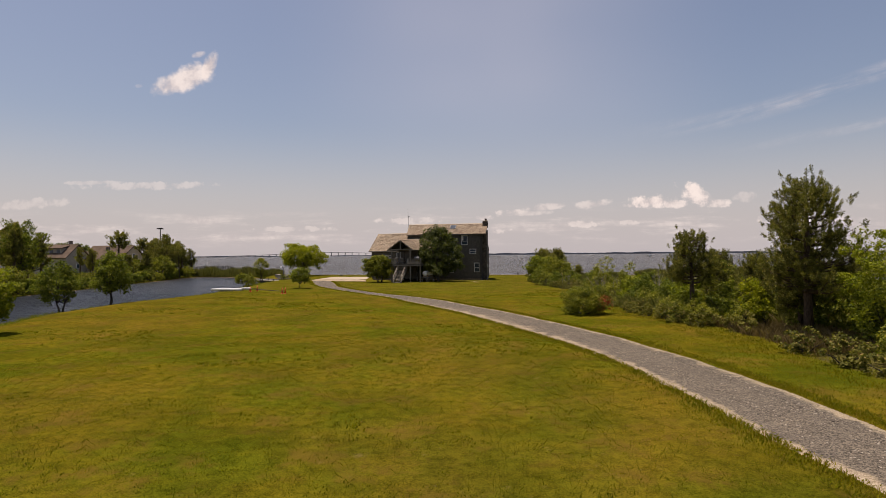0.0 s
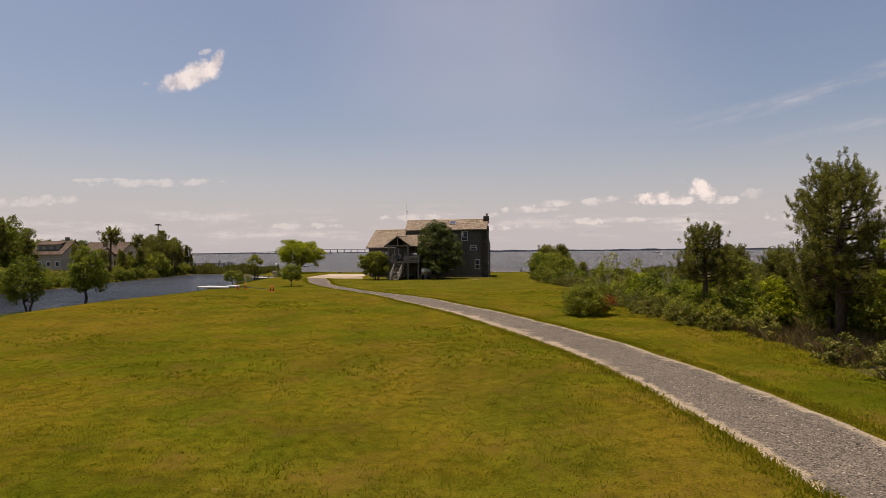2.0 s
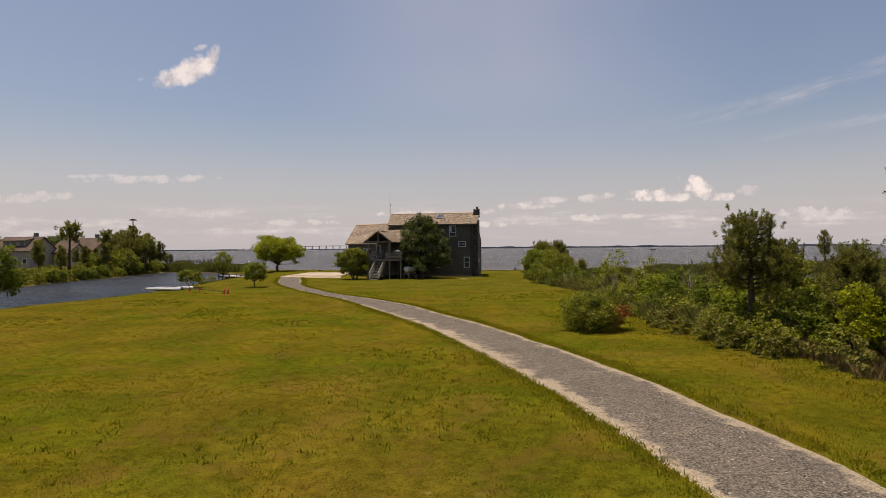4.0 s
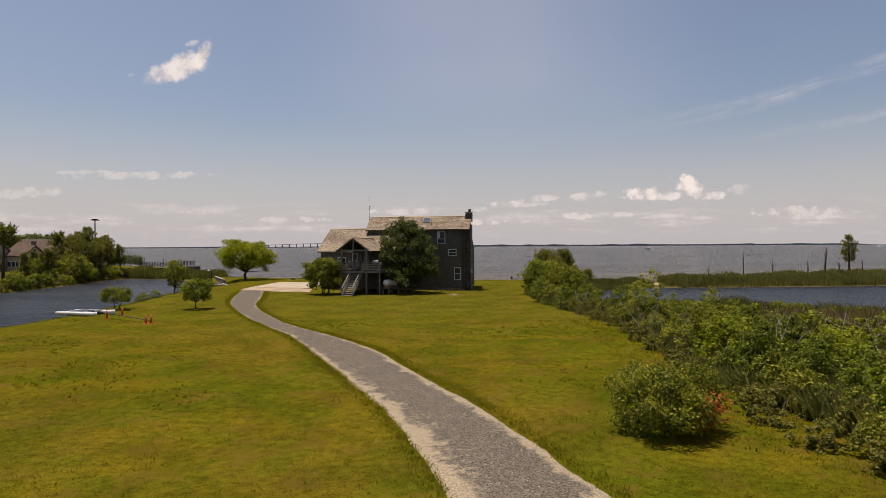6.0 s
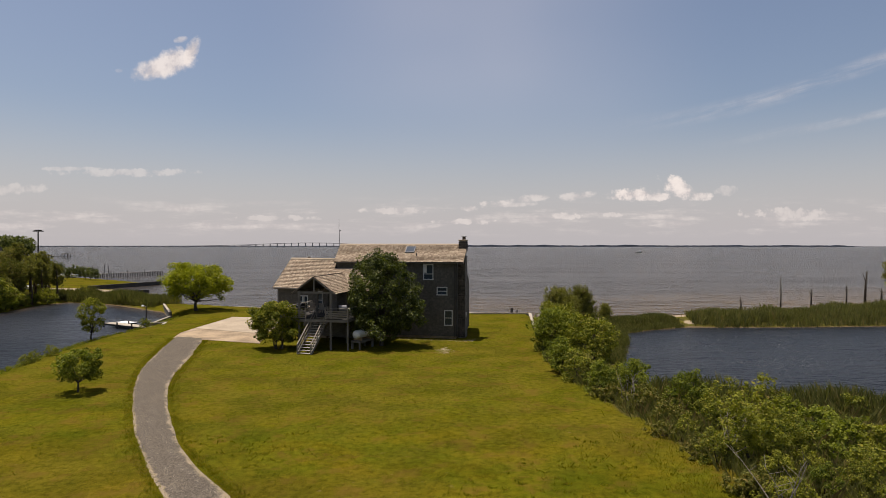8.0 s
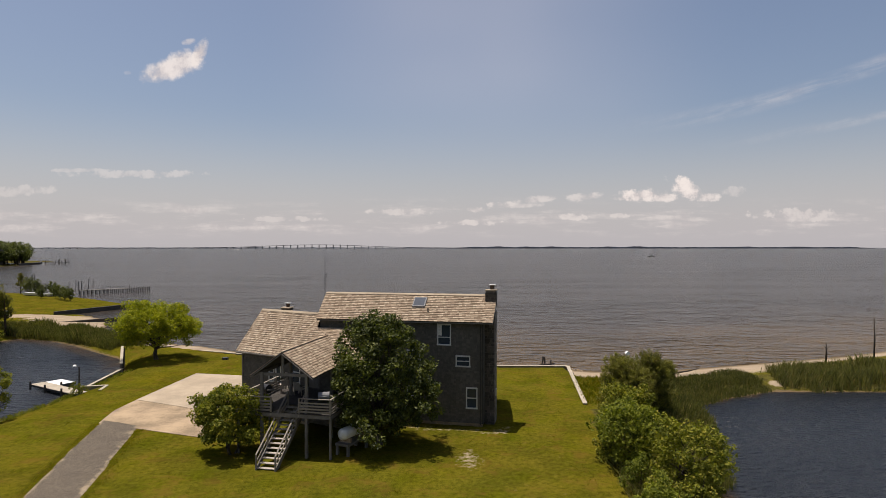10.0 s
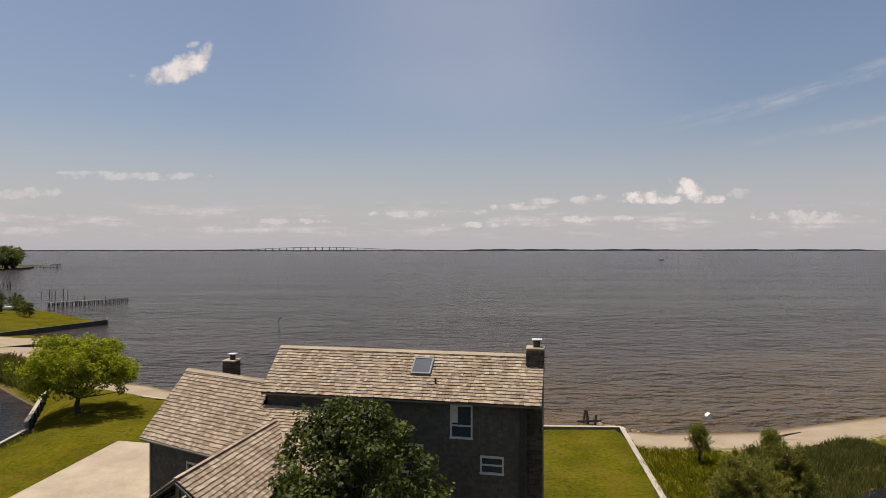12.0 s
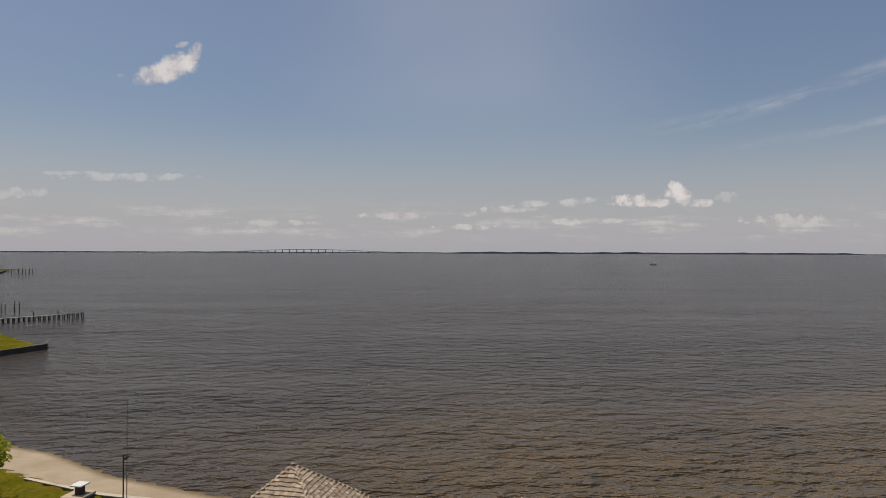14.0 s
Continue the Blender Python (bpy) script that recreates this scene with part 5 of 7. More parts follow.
def crown_points(rng, n, centre, radii, bottom=-0.7, rough=0.22, hollow=0.45):
    out = []
    seed = rng.uniform(0, 99)
    while len(out) < n:
        d = rng.normal(size=3)
        d /= np.linalg.norm(d)
        if d[2] < bottom:
            continue
        bulge = 1 + rough * 2 * noise.noise(Vector((d[0] * 1.7 + seed, d[1] * 1.7, d[2] * 1.7)))
        out.append(np.array(centre) + d * np.array(radii) * bulge * rng.uniform(hollow, 1.0) ** 0.6)
    return np.array(out)


def limbs(rng, g, foot, fork, tips, r0, n):
    """A trunk and limbs that reach for the tips."""
    foot, fork = Vector(foot), Vector(fork)
    mid = (foot + fork) / 2 + Vector(rng.normal(size=3) * 0.12 * (fork - foot).length * 0.5)
    g.tube([foot - Vector((0, 0, 0.15)), foot + (mid - foot) * 0.15, mid, fork], [r0 * 1.5, r0 * 1.1, r0 * 0.9, r0 * 0.75], 9)
    for k in rng.choice(len(tips), min(n, len(tips)), replace=False):
        t = Vector(tips[k])
        bend = fork + (t - fork) * 0.5 + Vector((*(rng.normal(size=2) * 0.25), 0.15 * (t - fork).length * rng.uniform(-0.4, 1)))
        g.tube([fork, fork + (bend - fork) * 0.5 + Vector((0, 0, 0.05)), bend, t], [r0 * 0.5, r0 * 0.36, r0 * 0.22, r0 * 0.06], 6, False)


def tree(name, at, label, height, radii, centre_z, leaf_mat, seed, clumps=150, per=60, leaf=0.09, trunk=0.14, fork_z=None, bottom=-0.75, clump_r=0.55, group="", lean=(0, 0), stems=1, hollow=0.45, category="tree", rough=0.22, n_limbs=16, taper=0.0):
    rng = np.random.default_rng(seed)
    x, y = at
    t = thing(name, pose(x, y, ground_z(x, y)), label, category, group)
    pts = crown_points(rng, clumps, (lean[0], lean[1], centre_z), radii, bottom, rough, hollow)
    pts[:, :2] *= (1 - taper * np.clip((pts[:, 2] - centre_z + radii[2] * 0.35) / (radii[2] * 1.35), 0, 1))[:, None]
    pts[:, 2] = np.minimum(pts[:, 2], height - clump_r * 0.5)
    fork_z = fork_z or max(0.3, centre_z - radii[2] * 0.75)
    g = Geo()
    for k in range(stems):
        off = Vector((0, 0, 0)) if stems == 1 else Vector((0.25 * math.cos(k * 2.4), 0.25 * math.sin(k * 2.4), 0))
        end = Vector((lean[0] * 0.5, lean[1] * 0.5, fork_z)) + off * (2.2 if stems > 1 else 0)
        limbs(rng, g, off, end, pts, trunk, n_limbs // stems)
    part("trunk", g, M_BARK, t, "dark forked trunk and limbs", True)
    v, f = leaf_cloud(rng, pts, rng.uniform(0.6, 1.25, len(pts)) * clump_r, per, leaf)
    part("crown", fast_mesh("crown", v, f, leaf_mat), None, t)
    return t


def pine(name, at, label, height, width, seed, bare=0.3, tufts=420, group="", per=48, needle=0.22, step=1.0):
    """A young loblolly pine: upswept whorls ending in needle brushes."""
    rng = np.random.default_rng(seed)
    x, y = at
    t = thing(name, pose(x, y, ground_z(x, y)), label, "tree", group)
    g = Geo()
    lean = rng.normal(size=2) * 0.12
    r0 = 0.02 * height + 0.03
    g.tube([(0, 0, -0.15), (lean[0] * 0.3, lean[1] * 0.3, height * 0.35), (lean[0], lean[1], height * 0.7), (lean[0], lean[1], height * 0.97)], [r0 * 1.25, r0, r0 * 0.6, 0.02], 9)
    tips, ways = [], []
    z = height * bare
    while z < height * 0.94:
        f = (z / height - bare) / (1 - bare)
        reach = width / 2 * (0.8 + 0.2 * min(1, f / 0.2)) * (1 - 0.74 * f ** 1.7)
        for k in range(rng.integers(5, 8)):
            a = rng.uniform(0, 2 * math.pi)
            L = reach * rng.uniform(0.5, 1.0) * (1 + 0.3 * noise.noise(Vector((math.cos(a) * 1.4, math.sin(a) * 1.4, z * 0.9 + seed))))
            base = Vector((lean[0] * z / height, lean[1] * z / height, z))
            way = Vector((math.cos(a), math.sin(a), rng.uniform(0.05, 0.3) + 0.2 * f))
            mid, tip = base + way * L * 0.55 - Vector((0, 0, 0.05 * L)), base + way * L + Vector((0, 0, L * 0.12))
            g.tube([base, mid, tip], [r0 * 0.3 * (1 - f * 0.6) + 0.008, r0 * 0.17 + 0.005, 0.006], 5, False)
            m = max(4, int(L / 0.13 / step))
            for j in range(m):
                q = 0.4 + 0.6 * math.sqrt((j + rng.uniform(0, 1)) / m)
                p = base + (mid - base) * (q / 0.55) if q < 0.55 else mid + (tip - mid) * ((q - 0.55) / 0.45)
                side = Vector(rng.normal(size=3) * (0.15 + 0.08 * L))
                tips.append(p + side * (0.4 + q * 0.6))
                ways.append((way * 0.4 + side * 0.7 + Vector((0, 0, 1.0))).normalized())
        z += height * rng.uniform(0.026, 0.045) * step
    tips.append(Vector((lean[0], lean[1], height * 0.97))), ways.append(Vector((0, 0, 1)))
    part("trunk", g, M_BARK_PINE, t, "brown plated pine trunk with limbs", True)
    tips, ways = np.array([tuple(p) for p in tips]), np.array([tuple(w) for w in ways])
    n = len(tips) * per
    c, w = np.repeat(tips, per, 0), np.repeat(ways, per, 0)
    # needles stand out all round each upright shoot
    d = w * 0.5 + rng.normal(size=(n, 3)) * 0.55
    d /= np.linalg.norm(d, axis=1, keepdims=True)
    c = c + w * rng.uniform(-0.13, 0.17, (n, 1)) * needle / 0.2
    s = np.cross(d, rng.normal(size=(n, 3)))
    s /= np.linalg.norm(s, axis=1, keepdims=True)
    L = needle * 0.74 * rng.uniform(0.7, 1.2, (n, 1))
    wd = (0.0105 if step == 1.0 else 0.018) * needle / 0.2
    v = np.stack([c - s * wd, c + d * L * 0.6 - s * wd, c + d * L, c + d * L * 0.6 + s * wd], 1).reshape(-1, 3)
    part("crown", fast_mesh("crown", v, np.arange(n * 4).reshape(-1, 4), M_NEEDLE), None, t, "dark green needle brushes")
    return t


def blades(name, pts, heights, mat, label, category, seed, width=0.012, per=5, spread=0.08, lean=0.35):
    """Grass or reed tufts, joined, as one stand."""
    rng = np.random.default_rng(seed)
    n = len(pts) * per
    p = np.repeat(pts, per, 0) + np.concatenate([rng.normal(size=(n, 2)) * spread, np.zeros((n, 1))], 1)
    h = np.repeat(heights, per) * rng.uniform(0.6, 1.15, n)
    a = rng.uniform(0, 2 * np.pi, n)
    s = np.stack([np.cos(a), np.sin(a), np.zeros(n)], 1) * width * rng.uniform(0.7, 1.4, (n, 1))
    tip = np.concatenate([rng.normal(size=(n, 2)) * lean, np.ones((n, 1))], 1) * h[:, None]
    mid = tip * np.array([0.4, 0.4, 0.6])
    v = np.stack([p - s, p + s, p + mid + s * 0.7, p + tip], 1).reshape(-1, 3)
    ob = new(name, fast_mesh(name, v, np.arange(n * 4).reshape(-1, 4), mat))
    return tagged(ob, label, category, kind="stuff")


def scatter(rng, n, x0, x1, y0, y1):
    return rng.uniform(x0, x1, n), rng.uniform(y0, y1, n)


def on_ground(x, y):
    return np.stack([x, y, ground_height(x, y)], 1)


def clear_of_paving(x, y):
    road = ROAD_LEFT + ROAD_RIGHT[::-1]
    return ~(inside(x, y, road) | inside(x, y, [(-21.9, 122.4), (-21.9, 104), (-11, 100.3), (-9, 120)]) | inside(x, y, [(-12.5, 109), (-10, 94), (3, 100), (10, 102), (11, 114), (-10, 124)]))


rng = np.random.default_rng(3)
# lawn tufts, thickest where the camera flies low
for name_seed, n, box_, hh, ww, per in ((1, 22000, (-16, 17, 5, 34), 0.035, 0.009, 5), (2, 14000, (-28, 17, 30, 74), 0.04, 0.013, 4), (4, 7000, (-28, 18, 74, 126), 0.04, 0.018, 4)):
    x, y = scatter(rng, n, *box_)
    keep = clear_of_paving(x, y) & inside(x, y, LAWN)
    x, y = x[keep], y[keep]
    thick = np.array([noise.noise(Vector((a * 0.5, b * 0.5, 0))) for a, b in zip(x, y)])
    blades("grass_tufts", on_ground(x, y), hh * (1 + 0.8 * thick), M_BLADE, "short yellow-green grass blades on the lawn", "grass", name_seed, ww, per, 0.07)
# taller weeds in drifts
x, y = scatter(rng, 9000, -26, 15, 6, 75)
k = np.array([noise.noise(Vector((a * 0.13, b * 0.13, 4))) + 0.5 * noise.noise(Vector((a * 0.6, b * 0.6, 2))) for a, b in zip(x, y)]) > 0.34
k &= clear_of_paving(x, y) & inside(x, y, LAWN)
blades("weed_tufts", on_ground(x[k], y[k]), np.full(k.sum(), 0.10), M_BLADE, "taller weedy tufts in the lawn", "weeds", 8, 0.02, 6, 0.08, 0.5)
# rank grass where the lawn meets the scrub, the canal and the beach
x, y = scatter(rng, 5000, 12, 20, 8, 112)
k = (y < 72) & (np.abs(away(x, y, [(16.3, 8), (16, 28), (15.3, 40), (14.3, 52), (16, 66), (15, 75), (13.4, 90), (14.8, 100), (17, 110)])) < 1.3)
blades("verge_grass", on_ground(x[k], y[k]), np.full(k.sum(), 0.11), M_BLADE, "rank grass along the scrub edge", "grass", 9, 0.010, 8, 0.18, 0.5)
x, y = scatter(rng, 4000, -31.5, -26.5, 30, 126)
b_, i_ = shore_distance(x, y)
k = (i_ > 0) & (i_ < 1.6)
blades("bank_grass", on_ground(x[k], y[k]), np.full(k.sum(), 0.32), M_LEAF_SHRUB, "longer grass on the canal bank", "grass", 10, 0.02, 6, 0.12, 0.5)


x, y = scatter(rng, 900, 17.2, 21.5, 27, 38)
blades("dry_grass", on_ground(x, y), np.full(len(x), 0.6), M_DRY, "tall straw-coloured grass below the pines", "grass", 27, 0.008, 9, 0.16, 0.35)


# reeds
def reeds(line, wide, n, h, seed, label="tall green marsh reeds at the water's edge"):
    r = np.random.default_rng(seed)
    seg = [(a, b, math.hypot(b[0] - a[0], b[1] - a[1])) for a, b in zip(line, line[1:])]
    total = sum(s[2] for s in seg)
    out = []
    for a, b, L in seg:
        m = int(n * L / total)
        f = r.uniform(0, 1, m)
        nx, ny = (b[1] - a[1]) / L, -(b[0] - a[0]) / L
        o = r.uniform(-wide, wide, m)
        out.append(np.stack([a[0] + (b[0] - a[0]) * f + nx * o, a[1] + (b[1] - a[1]) * f + ny * o], 1))
    p = np.concatenate(out)
    z = np.maximum(ground_height(p[:, 0], p[:, 1]), WATER_Z - 0.1)
    hh = 0.8 * h * (1 + 0.9 * np.array([noise.noise(Vector((q[0] * 0.25, q[1] * 0.25, seed))) for q in p]))
    blades("reeds", np.concatenate([p, z[:, None]], 1), hh, M_REED, label, "reeds", seed, 0.019, 7, 0.2, 0.18)


reeds([(24.5, 110), (27.5, 115.5), (31, 118.4), (36.3, 120.2)], 1.6, 2400, 0.75, 21)
reeds([(40.0, 119.8), (48, 121.5), (60, 125), (80, 132), (110, 138), (160, 140)], 3.6, 9000, 1.3, 22)
reeds([(38.4, 119.3), (49.5, 118.6), (70, 120), (110, 123.5), (165, 123)], 1.9, 5000, 1.15, 28)
reeds([(55, 121.5), (90, 127), (130, 131), (165, 132)], 4.5, 4500, 1.1, 29)
reeds([(-37.5, 141.5), (-45, 147.5), (-52, 151.8), (-60, 154.5), (-68, 155)], 2.4, 5200, 1.7, 23)
reeds([(18.5, 96), (22, 106), (25, 111)], 1.5, 900, 1.3, 24)
reeds([(20.5, 93.5), (24.6, 104.3), (26.6, 111.8), (30.4, 114.8), (36.4, 117.8)], 0.8, 1500, 0.6, 30)
reeds([(20, 82), (30, 76), (45, 70), (70, 66)], 2.2, 3200, 1.5, 25)
x, y = scatter(rng, 1500, 16.5, 24, 110, 121)
k = (shore_distance(x, y)[1] > 0.5) & ~inside(x, y, LAWN)
blades("dune_grass", on_ground(x[k], y[k]), np.full(k.sum(), 0.3), M_BLADE, "loose grass behind the beach", "grass", 26, 0.025, 5, 0.15, 0.4)


# shrubs: a few built, then repeated
def shrub_kind(seed, label, w, h, mat, clumps=46, per=52, leaf=0.088):
    rng_ = np.random.default_rng(seed)
    t = thing("shrub", pose(0, 0, 0), label, "shrub", "shrubs along the pond")
    pts = crown_points(rng_, clumps, (0, 0, h * 0.45), (w / 2, w / 2, h * 0.5), -0.85, 0.46, 0.55)
    g = Geo()
    for k in range(5):
        tip = pts[rng_.integers(len(pts))]
        g.tube([(0.1 * math.cos(k), 0.1 * math.sin(k), -0.3), tuple(tip * np.array([0.5, 0.5, 0.55])), tuple(tip)], [0.05, 0.03, 0.008], 5, False)
    part("woody_base", g, M_BARK, t, "thin woody stems")
    v, f = leaf_cloud(rng_, pts, rng_.uniform(0.5, 1.25, len(pts)) * 0.38 * (h / 2.4) ** 0.5, per, leaf, 0.75, 0.45)
    part("crown", fast_mesh("crown", v, f, mat), None, t)
    return t


KINDS = [shrub_kind(31, "rounded green wax myrtle shrub in the thicket", 2.6, 2.5, M_LEAF_SHRUB),
         shrub_kind(32, "dense dark green shrub in the thicket", 2.4, 2.9, M_LEAF, 52),
         shrub_kind(33, "bright yellow-green young shrub in the thicket", 2.2, 2.7, M_LEAF_BRIGHT, 40, 46),
         shrub_kind(34, "low olive-green shrub beside the lawn", 2.2, 1.4, M_LEAF_OLIVE, 30, 48),
         shrub_kind(35, "tall ragged green shrub in the thicket", 2.6, 3.6, M_LEAF_SHRUB, 60),
         shrub_kind(36, "rounded green shrub far back in the scrub", 2.6, 2.6, M_LEAF_SHRUB, 44, 22, 0.14),
         shrub_kind(37, "dark green shrub overhanging the water", 2.5, 2.6, M_LEAF, 44, 22, 0.14)]
USED = set()


def put_shrub(kind, x, y, scale=1.0):
    m = pose(x, y, ground_z(x, y) - 0.05, 0, 0, (x * 97 + y * 57) % 360) @ Matrix.Scale(scale, 4)
    if kind not in USED:
        USED.add(kind)
        KINDS[kind].matrix_world = m
        return KINDS[kind]
    ob = copy_thing(KINDS[kind], m)
    ob.matrix_basis = m
    return ob


THICKET = [(17.0, 44), (15.7, 50), (16.0, 56), (17.4, 66), (16.2, 75), (14.8, 84), (14.6, 92), (16.2, 100), (18, 106), (21, 104), (20.5, 95), (18.6, 87), (21, 80), (30, 76), (40, 71), (60, 66), (60, 44), (30, 36), (24, 30), (20, 36)]
rs = random.Random(5)
placed = []
for _ in range(5000):
    x, y = rs.uniform(13, 56), rs.uniform(30, 108)
    if not bool(inside(np.array([x]), np.array([y]), THICKET)[0]):
        continue
    gap = 1.4 if x < 26 else 2.5
    if y > 77 and x > 19.0:
        continue
    if any((x - a) ** 2 + (y - b) ** 2 < gap * gap for a, b in placed):
        continue
    if (x - 19.5) ** 2 + (y - 31) ** 2 < 2.0 or (x - 17.4) ** 2 + (y - 39.9) ** 2 < 1.4:
        continue
    placed.append((x, y))
    edge = float(away(np.array([x]), np.array([y]), THICKET[:9])[0])
    if y > 76:
        kind, s = rs.choice([0, 0, 1, 3]), rs.uniform(0.7, 1.05)
    elif edge < 1.2:
        kind, s = rs.choice([0, 3, 3, 0]), rs.uniform(0.5, 0.75)
    else:
        kind, s = rs.choice([0, 0, 1, 2, 3, 1, 4]) if x < 22.5 else rs.choice([5, 6, 5]), rs.uniform(0.6, 1.05) * (1.15 if y < 40 else 0.68 if y > 58 and x > 19 else 1.0)
    put_shrub(kind, x, y, s)
# tangle of grass and dry stalks between the shrubs
ru = np.random.default_rng(19)
x, y = scatter(ru, 15000, 13.5, 46, 30, 108)
k = inside(x, y, THICKET) & ((y < 77) | (x < 19))
x, y = x[k], y[k]
blades("underbrush", on_ground(x, y), 0.5 + 0.4 * ru.random(len(x)), M_REED, "tall green grass tangled between the shrubs", "grass", 33, 0.010, 8, 0.25, 0.4)
x, y = x[::11] + 0.3, y[::11]
blades("dry_stalks", on_ground(x, y), 0.7 + 0.5 * ru.random(len(x)), M_DRY, "dry brown stalks standing in the scrub", "grass", 34, 0.007, 5, 0.25, 0.22)
x, y = scatter(ru, 1500, 15.6, 21, 35, 49)
k = inside(x, y, THICKET)
blades("long_grass", on_ground(x[k], y[k]), 0.75 + 0.4 * ru.random(k.sum()), M_REED, "long arching green grass among the shrubs", "grass", 35, 0.011, 10, 0.3, 0.35)
t = ru.uniform(1.5, 15.0, 7000)
edge_pts = np.array([catmull(ROAD_LEFT if q % 2 else ROAD_RIGHT, v) for q, v in enumerate(t)])
x = edge_pts[:, 0] + np.where(np.arange(len(t)) % 2, -1, 1) * (np.abs(ru.normal(size=len(t))) * 0.3 + 0.02)
blades("edge_grass", on_ground(x, edge_pts[:, 1]) + np.array([0, 0, 0.015]), 0.05 + 0.05 * ru.random(len(t)), M_BLADE, "ragged grass creeping over the driveway edges", "grass", 36, 0.012, 7, 0.1, 0.5)


def bare_bush(x, y, h, seed):
    """A leafless grey bush, forking twice."""
    r = np.random.default_rng(seed)
    b = thing("bare_bush", pose(x, y, ground_z(x, y), 0, 0, seed * 40), "leafless grey twiggy bush among the green shrubs", "shrub", "bare bushes in the thicket")
    g = Geo()
    for k in range(6):
        tip = Vector((*(r.normal(size=2) * 0.35), r.uniform(0.7, 1.0))) * h
        mid = tip * 0.5 + Vector(r.normal(size=3) * 0.06 * h)
        g.tube([(0, 0, -0.2), mid, tip], [0.03, 0.018, 0.006], 5, False)
        for f in (0.35, 0.6, 0.8):
            p = mid + (tip - mid) * f
            g.tube([p, p + Vector((*(r.normal(size=2) * 0.16), r.uniform(0.1, 0.3))) * h], [0.011, 0.004], 4, False)
    part("branchwork", g, M_RAIL, b, "pale dead wood")


for k, (x, y, h) in enumerate(((17.6, 57.5, 2.4), (19.4, 52, 2.9), (21.6, 48.5, 2.8), (17.2, 62, 2.2), (18.2, 68.5, 2.0), (23.5, 54, 2.8), (16.9, 77.5, 2.0), (20.6, 43.8, 2.6))):
    bare_bush(x, y, h, k + 1)
x, y = scatter(ru, 700, 25, 33, 55, 65)
blades("dead_reeds", on_ground(x, y), 1.3 + 0.7 * ru.random(len(x)), M_DRY, "pinkish-brown dead reeds in the wet scrub", "reeds", 37, 0.014, 8, 0.25, 0.14)
# the near strip below the pines
for x, y, k, s in ((17.2, 22, 3, 0.8), (17.0, 24.4, 3, 0.8), (17.4, 19.5, 3, 0.9), (18.6, 21, 0, 0.7), (19.2, 24.6, 0, 0.7), (17.0, 27.2, 3, 0.75), (17.6, 33.5, 3, 0.8), (16.6, 36.2, 3, 0.7), (18.6, 35.2, 0, 0.75), (20.5, 17, 1, 0.9),
                   (19.5, 37.5, 1, 0.85), (17.4, 42.0, 3, 0.7), (21.2, 33.2, 1, 0.9), (22.5, 29.5, 4, 1.1), (22.2, 25.5, 4, 1.15), (24.6, 27.5, 4, 1.25), (23.4, 22.4, 4, 1.1), (25.6, 24.2, 1, 1.3), (20.6, 27.6, 1, 0.8), (26.5, 31, 4, 1.2),
                   (18.3, 42.4, 2, 1.05), (19.6, 40.6, 4, 0.9), (21.5, 37, 2, 0.95), (28, 34, 4, 1.1), (27.5, 20, 4, 1.3), (22, 18.4, 0, 1.0), (16.2, 38.6, 0, 0.55), (18.3, 16, 3, 1.0), (19, 13, 0, 1.0), (22, 14, 4, 1.1)):
    put_shrub(k, x, y, s)

# the flowering bush in front of the thicket
fb = tree("flowering_bush", (11.45, 44.2), "rounded green bush with orange-red flowers on the lawn edge", 2.05, (1.7, 1.55, 1.1), 0.95, M_LEAF_SHRUB, 41, 110, 130, 0.055, 0.05, 0.2, -0.85, 0.4, stems=3, category="shrub")
v, f = leaf_cloud(np.random.default_rng(42), np.array([(0.95, -1.1, 1.0), (1.3, -0.7, 0.8), (0.8, -1.25, 0.6), (1.2, -0.95, 1.15), (1.55, -0.55, 1.0), (1.6, -0.5, 0.6)]), np.full(6, 0.38), 46, 0.055)
tagged(part("blossom", fast_mesh("blossom", v, f, M_FLOWER), None, fb, "orange-red flower heads"), kind="stuff")

pine("pine_tree", (19.5, 31.0), "tall loblolly pine with upswept needle brushes", 7.9, 5.6, 51, 0.3, per=72, needle=0.2)
pine("pine_tree", (17.4, 39.9), "young loblolly pine above the thicket", 5.7, 3.5, 52, 0.42, per=72, needle=0.19)
pine("pine_tree", (20.6, 33.6), "loblolly pine with bare lower limbs", 4.7, 3.0, 53, 0.3, per=60)
pine("pine_tree", (20.4, 43.0), "dark pine standing back in the thicket", 4.4, 3.0, 60, 0.25, per=50)
pine("pine_tree", (20.2, 37.6), "dark pine standing back in the thicket", 4.3, 2.6, 68, 0.25, per=50)
pine("pine_tree", (18.2, 103.5), "bushy pine at the end of the thicket", 4.9, 4.6, 54, 0.15, per=60, needle=0.27)
pine("pine_tree", (20.6, 105.2), "bushy pine at the end of the thicket", 5.0, 4.0, 55, 0.15, per=60, needle=0.27)
pine("pine_tree", (21.9, 117.7), "small young pine behind the beach", 2.5, 1.5, 56, 0.4, per=34, needle=0.2)
pine("pine_tree", (27.0, 118.0), "bushy young pine behind the beach", 1.9, 1.7, 57, 0.08, per=34, needle=0.2)
pine("pine_tree", (24.4, 115.0), "bushy young pine behind the beach", 1.7, 1.4, 59, 0.08, per=34, needle=0.2)
pine("pine_tree", (87.3, 148.4), "lone slender pine on the marsh", 8.2, 3.2, 58, 0.35, per=26, needle=0.3, step=1.3)
tree("bush_tree", (20.9, 27.3), "bright green sapling crowding the big pine", 5.4, (1.9, 1.8, 2.5), 2.9, M_LEAF_BRIGHT, 66, 120, 80, 0.07, 0.06, 0.6, -0.95, 0.4, stems=3, rough=0.4)
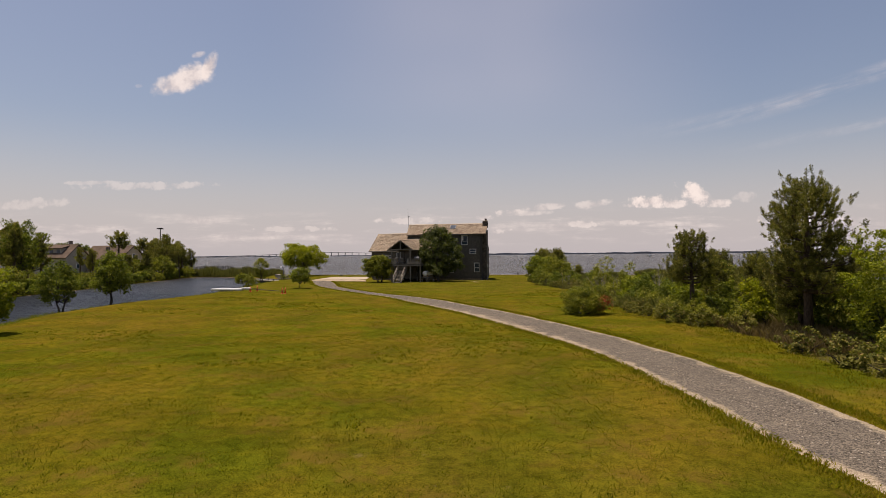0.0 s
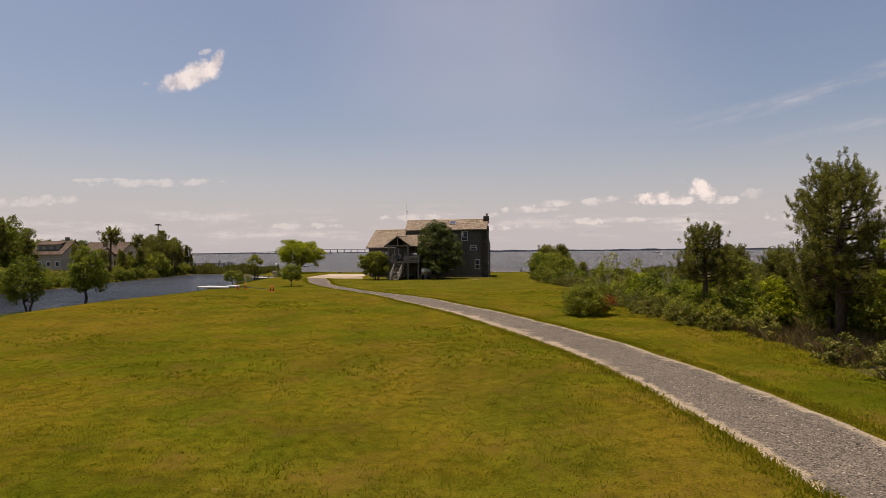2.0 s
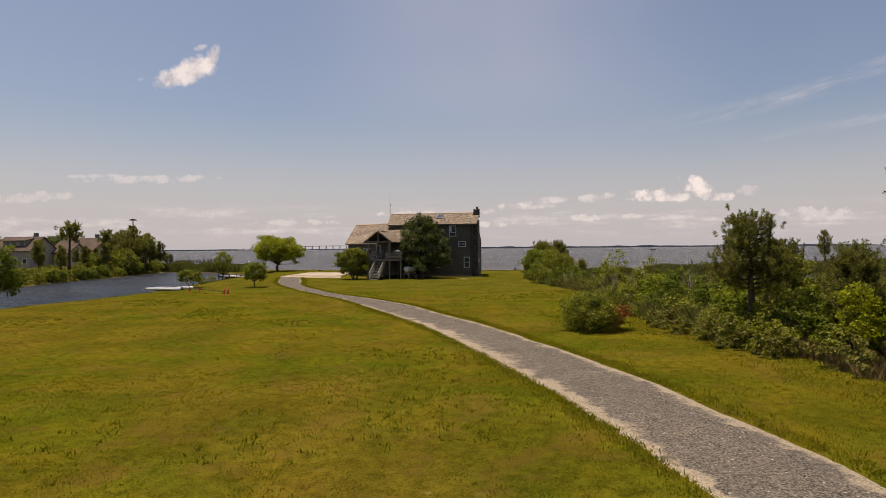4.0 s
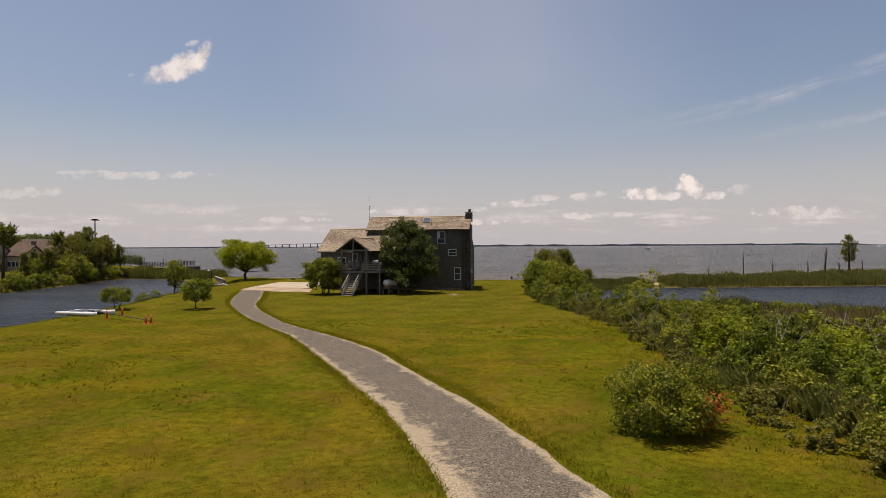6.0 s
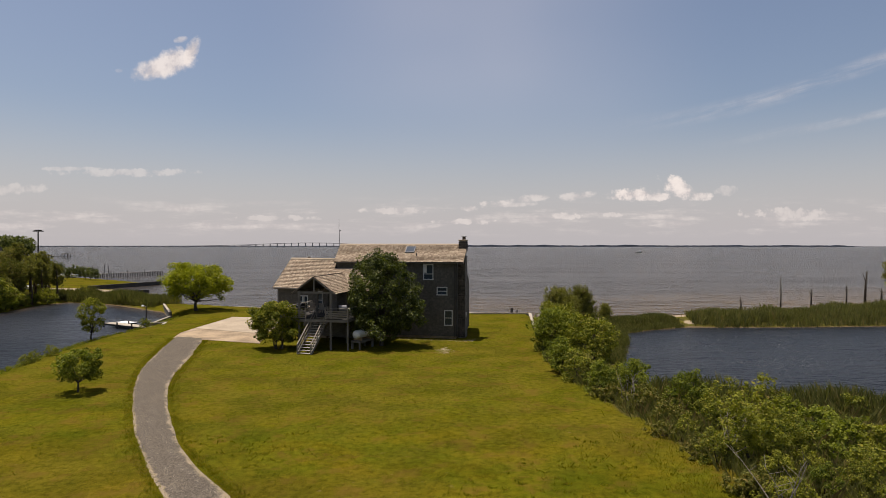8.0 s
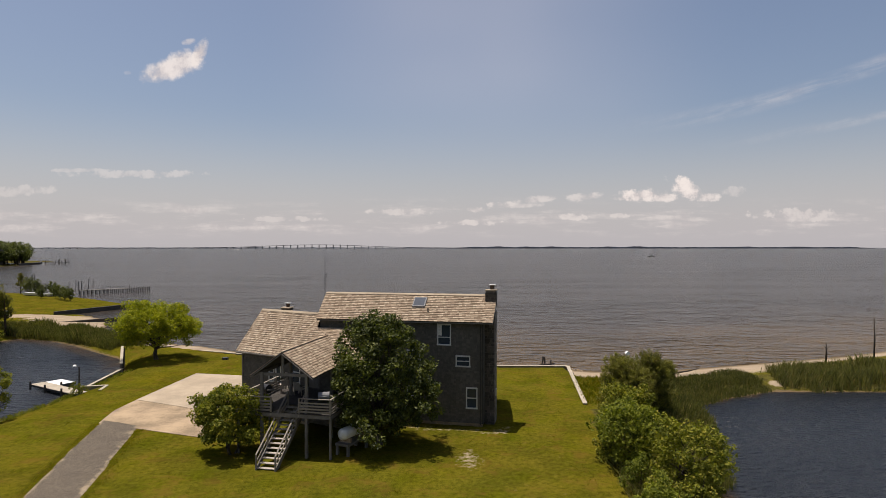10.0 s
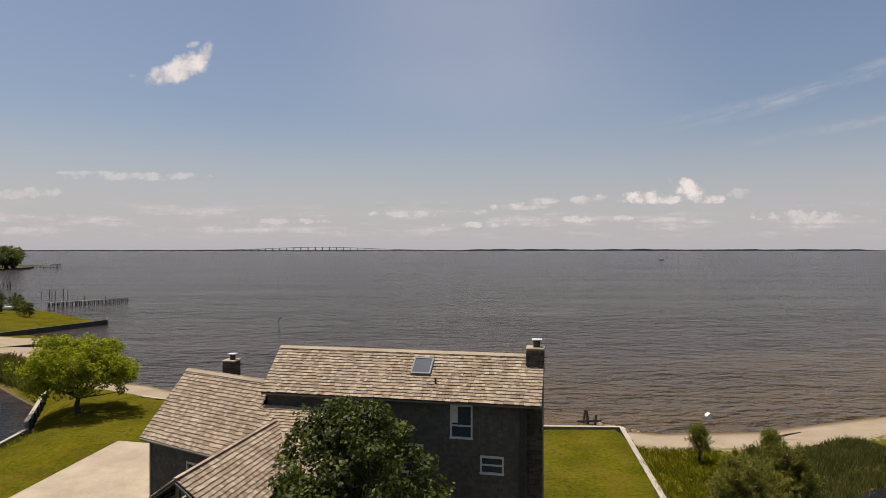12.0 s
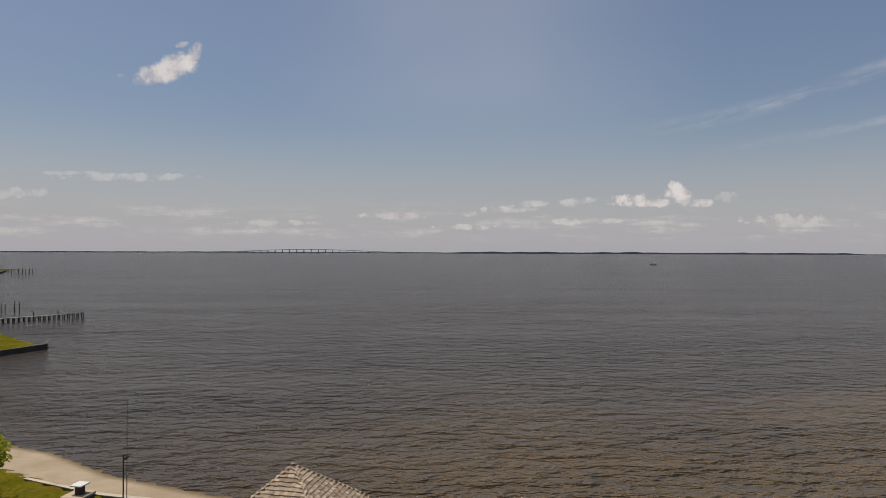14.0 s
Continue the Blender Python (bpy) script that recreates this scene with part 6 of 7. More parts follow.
tree("bush_tree", (18.7, 34.6), "slim yellow-green sapling beside the pines", 3.3, (0.6, 0.6, 1.4), 1.9, M_LEAF_SPREAD, 67, 36, 60, 0.07, 0.04, 0.5, -0.95, 0.3, stems=2, rough=0.4)
tree("bush_tree", (24.0, 26.0), "tall bright green deciduous sapling beside the pine", 6.0, (2.3, 2.3, 2.6), 3.3, M_LEAF_BRIGHT, 61, 110, 55, 0.09, 0.07, 0.8, -0.9, 0.5, stems=3)
tree("bush_tree", (26.5, 22.5), "tall green deciduous sapling in the thicket", 6.0, (2.6, 2.4, 2.6), 3.2, M_LEAF_BRIGHT, 62, 110, 55, 0.09, 0.07, 0.8, -0.9, 0.5, stems=3)
tree("bush_tree", (15.9, 95.5), "dense rounded green tree at the lawn edge", 4.0, (1.9, 2.2, 2.0), 2.0, M_LEAF, 63, 110, 60, 0.10, 0.09, 0.4, -0.9, 0.5, stems=2)
tree("bush_tree", (18.2, 92.0), "dense rounded green tree at the pond edge", 4.0, (2.2, 2.4, 2.0), 2.0, M_LEAF_SHRUB, 64, 110, 60, 0.10, 0.09, 0.4, -0.9, 0.5, stems=2)
tree("bush_tree", (17.2, 99.5), "dense rounded green tree at the lawn edge", 4.2, (2.0, 2.2, 2.1), 2.1, M_LEAF_SHRUB, 65, 110, 60, 0.10, 0.09, 0.4, -0.9, 0.5, stems=2)

# by the house
tree("shade_tree", (0.4, 99.2), "large dense dark green tree in front of the house", 9.7, (4.1, 3.7, 4.8), 4.85, M_LEAF_DARK, 71, 420, 76, 0.105, 0.2, 1.6, -0.95, 0.56, rough=0.24, n_limbs=26, taper=0.62)
tree("small_tree", (-9.0, 97.7), "low spreading green tree beside the porch stair", 4.3, (2.2, 2.1, 1.95), 2.4, M_LEAF_SHRUB, 72, 170, 100, 0.095, 0.08, 0.7, -0.85, 0.5, stems=3)
# broad spreading tree near the inlet
tree("spreading_tree", (-28.8, 130.5), "broad yellow-green spreading tree with forked dark trunk", 6.9, (4.25, 4.2, 2.75), 4.0, M_LEAF_SPREAD, 73, 420, 60, 0.122, 0.24, 1.3, -0.72, 0.66, hollow=0.5, n_limbs=32)
# along the canal
tree("small_tree", (-17.7, 81.4), "small round green tree on the lawn", 3.1, (1.45, 1.35, 1.15), 1.75, M_LEAF, 74, 80, 56, 0.085, 0.06, 0.6, -0.8, 0.36)
tree("small_tree", (-25.0, 81.4), "small pale willow-like tree beside the canal", 2.0, (1.4, 1.25, 0.85), 1.15, M_LEAF_SHRUB, 75, 60, 50, 0.085, 0.05, 0.7, -0.7, 0.36, stems=2)
tree("cypress_tree", (-30.3, 106.0), "slender feathery cypress at the canal edge", 4.8, (1.15, 1.15, 2.0), 2.9, M_LEAF_SHRUB, 76, 80, 56, 0.08, 0.09, 0.9, -0.9, 0.36)
tree("canal_tree", (-30.7, 59.4), "rounded green tree on the canal bank", 5.5, (1.65, 1.65, 2.35), 3.1, M_LEAF, 77, 120, 70, 0.085, 0.12, 1.3, -0.85, 0.46)
tree("canal_tree", (-31.2, 52.6), "twin-stemmed green tree on the canal bank", 4.6, (1.6, 1.6, 1.95), 2.5, M_LEAF, 78, 100, 70, 0.085, 0.09, 0.9, -0.85, 0.46, stems=2, lean=(-0.4, 0))
tree("canal_tree", (-24.2, 35.2), "bright green low tree on the lawn edge", 3.9, (1.05, 1.05, 1.6), 2.1, M_LEAF_BRIGHT, 79, 90, 58, 0.09, 0.08, 0.6, -0.9, 0.42)
for x, y in ((-27.9, 92.0), (-28.2, 93.4), (-27.8, 95.2), (-28.7, 114.6)):
    put_shrub(0, x, y, 0.42 if y < 114 else 0.5)

for x, y, k, s in [(15.6, 40.2, 3, 0.7), (15.2, 42.2, 3, 0.6), (16.4, 41.4, 0, 0.6), (15.9, 38.4, 3, 0.7), (16.6, 36.8, 0, 0.6), (15.0, 44.6, 3, 0.5), (15.3, 46.4, 3, 0.55), (16.9, 39.6, 0, 0.7), (16.9, 43.6, 3, 0.6), (16.7, 45.2, 3, 0.55), (16.2, 46.6, 3, 0.6), (17.8, 44.4, 0, 0.6), (17.4, 46.8, 0, 0.65), (17.4, 45.6, 3, 0.6), (16.2, 48.0, 3, 0.6), (15.2, 50.6, 3, 0.5), (15.6, 53.2, 3, 0.6), (16.1, 58.6, 3, 0.55), (16.6, 61.5, 3, 0.6), (17.0, 64.4, 3, 0.6), (16.9, 68.6, 3, 0.55), (16.4, 71.6, 3, 0.55)]:
    put_shrub(k, x, y, s)
rw = random.Random(17)
WEST = [(-57.4, 68), (-56.2, 74), (-55.6, 82), (-56.2, 94), (-58.4, 110), (-58.5, 124), (-60.0, 134.5), (-61.4, 146)]
for (x0, y0), (x1, y1) in zip(WEST, WEST[1:]):
    for k in range(int((y1 - y0) / 1.6)):
        f = (k + rw.random()) / int((y1 - y0) / 1.6)
        put_shrub(rw.choice([5, 6, 5]), x0 + (x1 - x0) * f - rw.uniform(0.0, 1.0), y0 + (y1 - y0) * f, rw.uniform(0.55, 0.95))

# the wooded far bank of the canal
FAR = [tree("far_bank_tree", (-63, 93), "tall dark green tree on the far canal bank", 10.2, (3.3, 3.1, 4.4), 6.0, M_LEAF, 81, 105, 44, 0.15, 0.2, 2.2, -0.95, 0.75, "trees on the far bank", rough=0.45, hollow=0.25),
       tree("far_bank_tree", (-67, 147), "olive-green ragged tree on the far canal bank", 9.4, (2.3, 2.3, 3.9), 5.4, M_LEAF_OLIVE, 82, 70, 44, 0.14, 0.18, 2.0, -0.95, 0.65, "trees on the far bank", rough=0.5, hollow=0.2),
       tree("far_bank_tree", (-61, 136), "bright green low tree on the far canal bank", 5.0, (2.4, 2.4, 2.1), 2.7, M_LEAF_SHRUB, 83, 90, 34, 0.16, 0.12, 0.8, -0.95, 0.6, "trees on the far bank"),
       tree("distant_tree", (-345, 520), "dark tree on the distant wooded point", 12.0, (4.4, 4.2, 5.0), 6.4, M_LEAF_DARK, 85, 60, 18, 0.42, 0.25, 2.2, -0.95, 1.1, "trees on the distant point", rough=0.45, hollow=0.25),
       tree("far_bank_tree", (-90, 212), "dark dense low tree on the grassy point", 10.2, (3.6, 3.4, 4.6), 5.2, M_LEAF_DARK, 87, 90, 44, 0.24, 0.2, 1.2, -0.98, 0.8, "trees on the far bank", rough=0.4, hollow=0.3)]
FAR[4].matrix_basis = pose(-90, 212, ground_z(-90, 212)) @ Matrix.Scale(0.36, 4)
FARPINE = pine("far_bank_pine", (-66, 149), "dark tall pine on the far canal bank", 10.0, 3.7, 84, 0.4, group="pines on the far bank", per=44, needle=0.34, step=1.6)
UMBRELLA = pine("far_bank_pine", (-63, 147), "thin tall pine with a bare trunk on the far bank", 7.6, 3.2, 86, 0.68, group="pines on the far bank", per=36, needle=0.34, step=1.5)
rf = random.Random(8)
for x, y, k, s in ((-66, 98, 0, 0.7), (-58, 84, 2, 1.0), (-58.5, 96, 2, 0.7), (-60, 101, 2, 0.6), (-61, 106, 2, 0.6), (-63, 112, 2, 0.55), (-62, 116, 2, 0.7), (-61.5, 121, 2, 0.7), (-63, 127, 2, 1.2), 
                   (-66, 144, 1, 0.8), (-63, 143, 1, 0.8),  (-64, 138, 2, 1.3), (-59.5, 90, 2, 0.8), (-57.5, 78, 2, 1.1), (-60, 74, 0, 1.0), (-58, 68, 2, 1.2), (-62, 62, 0, 0.9),
                   (-70, 106, 0, 0.9), (-75, 158, 2, 0.8), (-70, 160, 2, 0.8), (-78, 165, 2, 0.8), (-82, 172, 2, 0.9), (-60.5, 147.5, 2, 0.9), (-61.5, 140.5, 2, 0.9), (-60.5, 127.5, 2, 0.8), (-60, 110, 2, 0.7), 
                   (-58, 155, 2, 0.5), (-63, 152, 1, 0.7), (-112, 212, 1, 0.8)):
    m = pose(x, y, ground_z(x, y) - 0.05, 0, 0, rf.uniform(0, 360)) @ Matrix.Scale(s * (0.68 if k == 2 else 1.0), 4)
    copy_thing(FAR[k], m).matrix_basis = m
for x, y, s in ((-65, 94, 1.0), (-62.5, 91, 0.9), (-67.5, 97, 1.0), (-63, 98, 0.85), (-70, 100, 1.0), (-66, 88, 1.0), (-62, 84, 0.95), (-81.5, 120, 0.98), (-85, 125, 0.9), (-79, 118, 0.85), (-88, 150, 0.7),
                (-71.5, 153, 0.92), (-69, 151, 0.85), (-73.5, 155, 0.8), (-61, 128, 0.58), (-63, 125, 0.5), (-62.5, 132, 0.6), (-64.5, 121, 0.55), (-61, 115, 0.5), (-64, 114, 0.62), (-66, 153, 0.82), (-70, 146, 0.6), (-75, 160, 0.72), (-65, 140, 0.55), (-68, 137, 0.5), (-63, 150, 0.72), (-61.5, 152, 0.66),
                (-64, 146, 0.62), (-62, 143, 0.5), (-66, 156, 0.85), (-70, 159, 0.8), (-62, 138, 0.42), (-80, 150, 0.5), (-72, 141, 0.55), (-64, 130, 0.4), (-68, 120, 0.5), (-114, 233, 0.6)):
    m = pose(x, y, ground_z(x, y) - 0.05, 0, 0, rf.uniform(0, 360)) @ Matrix.Scale(s, 4)
    copy_thing(FARPINE, m).matrix_basis = m
for x, y, s in ((-84.5, 207, 0.33), (-87, 209, 0.36), (-96, 214, 0.34), (-93.5, 216, 0.36), (-107, 229, 0.46), (-104, 231, 0.42), (-110.5, 231, 0.5), (-100.5, 227, 0.36)):
    m = pose(x, y, ground_z(x, y) - 0.05, 0, 0, rf.uniform(0, 360)) @ Matrix.Scale(s, 4)
    copy_thing(FAR[4], m).matrix_basis = m
for x, y, s in ((-61.8, 118.5, 1.22), (-61.5, 145, 0.9), (-71, 147.5, 1.16)):
    m = pose(x, y, ground_z(x, y) - 0.05, 0, 0, rf.uniform(0, 360)) @ Matrix.Scale(s, 4)
    copy_thing(UMBRELLA, m).matrix_basis = m
for k in range(190):
    x, y = rf.uniform(-372, -300), rf.uniform(490, 562)
    if float(shore_distance(np.array([x]), np.array([y]))[0][0]) < 4 or x > 4 - 0.682 * (y - 67):
        continue
    m = pose(x, y, ground_z(x, y) - 0.1, 0, 0, rf.uniform(0, 360)) @ Matrix.Scale(rf.uniform(1.0, 1.45), 4)
    copy_thing(FAR[3], m).matrix_basis = m


# ---- things on the lawn and the water ----
def catamaran():
    c = thing("catamaran", pose(-25.3, 77.2, ground_z(-25.3, 77.2), 0, 0, -20) @ Matrix.Diagonal((0.98, 0.8, 0.6, 1)), "white beach catamaran resting on the lawn with its mast down", "boat")
    for s in (-1, 1):
        sec = [(-2.4, 0.05, 0.30), (-2.2, 0.16, 0.34), (-1.0, 0.22, 0.40), (0.5, 0.22, 0.42), (1.6, 0.15, 0.45), (2.3, 0.05, 0.52)]
        g = Geo()
        ring = []
        for x, w, h in sec:
            i = len(g.v)
            g.v += [(x, s * 1.1 - w, h + 0.12), (x, s * 1.1 - w * 0.8, 0.22), (x, s * 1.1, 0.10), (x, s * 1.1 + w * 0.8, 0.22), (x, s * 1.1 + w, h + 0.12), (x, s * 1.1, h + 0.17)]
            ring.append(i)
        for a, b in zip(ring, ring[1:]):
            for j in range(6):
                g.f.append((a + j, a + (j + 1) % 6, b + (j + 1) % 6, b + j))
        g.f.append(tuple(ring[0] + j for j in range(6))), g.f.append(tuple(ring[-1] + j for j in range(6)))
        part("hull", g, M_HULL, c, "white moulded hull", True)
        part("skid", Geo().box((-1.0, s * 1.1 - 0.12, -0.05), (1.0, s * 1.1 + 0.12, 0.14)), M_TRIM, c)
    for x in (-1.1, 0.9):
        part("crossbeam", Geo().tube([(x, -1.1, 0.58), (x, 1.1, 0.58)], [0.05, 0.05], 8), M_METAL, c)
    part("trampoline", Geo().box((-1.1, -0.9, 0.57), (0.9, 0.9, 0.59)), M_BLACK, c, "dark mesh trampoline")
    tip = c.matrix_world.inverted() @ Vector((-17.1, 71.2, ground_z(-17.1, 71.2) + 0.25))
    part("mast", Geo().tube([(0.3, 0.0, 0.68), tuple(tip)], [0.06, 0.05], 8), M_BLACK, c, "dark mast laid down towards the cones")


def cone(x, y):
    t = thing("traffic_cone", pose(x, y, ground_z(x, y)), "bright orange traffic cone on the grass", "cone", "cones round the boat")
    part("base", Geo().box((-0.15, -0.15, 0), (0.15, 0.15, 0.035)), M_ORANGE, t, bevel=0.01)
    part("body", Geo().tube([(0, 0, 0.03), (0, 0, 0.7)], [0.105, 0.028], 14), M_ORANGE, t, "", True)


catamaran()
for x, y in ((-17.25, 71.0), (-16.98, 71.25), (-22.1, 74.6), (-21.8, 76.4)):
    cone(x, y)


def dock():
    d = thing("floating_dock", pose(-35.6, 119.6, 0, 0, 0, -32), "bleached timber dock with float on the canal", "dock")
    for k in range(34):
        x = 0.25 * k
        part("plank", Geo().box((x, -0.65, -0.36), (x + 0.235, 0.65, -0.32)), M_WALLCAP, d)
    for k in range(10):
        x = -0.05 + 0.25 * k
        part("float_plank", Geo().box((x, 0.72, -0.40), (x + 0.235, 2.3, -0.36)), M_WHITE, d)
    part("float_body", Geo().box((0, 0.75, -0.85), (2.4, 2.25, -0.41)), M_PILE, d)
    for yy in (-0.55, 0.55):
        part("stringer", Geo().beam((0, yy, -0.46), (8.45, yy, -0.46), 0.08, 0.2), M_PILE, d)
    for x in (0.2, 3.0, 6.0):
        for yy in (-0.75, 0.75):
            if x > 2.5 or yy < 0:
                part("post", Geo().tube([(x, yy, -1.6), (x, yy, 0.0)], [0.1, 0.09], 8), M_PILE, d)


def lamp_post():
    t = thing("lamp_post", pose(-28.9, 115.2, ground_z(-28.9, 115.2)), "dark lamp post with white globe at the dock", "lamp")
    part("pole", Geo().tube([(0, 0, -0.1), (0, 0, 2.55)], [0.08, 0.06], 10), M_PILE, t)
    part("arm", Geo().tube([(0, 0, 2.5), (-0.4, 0, 2.62)], [0.03, 0.025], 6), M_BLACK, t)
    part("shade", Geo().tube([(-0.42, 0, 2.55), (-0.42, 0, 2.68), (-0.42, 0, 2.74)], [0.17, 0.14, 0.04], 12), M_WHITE, t, "white lamp shade")


def jetty():
    j = thing("jetty", pose(-93.5, 230, 0), "old dark timber jetty standing in the bay", "jetty")
    a, b = Vector((-6, 7, -0.1)), Vector((7.5, 20.5, -0.1))
    way = (b - a).normalized()
    side = Vector((-way.y, way.x, 0)) * 0.75
    n = 44
    for k in range(n):
        if k in (37, 39, 41, 42):
            continue
        p, q = a + (b - a) * (k / n), a + (b - a) * ((k + 0.92) / n)
        part("plank", Geo().beam(p + Vector((0, 0, 0.5)), q + Vector((0, 0, 0.5)), 1.5, 0.12), M_TRIM if k < 30 else M_PILE, j)
    for k in range(19):
        p = a + (b - a) * (k / 18)
        for s in (-1, 1):
            q = p + side * s
            part("post", Geo().tube([(q.x, q.y, -2.2), (q.x, q.y, 0.42 + (0.2 if k > 14 else 0.0) + (1.0 if k in (8, 13) and s > 0 else 0))], [0.15, 0.13], 7), M_PILE, j)


def beached_boat(x, y, turn):
    b = thing("beached_boat", pose(x, y, ground_z(x, y), 0, 0, turn), "white open boat drawn up on the grassy point", "boat", "boats on the point")
    g = Geo()
    rings = []
    for px, w, h in ((-2.2, 0.75, 0.75), (-0.6, 0.9, 0.78), (1.0, 0.75, 0.85), (2.4, 0.08, 1.05)):
        i = len(g.v)
        g.v += [(px, -w, h), (px, -w * 0.7, 0.2), (px, 0, 0.08), (px, w * 0.7, 0.2), (px, w, h), (px, 0, h - 0.25)]
        rings.append(i)
    for a, c in zip(rings, rings[1:]):
        for k in range(6):
            g.f.append((a + k, a + (k + 1) % 6, c + (k + 1) % 6, c + k))
    g.f += [tuple(rings[0] + k for k in range(6)), tuple(rings[-1] + k for k in range(6))]
    part("hull", g, M_HULL, b)
    part("skid", Geo().box((-1.2, -0.3, -0.05), (1.2, 0.3, 0.16)), M_TRIM, b)


for x, y, turn in ((-105.5, 225.5, 10), (-100.5, 223.5, 24), (-82.5, 176.5, 15), (-80.5, 175.6, 40)):
    beached_boat(x, y, turn)
dock()
lamp_post()
jetty()
rp = random.Random(12)
for x, y, h in ((-117.7, 262, 2.0), (-116.6, 264, 2.9), (-114.6, 262, 2.2), (-113.0, 261, 2.4), (-111.8, 263, 3.2), (-109.8, 262, 2.6), (-163, 309, 2.4), (-160, 308, 2.6), (-158.5, 305, 2.0), (-156, 303, 2.6)):
    solid("mooring_post", Geo().tube([(x, y, -2.5), (x + 0.1, y, h * 0.75)], [0.12, 0.1], 7), M_PILE, "tall dark mooring pile standing in the bay", "post", "mooring piles")
fj = thing("far_jetty", pose(-301, 537, 0), "pale far jetty with boat lift", "jetty")
for k in range(8):
    part("plank", Geo().box((k * 2.5, -1, 0.2), (k * 2.5 + 2.4, 1, 0.45)), M_PILE, fj)
    part("post", Geo().tube([(k * 2.5, 1.1, -2.5), (k * 2.5, 1.1, 2.2)], [0.2, 0.18], 6), M_PILE, fj)
part("boat_lift", Geo().box((13, -3, 2.4), (18, 1, 2.7)).box((13, -3, -2), (13.3, -2.7, 3.2)).box((17.7, -3, -2), (18, -2.7, 3.2)), M_TRIM, fj)
for x, y, lx, ly, h in ((16.6, 129.9, 0.2, 0.0, 0.55), (17.0, 129.5, -0.1, 0.1, 0.6), (17.4, 129.0, 0.15, 0, 0.35)):
    solid("old_pile", Geo().tube([(x, y, -1.6), (x + lx, y + ly, h - 0.2)], [0.12, 0.1], 8), M_PILE, "broken dark piling off the beach", "post", "old beach pilings")
solid("old_timber", Geo().beam((16.2, 130.2, -0.75), (17.9, 128.6, -0.25), 0.16, 0.16), M_PILE, "fallen dark timber against the pilings", "timber")
rr = random.Random(4)
for k in range(16):
    f = k / 15
    x, y, s = 17.6 + 3.0 * f + rr.uniform(-0.2, 0.2), 129.3 - 2.3 * f + rr.uniform(-0.2, 0.2), rr.uniform(0.14, 0.28)
    g = Geo().tube([(0, 0, -0.2), (0, 0, 0.3 * s), (0, 0, s)], [s, s * 1.1, s * 0.45], 7)
    solid("rock", g, M_CONCRETE_SANDY, "pale rock in the shallows", "rock", "rocks off the beach", m=pose(x, y, WATER_Z - 0.04, rr.uniform(-20, 20), rr.uniform(-20, 20), rr.uniform(0, 360)))
solid("drain_cover", Geo().box((-20.85, 129.9, -0.05), (-20.25, 130.4, 0.28)), M_BLACK, "small dark box on the lawn", "box", bevel=0.03)
log = Geo().tube([(30.2, 124.2, -0.42), (31.6, 124.5, -0.3), (32.8, 124.2, 0.05)], [0.1, 0.08, 0.03], 7)
solid("driftwood_log", log, M_BARK, "dead driftwood branch on the beach", "driftwood", smooth=True)

bh = thing("bird_house", pose(23.9, 120.8, ground_z(23.9, 120.8)), "white bird house on a thin pole behind the beach", "bird house")
part("pole", Geo().tube([(0, 0, -0.1), (0, 0, 2.45)], [0.03, 0.025], 8), M_METAL, bh)
part("box", Geo().prism([(-0.17, 2.4), (0.17, 2.4), (0.17, 2.62), (0, 2.78), (-0.17, 2.62)], -0.16, 0.16, 1), M_WHITE, bh)
part("roof", Geo().beam((-0.25, 0, 2.58), (0, 0, 2.80), 0.44, 0.03, (0, 0, 1)).beam((0.25, 0, 2.58), (0, 0, 2.80), 0.44, 0.03, (0, 0, 1)), M_WHITE, bh)

# dead trunks and posts on the marsh
for x, y, h, r in ((57.7, 132.2, 5.0, 0.11), (82.5, 148.6, 5.6, 0.22), (78, 147, 3.2, 0.14), (66, 138, 3.2, 0.14), (84.6, 147.5, 2.6, 0.2), (91, 150, 3.0, 0.14), (51.0, 131, 2.4, 0.12)):
    z = ground_z(x, y)
    g = Geo().tube([(0, 0, -0.3), (0.1, 0, h * 0.5), (0.05 + 0.3 * (h > 5.2), 0, h)], [r, r * 0.8, r * 0.5], 7)
    if h < 4 or h > 5.2:
        g.tube([(0.08, 0, h * 0.6), (0.5, 0.1, h * 0.85)], [r * 0.5, r * 0.15], 5).tube([(0.08, 0, h * 0.7), (-0.35, 0.1, h * 0.95)], [r * 0.4, r * 0.12], 5)
    solid("dead_trunk", g, M_BARK, "bare dead trunk standing in the marsh", "tree", "dead trunks on the marsh", m=pose(x, y, z), smooth=True)

op = thing("osprey_platform", pose(-81.7, 178.6, ground_z(-81.7, 178.6)), "tall dark pole with nesting platform", "pole")
part("pole", Geo().tube([(0, 0, -0.3), (0, 0, 12.6)], [0.17, 0.13], 9), M_PILE, op)
part("platform", Geo().box((-0.75, -0.75, 12.6), (0.75, 0.75, 12.8)), M_PILE, op)
for k in range(3):
    part("nest_stick", Geo().beam((-0.6 + 0.2 * k, -0.5, 12.84 + 0.05 * k), (0.6, 0.4 - 0.4 * k, 12.87 + 0.05 * k), 0.1, 0.1), M_BARK, op)


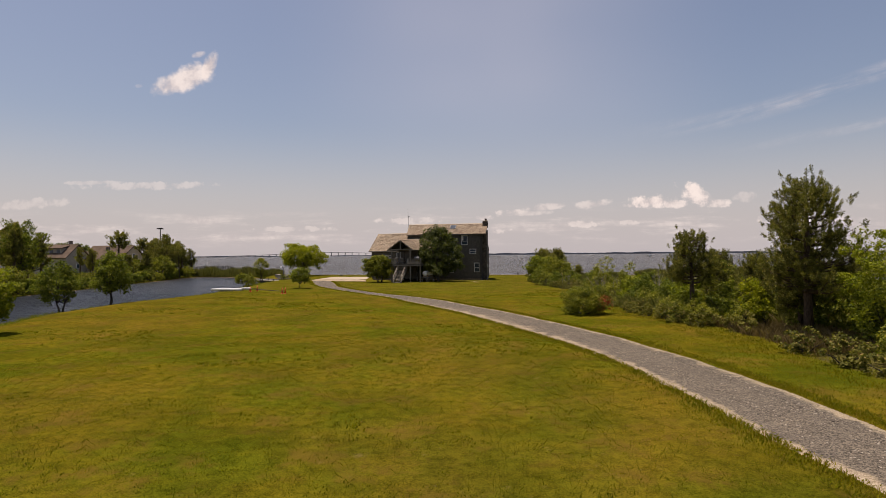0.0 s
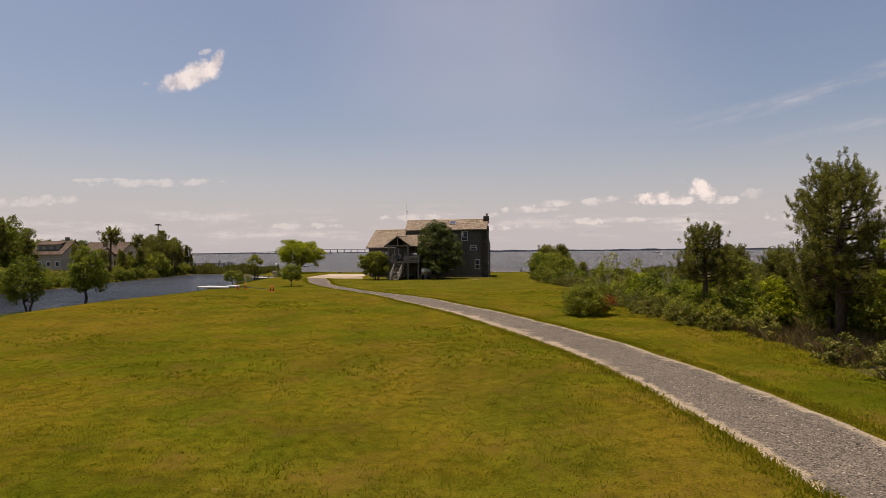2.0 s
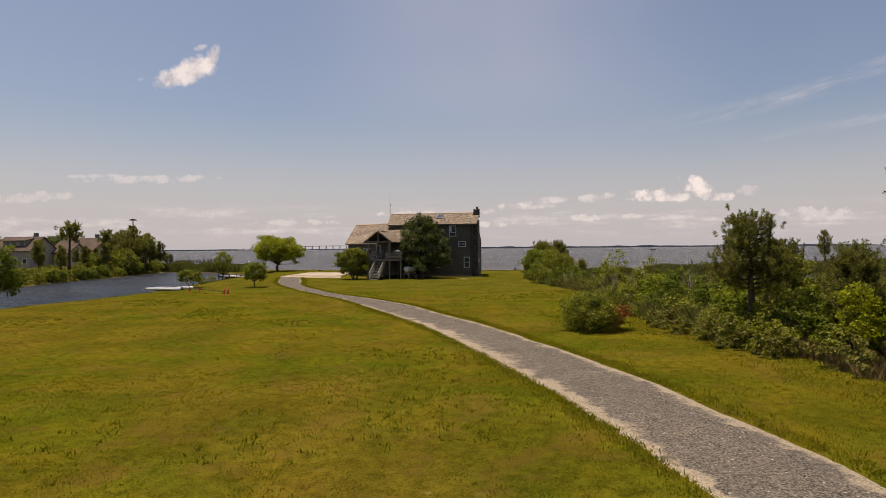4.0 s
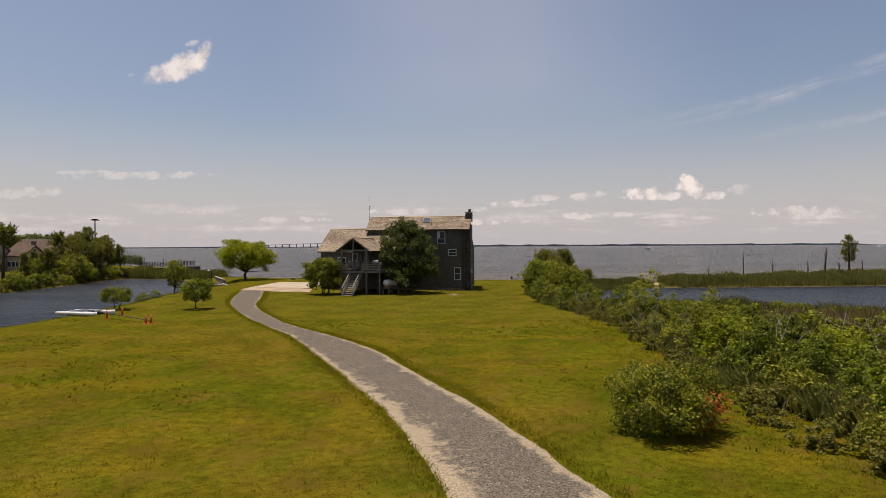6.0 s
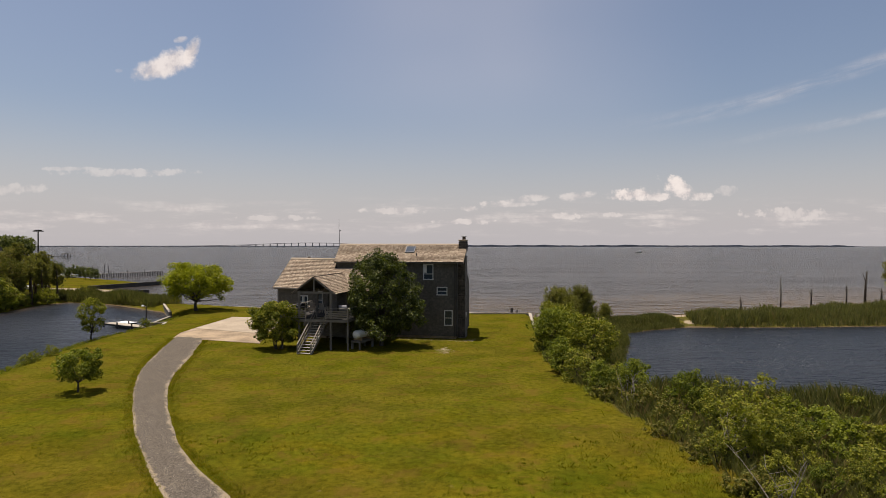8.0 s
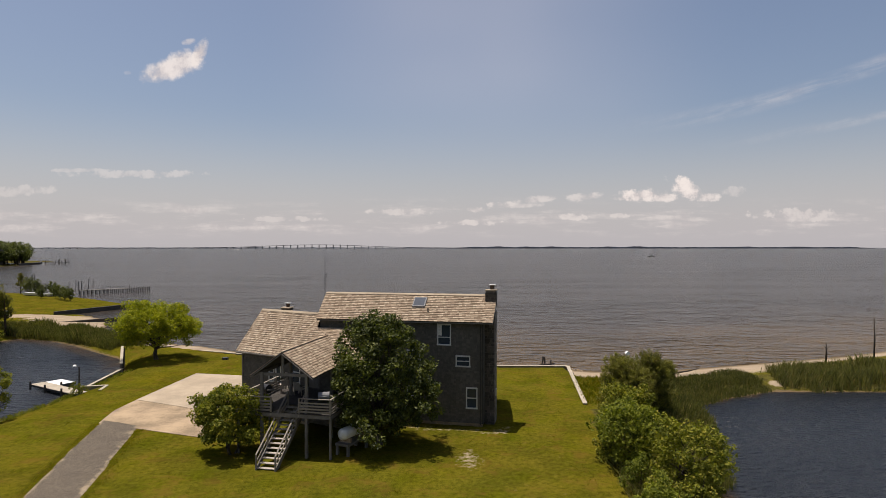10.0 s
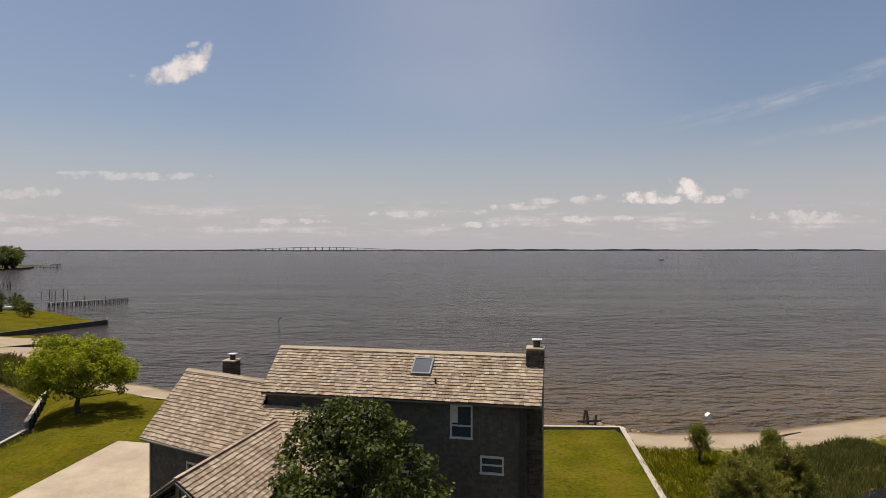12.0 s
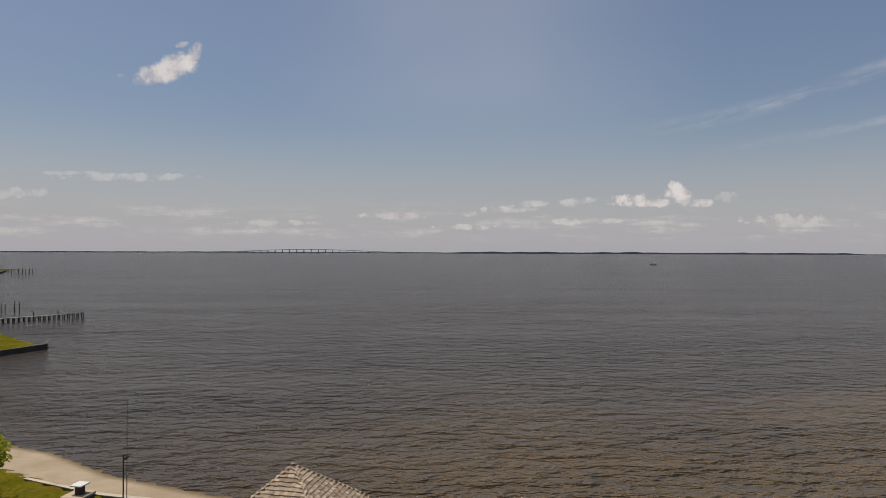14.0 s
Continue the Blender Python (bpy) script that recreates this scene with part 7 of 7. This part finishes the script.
def far_house(m, w, d, h, rise, wall, label, dormer=True):
    t = thing("far_house", m, label, "house", "houses across the canal")
    part("wall", Geo().prism([(-d / 2, 0), (d / 2, 0), (d / 2, h), (0, h + rise), (-d / 2, h)], -w / 2, w / 2, 0), wall, t)
    roof = Geo()
    for s in (-1, 1):
        roof.beam((0, s * (d / 2 + 0.5), h - 0.5 * rise / (d / 2)), (0, 0, h + rise + 0.1), w + 0.8, 0.22, (0, 0, 1))
    part("roof", roof, M_FARROOF, t, "brown shingle roof")
    for k in range(4):
        x = -w / 2 + w * (k + 0.5) / 4
        for z in (1.0, 3.9):
            if z + 1.4 < h:
                win = part("window", Geo().box((x - 0.55, -d / 2 - 0.06, z), (x + 0.55, -d / 2 + 0.05, z + 1.45)), M_WHITE, t)
                part("pane", Geo().box((x - 0.45, -d / 2 - 0.09, z + 0.1), (x + 0.45, -d / 2 - 0.06, z + 1.35)), M_GLASS, win)
    for z in (1.2, 4.0):
        win = part("window", Geo().box((w / 2 - 0.05, -0.5, z), (w / 2 + 0.06, 0.5, z + 1.4)), M_WHITE, t)
        part("pane", Geo().box((w / 2 + 0.06, -0.4, z + 0.1), (w / 2 + 0.09, 0.4, z + 1.3)), M_GLASS, win)
    if dormer:
        dm = part("dormer", Geo().box((-w * 0.3, -d * 0.36, h + 0.2), (w * 0.3, 0, h + rise * 0.75)), wall, t)
        part("dormer_roof", Geo().beam((0, -d * 0.36 - 0.5, h + rise * 0.72), (0, 0, h + rise * 0.98), w * 0.6 + 0.6, 0.2), M_FARROOF, dm)
        for k in range(3):
            x = -w * 0.2 + w * 0.2 * k
            part("pane", Geo().box((x - 0.5, -d * 0.36 - 0.05, h + 0.5), (x + 0.5, -d * 0.36, h + rise * 0.62)), M_GLASS, dm)
    part("chimney", Geo().box((w * 0.2, 0.5, h), (w * 0.2 + 0.8, 1.3, h + rise + 1.2)), M_STONE, t)


far_house(pose(-107.5, 173, 0, 0, 0, -8), 11, 9, 4.6, 3.3, M_FARGREY, "grey-sided house with brown roof and dormer across the canal")
far_house(pose(-101, 189, 0, 0, 0, -14), 14.5, 9, 4.6, 3.2, M_FARWALL, "tan-sided house with brown roof across the canal", False)
far_house(pose(-98.5, 178, 0, 0, 0, -8), 4.5, 6.5, 4.0, 2.1, M_FARWALL, "small tan wing house with brown roof across the canal", False)

# ---- the far side of the bay ----
br = thing("bridge", pose(0, 0, 0), "long low causeway bridge with a raised middle far across the bay", "bridge")
BY = 3000.0


def deck_z(x):
    return 4.0 + 15.0 * math.exp(-((x + 570) / 330.0) ** 2)


prev = None
for k in range(68):
    x = -2090 + k * 34.0
    p = Vector((x, BY, deck_z(x)))
    if prev is not None:
        part("deck_span", Geo().beam(prev, p, 12.0, 1.8), M_BRIDGE, br)
    if k % 1 == 0:
        part("pier", Geo().box((x - 1.5, BY - 4, WATER_Z - 1), (x + 1.5, BY + 4, deck_z(x) - 1.0)), M_BRIDGE, br)
    prev = p
rs2 = random.Random(6)


def shore_band(name, x0, x1, y, h, label):
    g = Geo()
    n = int((x1 - x0) / 14)
    prof = [h * (0.55 + 0.6 * abs(noise.noise(Vector((x0 * 0.01 + k * 0.09, y, 0)))) + 0.25 * rs2.random()) * min(1, (k + 1) / 10, (n - k + 1) / 10) for k in range(n + 1)]
    pts = [(x0 + (x1 - x0) * k / n, prof[k]) for k in range(n + 1)]
    g.prism([(x0, WATER_Z - 1)] + [(x1, WATER_Z - 1)] + [(a, WATER_Z + b) for a, b in reversed(pts)], y, y + 60, 1)
    solid(name, g, M_FARSHORE, label, "backdrop", kind="structure")


shore_band("backdrop_1", 60, 2500, 3500, 11, "low wooded shore far across the bay")
shore_band("backdrop_2", -2650, 900, 3750, 6, "low wooded shore far across the bay")

boat = thing("work_boat", pose(285, 853, WATER_Z, 0, 0, 8) @ Matrix.Scale(0.75, 4), "small grey work boat with pale cabin far out on the bay", "boat")
part("hull", Geo().prism([(-6.5, 0.2), (5.5, 0.2), (7.5, 1.7), (-6.5, 1.2)], -1.6, 1.6, 1), M_TRIM, boat)
part("cabin", Geo().box((1.0, -1.1, 1.3), (4.0, 1.1, 3.2)), M_WHITE, boat, bevel=0.1)
part("canopy", Geo().box((-3.5, -1.3, 2.9), (1.0, 1.3, 3.05)), M_TRIM, boat)

# single shingles of the nearest roof stretches
for mesh_, roof_, m_ in LATER:
    s_ = new("shingle", mesh_)
    s_.parent = roof_
    s_.matrix_local = m_
